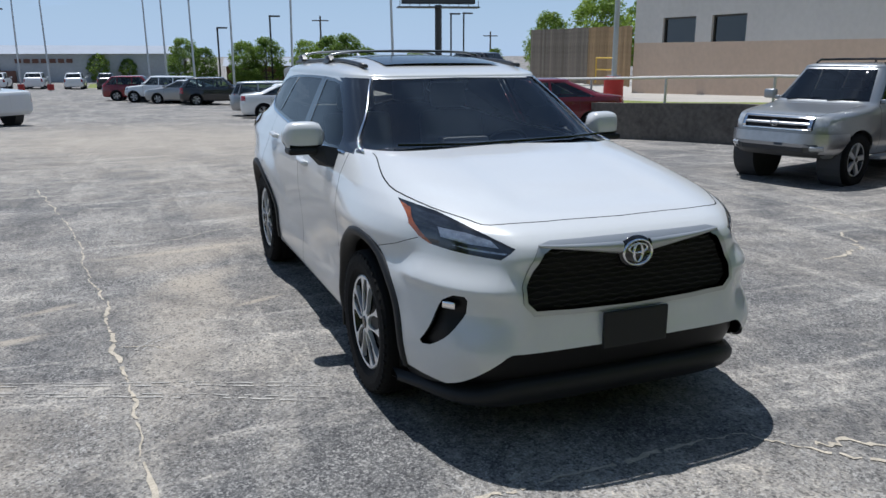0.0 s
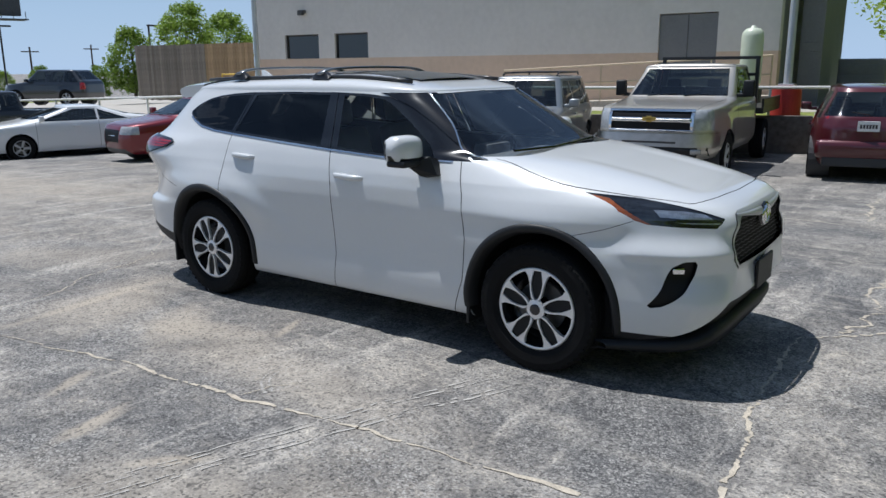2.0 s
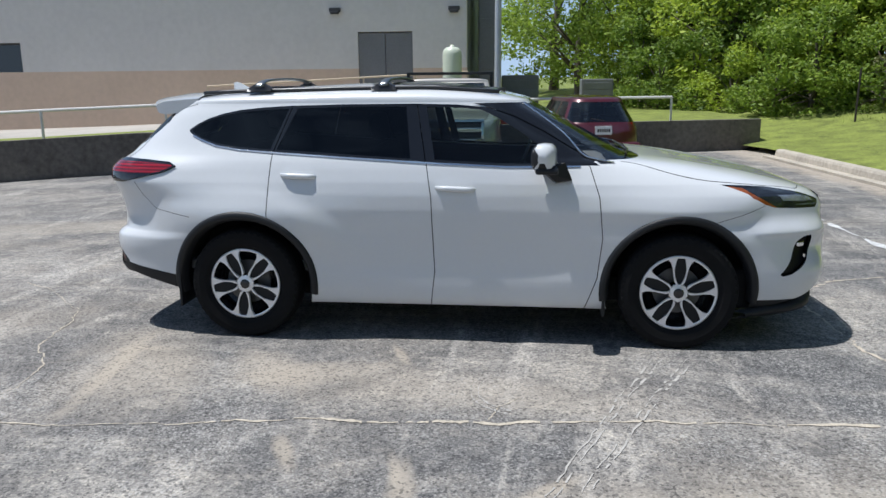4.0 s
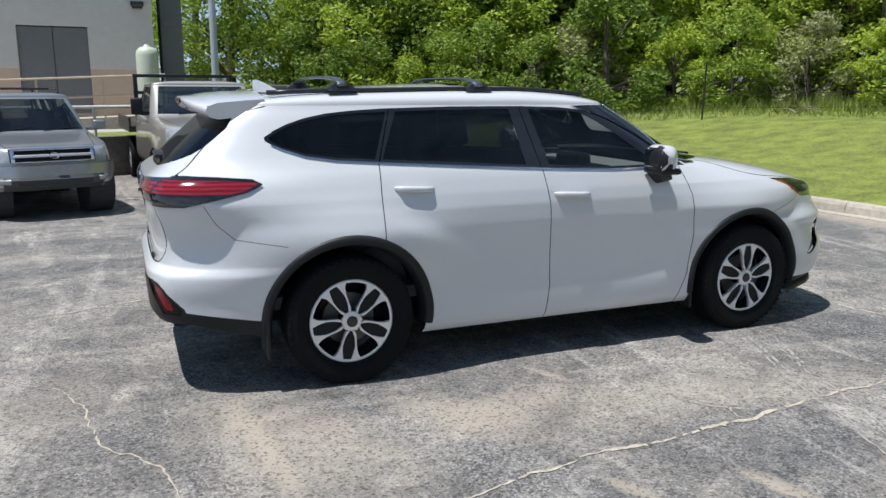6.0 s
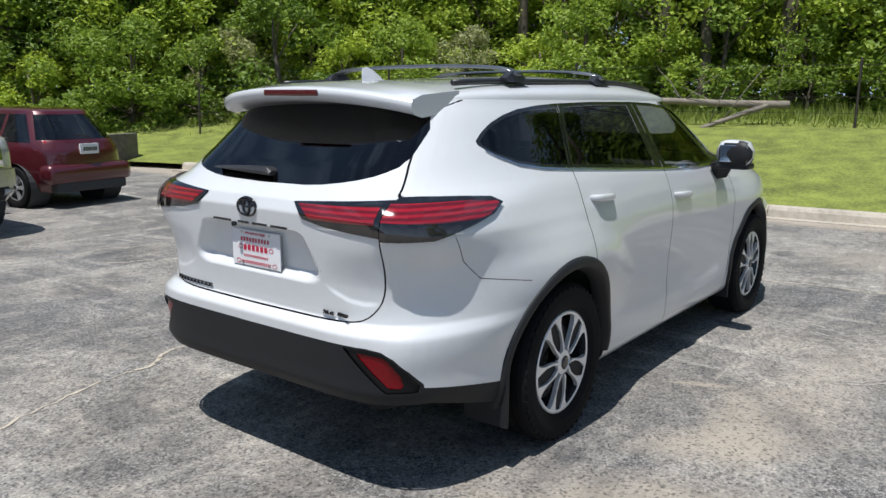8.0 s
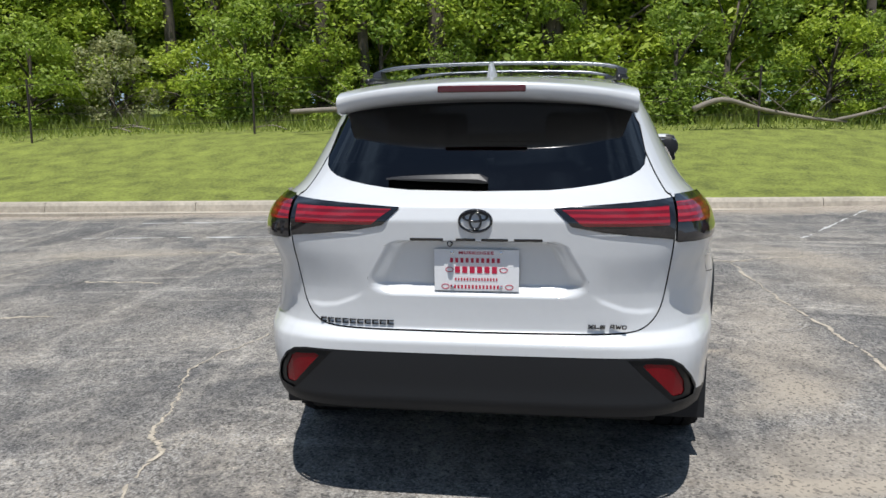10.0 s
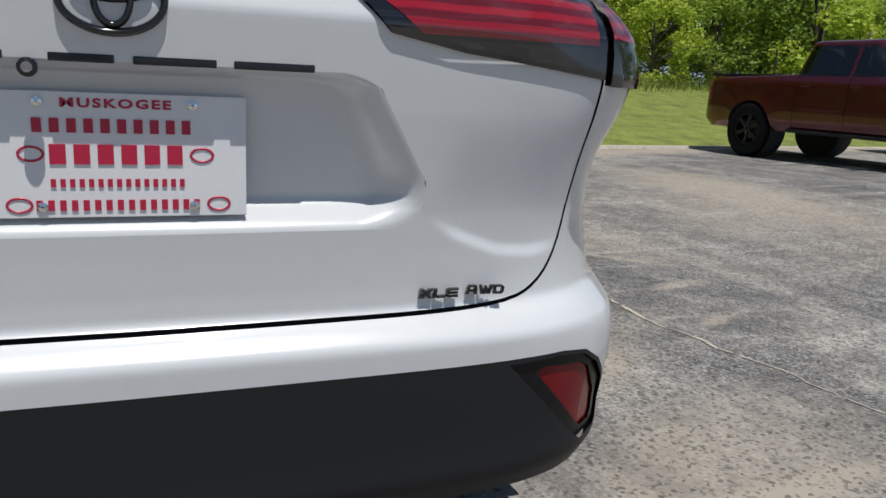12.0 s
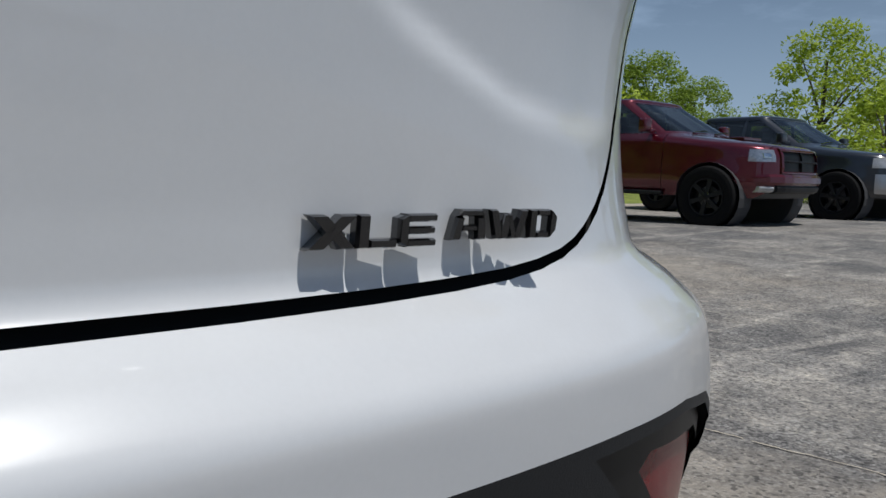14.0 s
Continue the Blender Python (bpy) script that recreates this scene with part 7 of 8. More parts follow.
WAGON = dict(HATCH, h=1.56, z0=0.30, xf=2.15, xr=-2.2, rw1=-1.85, rw0=-2.1, w=0.88, wb=2.62)
vehicle("wagon", facing(-31.0, 4.8, 0.15, 0.99), "silver compact wagon parked nose in", "car", SILVER_OLD, WAGON)
vehicle("sedan", facing(-28.6, 5.0, 0.15, 0.99), "white sedan parked nose in", "car", WHITE, SEDAN)
CROSS = dict(OFFROADER, h=1.66, z0=0.28, belt=1.05, hood=0.98, cowl=1.08, w=0.92, xf=2.2, xr=-2.3, rw1=-1.7, rw0=-2.15, slats=0, r=0.35)
CROSS.pop("bumper")
vehicle("crossover", facing(-44.6, 3.7, 0.10, 0.995), "black crossover parked at the wall", "car", BLACK, CROSS)
vehicle("sedan", facing(-46.8, 1.8, -0.4, -0.9), "silver sedan parked nose out", "car", SILVER_OLD, SEDAN)
vehicle("offroader", facing(-49.2, 0.5, -0.45, -0.9), "boxy white four-wheel-drive wagon", "car", WHITE, dict(OFFROADER, slats=1))
vehicle("crossover", facing(-53.0, -0.6, 0.2, 0.98), "red crossover parked in the row", "car", CHERRY, CROSS)
for k, (x, y, paint_, word) in enumerate(((-84.6, -12.8, WHITE, "white"), (-84.6, -9.5, WHITE, "white"), (-84.5, -5.9, WHITE, "white"), (-84.0, -2.9, BLACK, "black"), (-72.0, -12.6, WHITE, "white"))):
    vehicle("crossover", facing(x, y, -1.0, 0.05), word + " car in a far row", "car", paint_, CROSS)
wt_ = vehicle("pickup_truck", facing(-28.0, -7.4, -0.75, -0.66), "white pickup truck parked far off", "truck", WHITE, dict(PICKUP, wheel=truck_wheel))
vehicle("sedan", facing(-34.0, 15.5, -0.9, -0.4, 0.10), "dark car on the upper lot", "car", NAVY, CROSS)
for o in (*spare.children_recursive, spare):
    bpy.data.objects.remove(o)



# ---------- trees ----------
def leaf_material(name, colour, spread):
    m = bpy.data.materials.new(name)
    m.use_nodes = True
    t = m.node_tree
    b = t.nodes["Principled BSDF"]
    g = t.nodes.new("ShaderNodeNewGeometry")
    info = t.nodes.new("ShaderNodeObjectInfo")
    mx = t.nodes.new("ShaderNodeMath")
    mx.operation = "MULTIPLY_ADD"
    mx.inputs[1].default_value, mx.inputs[2].default_value = 0.6, 0.0
    t.links.new(g.outputs["Random Per Island"], mx.inputs[0])
    ad = t.nodes.new("ShaderNodeMath")
    ad.operation = "MULTIPLY_ADD"
    ad.inputs[1].default_value = 0.4
    t.links.new(info.outputs["Random"], ad.inputs[0])
    t.links.new(mx.outputs[0], ad.inputs[2])
    r = t.nodes.new("ShaderNodeValToRGB")
    r.color_ramp.elements[0].color = (colour[0] * (1 - spread), colour[1] * (1 - spread * 0.8), colour[2] * (1 - spread), 1)
    r.color_ramp.elements[1].color = (colour[0] * (1 + spread * 1.3), colour[1] * (1 + spread), colour[2] * (1 + spread * 0.5), 1)
    t.links.new(ad.outputs[0], r.inputs[0])
    t.links.new(r.outputs[0], b.inputs["Base Color"])
    b.inputs["Roughness"].default_value = 0.6
    tr = t.nodes.new("ShaderNodeBsdfTranslucent")
    t.links.new(r.outputs[0], tr.inputs["Color"])
    mix = t.nodes.new("ShaderNodeMixShader")
    mix.inputs[0].default_value = 0.42
    t.links.new(b.outputs[0], mix.inputs[1])
    t.links.new(tr.outputs[0], mix.inputs[2])
    t.links.new(mix.outputs[0], t.nodes["Material Output"].inputs["Surface"])
    return m


LEAF = leaf_material("green leaves", (0.215, 0.310, 0.050), 0.65)
LEAF_DEEP = leaf_material("deep green leaves", (0.165, 0.255, 0.043), 0.6)
LEAF_FRESH = leaf_material("fresh yellow-green leaves", (0.34, 0.44, 0.055), 0.45)
LEAF_PALE = leaf_material("pale flowering leaves", (0.36, 0.38, 0.20), 0.4)
BARK = material("grey brown bark", (0.11, 0.09, 0.07), 0.9, spread=0.4, grain=6, bump=0.8, bump_scale=30)
DEADWOOD = material("bleached dead wood", (0.22, 0.19, 0.155), 0.85, spread=0.25, grain=5, bump=0.6, bump_scale=40)
rng = np.random.RandomState(4)


def leaves_mesh(name, centres, radii, per, size):
    """Many small leaves in clumps."""
    n = len(centres) * per
    c = np.repeat(np.array(centres), per, 0)
    r = np.repeat(np.array(radii), per)
    d = rng.normal(size=(n, 3))
    d /= np.linalg.norm(d, axis=1, keepdims=True)
    p = c + d * (r * rng.uniform(0.35, 1.0, n) ** 0.6)[:, None] * np.array([1, 1, 0.75])
    u = rng.normal(size=(n, 3))
    u[:, 2] *= 0.6
    u /= np.linalg.norm(u, axis=1, keepdims=True)
    nn = d * 0.6 + rng.normal(size=(n, 3)) * 0.6 + np.array([0, 0, 0.5])
    v = np.cross(nn, u)
    v /= np.maximum(np.linalg.norm(v, axis=1, keepdims=True), 1e-6)
    s = (size * rng.uniform(0.6, 1.4, n))[:, None]
    verts = np.stack([p - u * s, p + v * s * 0.45 - u * s * 0.1, p + u * s, p - v * s * 0.45 - u * s * 0.1], 1).reshape(-1, 3)
    mesh = bpy.data.meshes.new(name)
    mesh.vertices.add(4 * n)
    mesh.vertices.foreach_set("co", verts.ravel())
    mesh.loops.add(4 * n)
    mesh.loops.foreach_set("vertex_index", np.arange(4 * n, dtype=np.int32))
    mesh.polygons.add(n)
    mesh.polygons.foreach_set("loop_start", np.arange(0, 4 * n, 4, dtype=np.int32))
    mesh.update(calc_edges=True)
    mesh.validate()
    return mesh


def tree_model(name, height, spread_, trunk_h, clumps, per, size, mat, label, lean=0.0, dense=1.0):
    """One tree at the origin: a trunk with limbs and a crown of leaf clumps."""
    t_ = empty(name, Matrix.Identity(4), label, "tree" if height > 3 else "shrub")
    centres, radii = [], []
    for k in range(clumps):
        a = rng.uniform(0, 2 * math.pi)
        f = rng.uniform(0, 1)
        z = trunk_h + (height - trunk_h) * f
        rad = spread_ * (math.sin(math.pi * min(1, 0.18 + 0.78 * f)) ** 0.7) * rng.uniform(0.35, 1.0) ** 0.5
        centres.append((rad * math.cos(a) + lean * z, rad * math.sin(a), z))
        radii.append(spread_ * rng.uniform(0.20, 0.38) * dense)
    bm = bmesh.new()
    r0 = 0.028 * height + 0.02
    pts = [(lean * z + 0.12 * math.sin(z * 1.3), 0.1 * math.cos(z * 1.1) - 0.1, z) for z in np.linspace(0, height * 0.82, 9)]
    tube(bm, pts, r0, 8, r0 * 0.2)
    for k in range(0, len(centres), max(1, len(centres) // 12)):
        c = Vector(centres[k])
        z = max(0.2 * height, c.z * 0.55)
        base = Vector((lean * z + 0.12 * math.sin(z * 1.3), 0.1 * math.cos(z * 1.1) - 0.1, z))
        tube(bm, [base, base.lerp(c, 0.5) + Vector((0, 0, 0.12)), c], r0 * 0.32, 5, r0 * 0.07)
    part("trunk", bm, BARK, t_, smooth=True)
    mesh_part("crown", leaves_mesh("crown", centres, radii, per, size), mat, t_)
    return t_


OAK = [tree_model("tree", 9.0, 3.3, 1.2, 70, 155, 0.118, LEAF, "tall leafy woodland tree"),
       tree_model("tree", 11.0, 3.6, 2.0, 80, 140, 0.128, LEAF, "tall leafy woodland tree", 0.05),
       tree_model("tree", 7.5, 2.8, 0.8, 60, 155, 0.108, LEAF_FRESH, "bright green young tree", -0.04)]
FULL = [tree_model("tree", 9.0, 3.3, 1.0, 95, 95, 0.20, LEAF_DEEP, "full dark green tree"),
        tree_model("tree", 10.5, 3.9, 1.6, 100, 90, 0.21, LEAF_DEEP, "full dark green tree", 0.03)]
SHRUB = [tree_model("shrub", 2.6, 1.5, 0.1, 34, 150, 0.066, LEAF_FRESH, "bright green shrub at the wood's edge"),
         tree_model("shrub", 3.4, 1.7, 0.2, 40, 150, 0.072, LEAF, "leafy shrub at the wood's edge"),
         tree_model("shrub", 2.4, 1.3, 0.1, 30, 150, 0.058, LEAF_PALE, "pale flowering shrub at the wood's edge")]


def plant(model, x, y, z, k=1.0, turn=None):
    a = rng.uniform(0, 6.28) if turn is None else turn
    return copy_thing(model, Matrix.Translation((x, y, z)) @ Matrix.Rotation(a, 4, "Z") @ Matrix.Diagonal((k * rng.uniform(0.9, 1.1), k * rng.uniform(0.9, 1.1), k, 1)))


def lawn_z(x, y):
    return bank(max(0.0, x - KERB_X(min(y, 15)))) - 0.08


# the wood's edge runs along the lawn, then bends round behind the building
edge_line = [(22, -34), (20.5, -24), (19.0, -14), (17.5, -8), (17.0, -2), (17.0, 4), (16.5, 9), (15.0, 13), (12.0, 16.5), (8.5, 19.5), (5.0, 23.0), (2.5, 28.0)]
def along(f):
    k = f * (len(edge_line) - 1)
    i = min(int(k), len(edge_line) - 2)
    (x0, y0), (x1, y1) = edge_line[i], edge_line[i + 1]
    return x0 + (x1 - x0) * (k - i), y0 + (y1 - y0) * (k - i)
for row, (depth, count) in enumerate(((0.6, 34), (3.2, 26), (6.5, 24), (11.0, 20))):
    for k in range(count):
        x, y = along((k + rng.uniform(0.2, 0.8)) / count)
        nxt = along(min(1, (k + 1) / count))
        ox, oy = (1, 0.25) if y < 10 else (0.75, 0.65)
        d = depth + rng.uniform(-0.7, 0.7)
        if row == 0:
            plant(SHRUB[int(rng.choice([0, 1, 1, 2] if 9 < y < 20 else [0, 1, 1]))], x + ox * d, y + oy * d, lawn_z(x, y), rng.uniform(0.7, 1.25))
        else:
            plant(OAK[int(rng.choice([0, 2, 2, 2] if row == 1 else [0, 1, 1]))], x + ox * d, y + oy * d, lawn_z(x, y), rng.uniform(0.8, 1.15) * (0.85 if row == 1 else 1.1))
for k, o in enumerate(OAK + SHRUB + FULL):
    o.location = Vector((60 + 6 * k, 40, 1.6))
# further groups: behind the red pickup, and far beyond the lot
for x, y, k in ((18, -22, 0.7), (21, -27, 0.8), (9.5, -33, 0.85), (6.0, -38, 0.8), (11.8, -30, 0.95), (15.3, -24.2, 0.62), (13.4, -24.5, 0.5)):
    plant(OAK[0 if k < 0.8 else 2], x, y, 0.0, k * 0.9)
for x, y, k in ((15.0, -20.5, 1.5), (17.5, -21.5, 1.6), (12.5, -22.0, 0.9), (10.0, -23.5, 1.0), (7.6, -25.5, 1.3), (14.0, -24.5, 0.9)):
    plant(SHRUB[1 if k > 1.5 else 0], x, y, 0.0, k)
for x, y, k in ((3.0, -31.0, 1.15), (-0.5, -36.0, 1.1), (2.6, 33.0, 0.9), (4.6, 30.0, 0.85), (1.2, 38.0, 0.95)):
    plant(OAK[1], x, y, 0.0, k)
for px_deg, dist, k, which in ((175.6, 95, 0.75, 1), (174.3, 92, 0.7, 0), (171.6, 88, 0.8, 0), (170.2, 90, 0.75, 1), (167.3, 85, 0.7, 1), (165.8, 90, 0.9, 0), (164.6, 88, 0.8, 1), (163.2, 92, 0.7, 0), (181.0, 110, 0.6, 2), (182.5, 112, 0.55, 2), (179.2, 110, 0.5, 2), (159.6, 70, 0.62, 0), (154.0, 110, 0.6, 1), (156.0, 112, 0.6, 0), (150.5, 110, 0.6, 1)):
    a = radians(px_deg)
    plant(FULL[which % 2], 5 + dist * math.cos(a), -2 + dist * math.sin(a), -2.0, k * 0.66)
plant(FULL[0], -41.5, 24.8, 0.0, 0.46)
plant(FULL[1], -39.0, 27.0, 0.3, 0.5)
plant(FULL[0], -46.0, 36.0, 0.3, 0.6)



# ---------- lot details ----------
SAND = material("pale sand in the cracks", (0.46, 0.405, 0.325), 0.95, spread=0.35, grain=14, bump=0.3, bump_scale=200)
LINE_WHITE = material("worn white line paint", (0.52, 0.52, 0.51), 0.85, spread=0.3, grain=9)


def crack(pts, width, mat=SAND, wob=0.03, gaps=0.05, name="crack", label="pale sand-filled crack in the asphalt"):
    """A ragged strip along a line on the asphalt."""
    bm = bmesh.new()
    last = None
    line = smooth_line(pts, 22)
    d = Vector((1, 0))
    for i, (x, y) in enumerate(line):
        if i + 1 < len(line):
            d = Vector((line[i + 1][0] - x, line[i + 1][1] - y))
            d = d.normalized() if d.length > 1e-6 else Vector((1, 0))
        nx_, ny_ = -d.y, d.x
        o = 0.35 * random.uniform(-wob, wob) + 2.2 * wob * noise.noise((x * 3.1, y * 3.1, 2.0)) + 1.3 * wob * noise.noise((x * 11.0, y * 11.0, 2.0))
        wd = 0.68 * width * random.uniform(0.45, 1.3) * (0.35 + 2.2 * abs(noise.noise((x * 1.7, y * 1.7, 5.0))))
        cx, cy = x + nx_ * o, y + ny_ * o
        row = [bm.verts.new((cx + nx_ * q * wd / 2, cy + ny_ * q * wd / 2, fall(cx, cy) + 0.004)) for q in (-1, 1)]
        if last and random.random() > gaps:
            bm.faces.new((last[0], row[0], row[1], last[1]))
        last = row
    for f in bm.faces:
        if f.normal.z < 0:
            f.normal_flip()
    bmesh.ops.recalc_face_normals(bm, faces=bm.faces[:])
    return tagged(part(name, bm, mat), label, "crack", kind="structure")


crack([(-6.4, -3.1), (-4.62, -2.77), (-2.74, -2.46), (-1.77, -2.38), (-1.25, -2.31), (-0.73, -2.20), (-0.2, -2.19), (0.25, -2.16), (0.9, -2.08), (1.55, -2.04), (2.62, -2.0)], 0.026, wob=0.016)
crack([(0.30, -2.12), (0.36, -1.95), (0.46, -1.82)], 0.007, wob=0.012)
crack([(2.75, -2.2), (2.69, -1.40), (2.65, -1.06), (2.60, -0.66), (2.57, -0.1), (2.56, 0.4), (2.79, 0.72), (3.4, 1.1), (4.4, 1.3)], 0.04, wob=0.02)
crack([(2.62, -2.0), (2.75, -2.2), (3.1, -2.9), (3.3, -3.6)], 0.05, wob=0.04)
crack([(-3.9, 0.3), (-3.48, 0.05), (-3.12, -0.32), (-2.91, -0.52), (-2.73, -1.22), (-2.47, -1.68), (-2.46, -2.3)], 0.016, wob=0.02)
crack([(-3.2, 1.2), (-2.33, 1.43), (-2.05, 1.47), (-1.86, 1.62), (-1.57, 1.70), (-1.20, 1.81), (-0.74, 1.86), (-0.16, 1.66)], 0.030, wob=0.025)
crack([(2.15, 7.55), (2.33, 5.73), (2.74, 4.86), (2.97, 3.64), (2.80, 2.07), (2.87, 1.21), (2.84, 0.75)], 0.05, wob=0.06)
crack([(-2.82, 5.39), (-1.66, 5.53), (-0.63, 5.45), (1.2, 5.2), (2.6, 5.0)], 0.03, wob=0.04)
crack([(-0.60, 4.78), (0.09, 4.20), (0.3, 3.6)], 0.05, wob=0.05)
crack([(1.45, 3.3), (1.40, 3.75), (1.55, 4.1)], 0.04, wob=0.05)
crack([(4.1, 2.4), (4.1, 5.8)], 0.10, LINE_WHITE, 0.012, 0.12, "painted_line", "worn white parking line")
crack([(5.45, 3.0), (5.45, 5.7)], 0.10, LINE_WHITE, 0.012, 0.25, "painted_line", "worn white parking line")
crack([(4.4, -3.2), (5.9, -4.1), (7.2, -4.9)], 0.08, LINE_WHITE, 0.015, 0.25, "painted_line", "worn white parking line")

SCUFF = material("pale tyre scuff", (0.40, 0.38, 0.35), 0.9, spread=0.3, grain=20)
for off in (0.0, 0.05, 0.19, 0.24):
    crack([(1.27 + off, -1.12), (1.0 + off * 0.85, -1.75), (0.60 + off * 0.7, -2.80), (0.35 + off * 0.6, -3.5)], 0.016, SCUFF, 0.008, 0.35, "tyre_scuff", "faint pale tyre scuff on the asphalt")
for r_ in (0.30, 0.34):
    crack([(0.52 + r_ * math.cos(radians(a)), -1.72 + r_ * math.sin(radians(a))) for a in range(95, 265, 17)], 0.014, SCUFF, 0.006, 0.3, "tyre_scuff", "faint pale curved scuff on the asphalt")

# railing on the wall
PIPE = material("white painted pipe", (0.66, 0.64, 0.60), 0.5, spread=0.12, grain=6)
PIPE_TAN = material("tan painted pipe", (0.52, 0.42, 0.30), 0.5, spread=0.1, grain=6)
YELLOW = material("yellow painted pipe", (0.62, 0.40, 0.06), 0.5)
RED_PAINT = material("faded red paint", (0.40, 0.025, 0.02), 0.55, spread=0.2, grain=4)
GALV = material("grey galvanised pole", (0.50, 0.52, 0.54), 0.45, 0.3, spread=0.1, grain=3)
DARK_POLE = material("dark bronze pole", (0.03, 0.03, 0.03), 0.5)
WOODPOLE = material("weathered pole wood", (0.10, 0.075, 0.055), 0.9, spread=0.2, grain=3)
rail = empty("railing", pose(0, 0, 0), "white pipe railing on the retaining wall", "railing")
rail_y = lambda x: WALL_Y(x) + 0.55
xs_ = [-28.3 + 2.3 * k for k in range(15)]
for x in xs_:
    bm = bmesh.new()
    tube(bm, [(x, rail_y(x), TOP_Z(x) - 0.1), (x, rail_y(x), TOP_Z(x) + 0.57)], 0.03, 8)
    part("post", bm, PIPE, rail)
bm = bmesh.new()
tube(bm, [(x, rail_y(x), TOP_Z(x) + 0.57) for x in xs_], 0.033, 8)
part("rail", bm, PIPE, rail)

# lamp poles in red painted bases
for x, y in ((-0.45, 13.6), (-15.9, 12.4)):
    lp = empty("lamp_pole", pose(x, y, TOP_Z(x) - 0.06), "grey lamp pole in a red painted concrete base", "lamp pole", "lamp poles")
    bm = bmesh.new()
    lathe(bm, [(0.30, 0), (0.31, 0.03), (0.30, 0.62), (0.28, 0.65), (0.001, 0.66)], 28, "z")
    part("base", bm, RED_PAINT, lp, "red painted round base")
    bm = bmesh.new()
    box(bm, -0.16, 0.16, -0.16, 0.16, 0.65, 0.70, 0.01)
    tube(bm, [(0, 0, 0.66), (0, 0, 9.5)], 0.085, 10, 0.06)
    part("pole", bm, GALV, lp)

# tall tank, ramp and handrail by the building
tank = empty("tank", pose(-1.8, 15.75, 0.6), "tall pale green upright tank on a dark stand", "tank")
bm = bmesh.new()
lathe(bm, [(0.20, 0.62), (0.25, 0.64), (0.26, 0.70), (0.26, 1.78), (0.24, 1.88), (0.17, 1.96), (0.06, 1.99), (0.06, 2.03), (0.001, 2.04)], 32, "z")
part("shell", bm, material("pale green tank paint", (0.56, 0.60, 0.48), 0.4, spread=0.06), tank, smooth=True)
bm = bmesh.new()
lathe(bm, [(0.30, 0), (0.30, 0.5), (0.22, 0.62)], 20, "z")
part("stand", bm, DARK_POLE, tank)
ramp = empty("ramp", pose(0, 0, 0), "concrete access ramp along the building", "ramp")
bm = bmesh.new()
plate(bm, [(-9.0, 15.35, 0.5), (-1.3, 16.2, 0.5), (-1.3, 17.1, 0.5), (-9.0, 16.9, 0.5)], 0.12, (0, 0, 1))
for v in bm.verts:
    if v.co.z > 0.55 and v.co.x > -5:
        v.co.z = 0.95
part("slab", bm, CONCRETE, ramp)
a_, b_ = Vector((-8.6, 15.3, 0.62)), Vector((-1.4, 16.15, 0.95))
for k in range(6):
    p = a_.lerp(b_, k / 5)
    bm = bmesh.new()
    tube(bm, [p, p + Vector((0, 0, 0.98))], 0.022, 8)
    part("post", bm, PIPE_TAN, ramp)
for hgt in (0.98, 0.52):
    bm = bmesh.new()
    tube(bm, [a_ + Vector((0, 0, hgt)), b_ + Vector((0, 0, hgt))], 0.025, 8)
    part("handrail", bm, PIPE_TAN, ramp, "tan pipe handrail")
for x in (-17.9, -5.35, -1.9):
    bm = bmesh.new()
    box(bm, x - 0.16, x + 0.16, BW(x) - 0.14, BW(x), 3.66, 3.78, 0.02)
    box(bm, x - 0.12, x + 0.12, BW(x) - 0.18, BW(x) - 0.04, 3.60, 3.68, 0.02)
    tagged(part("wall_lamp", bm, DARK_POLE), "small dark wall lamp on the building", "lamp")
for x0, x1, y0, z1 in ((-1.30, -0.72, 18.6, 4.6), (-0.70, 0.55, 21.0, 1.85), (2.05, 3.15, 22.5, 1.70)):
    bm = bmesh.new()
    box(bm, x0, x1, y0, y0 + 1.4, 0.55, z1, 0.04)
    for q in range(3):
        box(bm, x0 + 0.06, x1 - 0.06, y0 - 0.02, y0 + 0.02, 0.8 + q * (z1 - 0.9) / 3, 0.8 + q * (z1 - 0.9) / 3 + 0.25, 0.01)
    tagged(part("equipment_cabinet", bm, STEEL_GREY), "grey steel equipment cabinet behind the building", "cabinet")

# wooden fence, board by board
FENCE_GREY = material("weathered grey fence boards", (0.22, 0.185, 0.15), 0.9, spread=0.3, grain=5, vary=0.25)
# this brighter tan holds browner wood and the light on that stretch
FENCE_TAN_LIT = material("tan fence boards", (0.40, 0.27, 0.15), 0.9, spread=0.25, grain=5, vary=0.2)
fence = empty("wooden_fence", pose(0, 0, 0), "tall wooden board fence, grey with a sunlit tan stretch", "fence")
meshes = []
for mat_ in (FENCE_GREY, FENCE_TAN_LIT):
    bm = bmesh.new()
    box(bm, -0.072, 0.072, -0.012, 0.012, 0, 2.25, 0.004)
    me = bpy.data.meshes.new("board")
    bm.to_mesh(me)
    bm.free()
    me.materials.append(mat_)
    meshes.append(me)
for (xa, ya), (xb, yb), me in (((-27.2, 15.6), (-23.0, 15.95), meshes[0]), ((-23.0, 15.95), (-20.45, 16.25), meshes[1])):
    n = int(math.hypot(xb - xa, yb - ya) / 0.15)
    for k in range(n):
        ob = new("board", me)
        ob.parent = fence
        f = (k + 0.5) / n
        ob.matrix_local = pose(xa + (xb - xa) * f, ya + (yb - ya) * f + random.uniform(-0.008, 0.008), 0.45 + random.uniform(-0.02, 0.02), 0, 0, math.degrees(math.atan2(yb - ya, xb - xa)))
bm = bmesh.new()
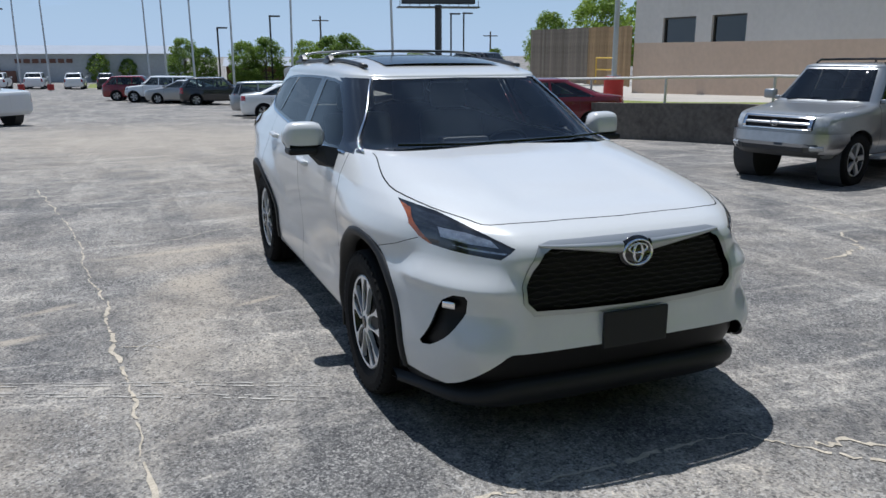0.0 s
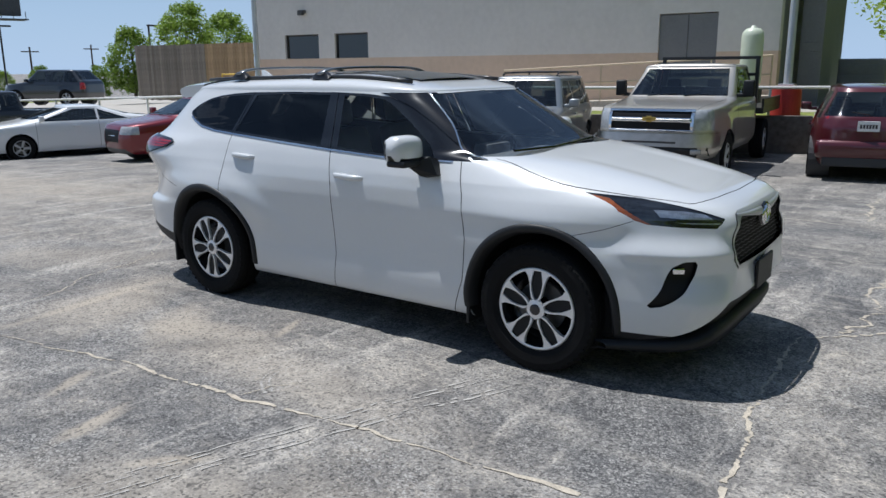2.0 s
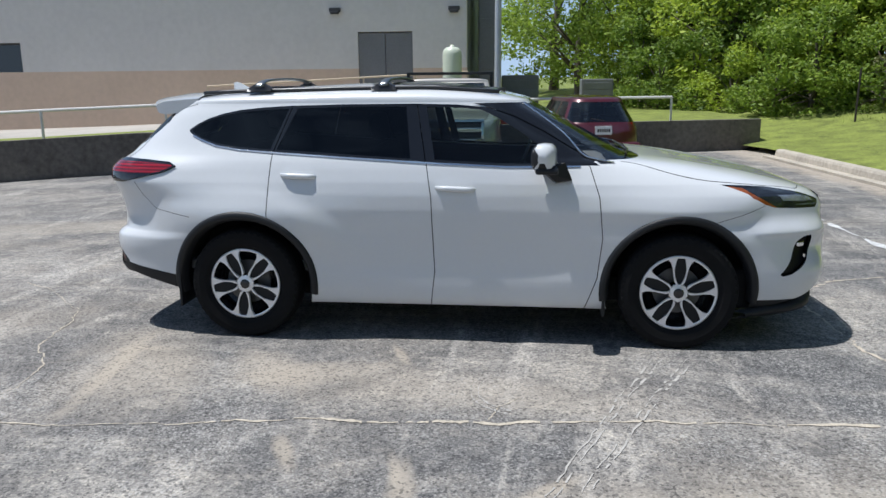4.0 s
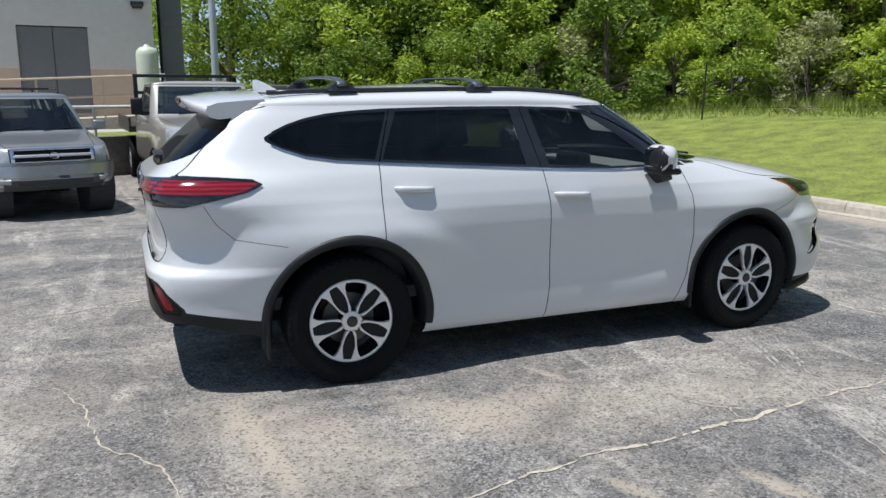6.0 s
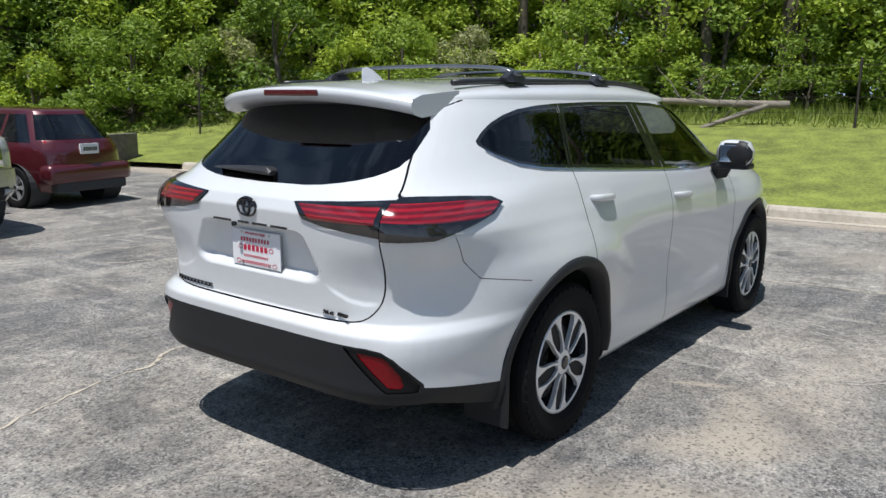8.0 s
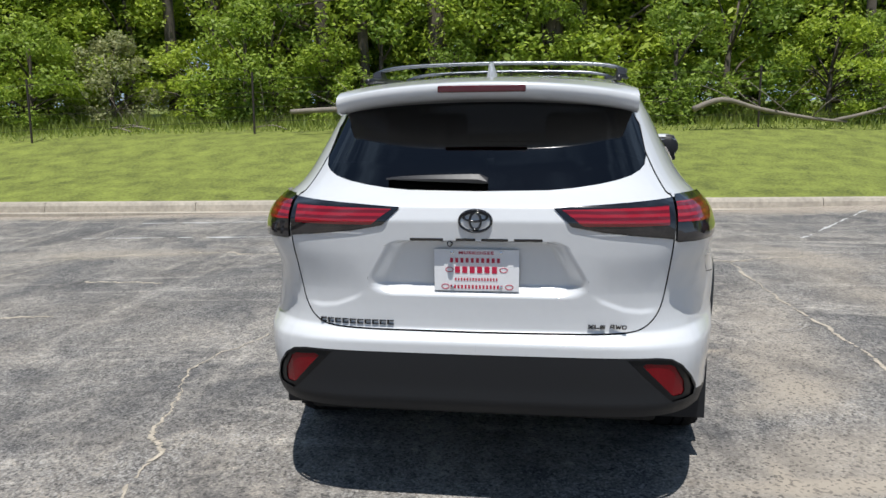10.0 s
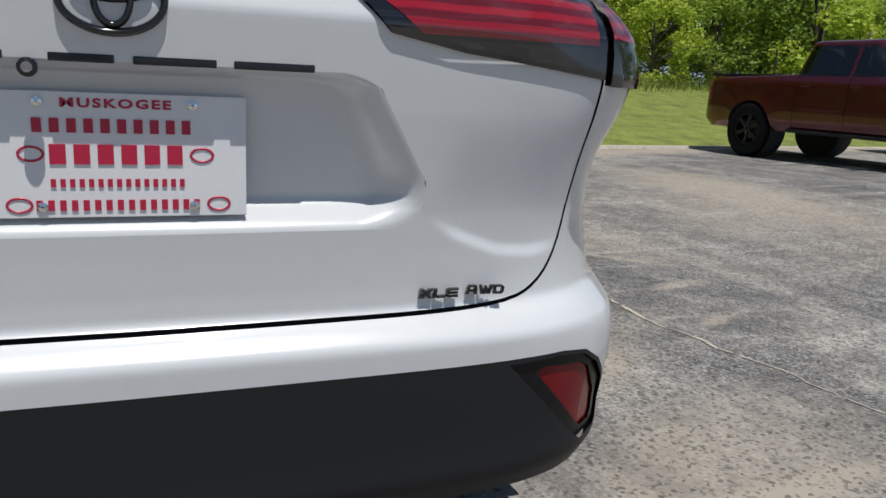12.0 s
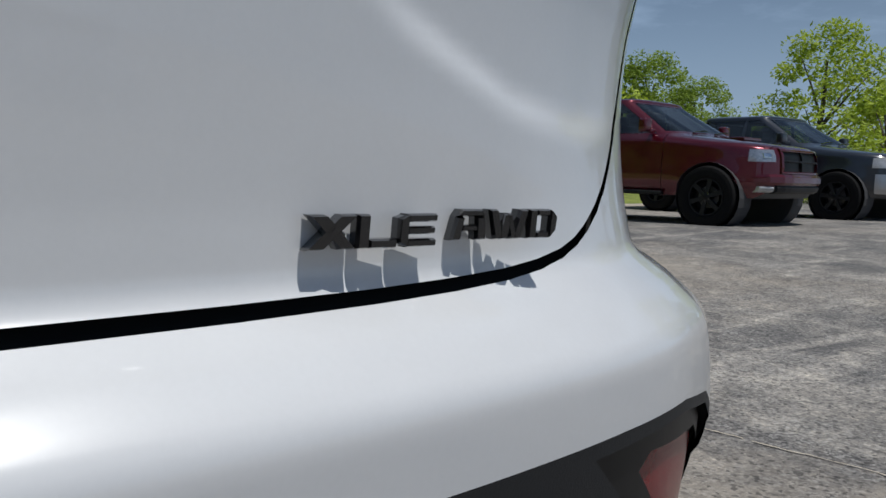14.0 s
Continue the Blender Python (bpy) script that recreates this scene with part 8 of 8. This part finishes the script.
for z in (0.8, 1.6, 2.4):
    tube(bm, [(-27.2, 15.66, z), (-23.0, 16.01, z), (-20.45, 16.31, z)], 0.04, 4)
part("fence_rail", bm, FENCE_GREY, fence)
yr = empty("yellow_railing", pose(0, 0, 0), "yellow pipe guard railing by the fence", "railing")
for x in (-20.6, -19.4):
    bm = bmesh.new()
    tube(bm, [(x, 14.8, 0.6), (x, 14.8, 1.55)], 0.03, 8)
    part("post", bm, YELLOW, yr)
for z in (1.1, 1.52):
    bm = bmesh.new()
    tube(bm, [(-20.6, 14.8, z), (-19.4, 14.8, z)], 0.03, 8)
    part("rail", bm, YELLOW, yr)

# ---------- the lawn's edge: wire fence, logs, trunks ----------
wf = empty("wire_fence", pose(0, 0, 0), "rusty wire fence at the wood's edge", "fence")
WIRE = material("rusty wire", (0.06, 0.05, 0.045), 0.6, 0.5)
fence_pts = [(16.2, -18.5), (15.8, -12), (15.3, -5.3), (14.8, 0.8), (13.8, 7.2), (12.2, 12.2), (9.0, 16.5)]
for x, y in fence_pts:
    bm = bmesh.new()
    tube(bm, [(x, y, lawn_z(x, y)), (x + 0.03, y, lawn_z(x, y) + 1.55)], 0.028, 6)
    part("post", bm, WIRE, wf)
for hgt in (0.35, 0.7, 1.05, 1.4):
    bm = bmesh.new()
    tube(bm, [(x, y, lawn_z(x, y) + hgt) for x, y in fence_pts], 0.006, 4)
    part("wire", bm, WIRE, wf)


def log(pts, r, r2, label, twigs=0):
    lg = empty("fallen_log", Matrix.Translation(pts[0]), label, "log")
    bm = bmesh.new()
    o = Vector(pts[0])
    tube(bm, [Vector(p) - o for p in smooth_line([tuple(p) for p in pts], 4)], r, 10, r2)
    part("stem", bm, DEADWOOD, lg, smooth=True)
    for k in range(twigs):
        f = random.uniform(0.3, 1.0)
        i = min(int(f * (len(pts) - 1)), len(pts) - 2)
        p = Vector(pts[i]).lerp(Vector(pts[i + 1]), f * (len(pts) - 1) - i) - o
        d = Vector((random.uniform(-0.5, 0.5), random.uniform(-1, 1), random.uniform(0.1, 0.9))).normalized() * random.uniform(0.6, 1.6)
        bm = bmesh.new()
        tube(bm, [p, p + d * 0.5 + Vector((0, 0, random.uniform(-0.1, 0.1))), p + d], r * 0.25, 5, r * 0.06)
        part("twig", bm, DEADWOOD, lg, smooth=True)
    return lg


log([(14.6, -3.6, 1.45), (14.7, -4.3, 1.68), (14.9, -5.2, 1.45), (15.0, -6.4, 1.22), (15.1, -7.3, 1.12)], 0.075, 0.03, "bleached fallen log with a bent end", 6)
log([(15.1, -7.0, 1.15), (15.0, -8.1, 1.45), (15.0, -8.7, 1.95)], 0.05, 0.015, "bleached dead branch on the ground", 8)
log([(13.4, 6.1, 1.50), (14.0, 4.9, 1.55), (14.6, 3.6, 1.50), (15.2, 2.3, 1.48)], 0.06, 0.10, "long bleached fallen trunk resting on branches", 7)
log([(15.0, 2.7, 1.48), (14.3, 3.4, 1.15), (13.9, 3.9, 0.92)], 0.07, 0.05, "bleached branch propping the fallen trunk", 2)
for k in range(7):
    x, y = 14.6 + random.uniform(-0.6, 0.8), random.choice((10.5, 6.8, -2.0, -9.5, -8.2, 3.0, -6.0)) + random.uniform(-0.6, 0.6)
    log([(x, y, lawn_z(x, y) + 0.05), (x + random.uniform(-0.3, 0.3), y + 0.5, lawn_z(x, y) + 0.16), (x + random.uniform(-0.3, 0.3), y + 1.1, lawn_z(x, y) + 0.08)], 0.025, 0.01, "small dead branch on the grass", 4)
for x, y, r, lean in ((18.2, -0.25, 0.33, 0.02), (17.6, 5.2, 0.17, 0.10), (17.9, 6.6, 0.22, -0.04), (17.4, 9.6, 0.16, 0.12), (18.6, -9.0, 0.15, 0.03), (18.3, 3.2, 0.28, 0.03), (17.8, 11.3, 0.2, -0.06), (19.3, -12.5, 0.16, 0.02)):
    z = lawn_z(x, y) - 0.1
    bare = empty("bare_tree", pose(x, y, z), "grey-brown bare tree stem standing in the wood", "tree", "bare stems")
    bm = bmesh.new()
    tube(bm, [(lean * q + 0.05 * math.sin(q), lean * 0.5 * q, q) for q in np.linspace(0, 9, 10)], r, 12, r * 0.55)
    part("trunk", bm, BARK, bare, smooth=True)
    for k in range(4):
        q = random.uniform(2.5, 7)
        bm = bmesh.new()
        tube(bm, [(lean * q, lean * 0.5 * q, q), (lean * q - 0.5, random.uniform(-1.2, 1.2), q + 0.7), (-0.9, random.uniform(-2.2, 2.2), q + 1.0)], r * 0.3, 6, r * 0.08)
        part("limb", bm, BARK, bare, smooth=True)

# tall weeds between the lawn and the wood
WEED = leaf_material("tall weeds", (0.24, 0.30, 0.07), 0.5)
n = 26000
f = rng.uniform(0, 1, n)
pos = np.array([along(q) for q in f])
off = rng.uniform(-2.4, 1.2, n) * np.where(rng.uniform(0, 1, n) < 0.6, 1.0, 0.5)
wx, wy = pos[:, 0] + off, pos[:, 1] + off * 0.3
wz = np.array([lawn_z(a, c) for a, c in zip(wx, wy)])
hgt = rng.uniform(0.10, 0.42, n) * np.clip(0.5 + 0.35 * (off + 2.4), 0.35, 1.6)
ang_ = rng.uniform(0, 6.28, n)
bx, by = np.cos(ang_) * 0.022, np.sin(ang_) * 0.022
tip_x, tip_y = rng.normal(0, 0.10, n), rng.normal(0, 0.10, n)
verts = np.stack([np.stack([wx - bx, wy - by, wz], 1), np.stack([wx + bx, wy + by, wz], 1), np.stack([wx + tip_x, wy + tip_y, wz + hgt], 1)], 1).reshape(-1, 3)
mesh = bpy.data.meshes.new("weeds")
mesh.from_pydata([tuple(v) for v in verts], [], [(3 * k, 3 * k + 1, 3 * k + 2) for k in range(n)])
tagged(mesh_part("weeds", mesh, WEED), "tall yellow-green weeds along the wood's edge", "weeds", kind="stuff")

# ---------- far side of the lot ----------
def far(deg, dist):
    a = radians(deg)
    return 5.06 + dist * math.cos(a), -1.98 + dist * math.sin(a)


for deg, dist in ((-176.0, 85), (-174.3, 85), (177.9, 80), (176.8, 75), (175.0, 70), (172.4, 62), (168.4, 55), (161.2, 46)):
    x, y = far(deg, dist)
    fp = empty("flagpole", pose(x, y, fall(x, y)), "tall white flagpole in a red round base", "flagpole", "flagpoles")
    bm = bmesh.new()
    lean = random.uniform(-0.015, 0.015)
    tube(bm, [(0, 0, 0), (lean * 14, lean * 14, 14)], 0.09, 8, 0.05)
    part("pole", bm, GALV, fp)
    bm = bmesh.new()
    lathe(bm, [(0.30, 0), (0.30, 0.55), (0.001, 0.56)], 16, "z")
    part("base", bm, RED_PAINT, fp)
for deg, dist, hgt in ((169.75, 90, 7.6), (173.3, 95, 6.5), (157.1, 92, 8.0), (156.2, 95, 8.2), (147.6, 88, 8.1)):
    x, y = far(deg, dist)
    sl = empty("street_lamp", pose(x, y, -2.0, 0, 0, 90), "dark street lamp with a flat head", "street lamp", "street lamps")
    bm = bmesh.new()
    tube(bm, [(0, 0, 0), (0, 0, hgt)], 0.10, 8)
    part("pole", bm, DARK_POLE, sl)
    bm = bmesh.new()
    box(bm, -0.1, 1.1, -0.2, 0.2, hgt - 0.05, hgt + 0.12, 0.04)
    part("head", bm, DARK_POLE, sl)
for deg, dist, hgt in ((-173.2, 95, 8.8), (166.3, 110, 8.6), (154.3, 120, 6.8), (150.6, 130, 7.4)):
    x, y = far(deg, dist)
    up = empty("utility_pole", pose(x, y, -2.0, 0, 0, 80), "wooden utility pole with a cross arm", "utility pole", "utility poles")
    bm = bmesh.new()
    tube(bm, [(0, 0, 0), (0, 0, hgt)], 0.16, 8, 0.11)
    part("pole", bm, WOODPOLE, up)
    bm = bmesh.new()
    box(bm, -1.1, 1.1, -0.07, 0.07, hgt - 0.7, hgt - 0.55, 0.01)
    part("cross_arm", bm, WOODPOLE, up)
x, y = far(158.0, 75)
bb = empty("billboard", pose(x, y, -0.2, 0, 0, 75), "dark billboard on a single steel post", "billboard")
bm = bmesh.new()
tube(bm, [(0, 0, 0), (0, 0, 6.2)], 0.32, 12)
part("post", bm, DARK_POLE, bb)
bm = bmesh.new()
box(bm, -3.4, 3.4, -0.35, 0.35, 6.3, 10.5, 0.05)
part("panel", bm, material("dark billboard face", (0.045, 0.05, 0.055), 0.5, spread=0.3, grain=0.8), bb)
bm = bmesh.new()
box(bm, -3.8, 3.8, -0.9, 0.9, 5.95, 6.05, 0.02)
for q in range(9):
    tube(bm, [(-3.6 + q * 0.9, -0.85, 6.0), (-3.6 + q * 0.9, -0.85, 6.6)], 0.03, 5)
part("catwalk", bm, DARK_POLE, bb)

FAR_WALL = material("pale metal siding", (0.42, 0.43, 0.45), 0.6, spread=0.1, grain=0.4)
FAR_ROOF = material("grey metal roof", (0.30, 0.33, 0.38), 0.5, spread=0.08, grain=0.3)
FAR_BRICK = material("dark brick front", (0.16, 0.08, 0.06), 0.8, spread=0.2, grain=1)
shed = empty("warehouse", pose(*far(-177.3, 118), -1.9, 0, 0, 92), "long low warehouse with pale metal siding", "building")
bm = bmesh.new()
plate(bm, [(-20, -8, 0), (14, -8, 0), (14, 10, 0), (-20, 10, 0)], 3.6, (0, 0, 1))
part("wall", bm, FAR_WALL, shed)
bm = bmesh.new()
plate(bm, [(-20.3, -8.4, 3.6), (-20.3, 10.4, 3.6), (-20.3, 1, 4.7)], 34.6, (1, 0, 0))
part("roof", bm, FAR_ROOF, shed)
bm = bmesh.new()
box(bm, -19, -6, -8.6, -8.02, 0, 1.6, 0.03)
part("front", bm, FAR_BRICK, shed)
bm = bmesh.new()
for q in range(7):
    box(bm, -6 + q * 0.95, -5.3 + q * 0.95, -8.12, -8.02, 2.5, 3.0)
part("sign_bars", bm, FAR_BRICK, shed, "row of dark bars for the sign")
house = empty("house", pose(*far(167.6, 100), -1.9, 0, 0, 80), "low brown brick building among trees", "building")
bm = bmesh.new()
box(bm, -9, 9, -4, 4, 0, 2.2, 0.02)
part("wall", bm, FAR_BRICK, house)
bm = bmesh.new()
plate(bm, [(-9.4, -4.5, 2.2), (-9.4, 4.5, 2.2), (-9.4, 0, 3.1)], 18.8, (1, 0, 0))
part("roof", bm, FAR_ROOF, house)
# verge and far road
bm = bmesh.new()
for k in range(24):
    a0, a1 = radians(140 + k * 2.2), radians(140 + (k + 1) * 2.2)
    q = [(5 + d * math.cos(a), -2 + d * math.sin(a), -1.82) for a, d in ((a0, 92), (a1, 92), (a1, 104), (a0, 104))]
    bm.faces.new([bm.verts.new(p) for p in q])
bmesh.ops.remove_doubles(bm, verts=bm.verts[:], dist=0.01)
bmesh.ops.recalc_face_normals(bm, faces=bm.faces[:])
tagged(part("verge", bm, GRASS), "grass verge along the far road", "grass", kind="structure")
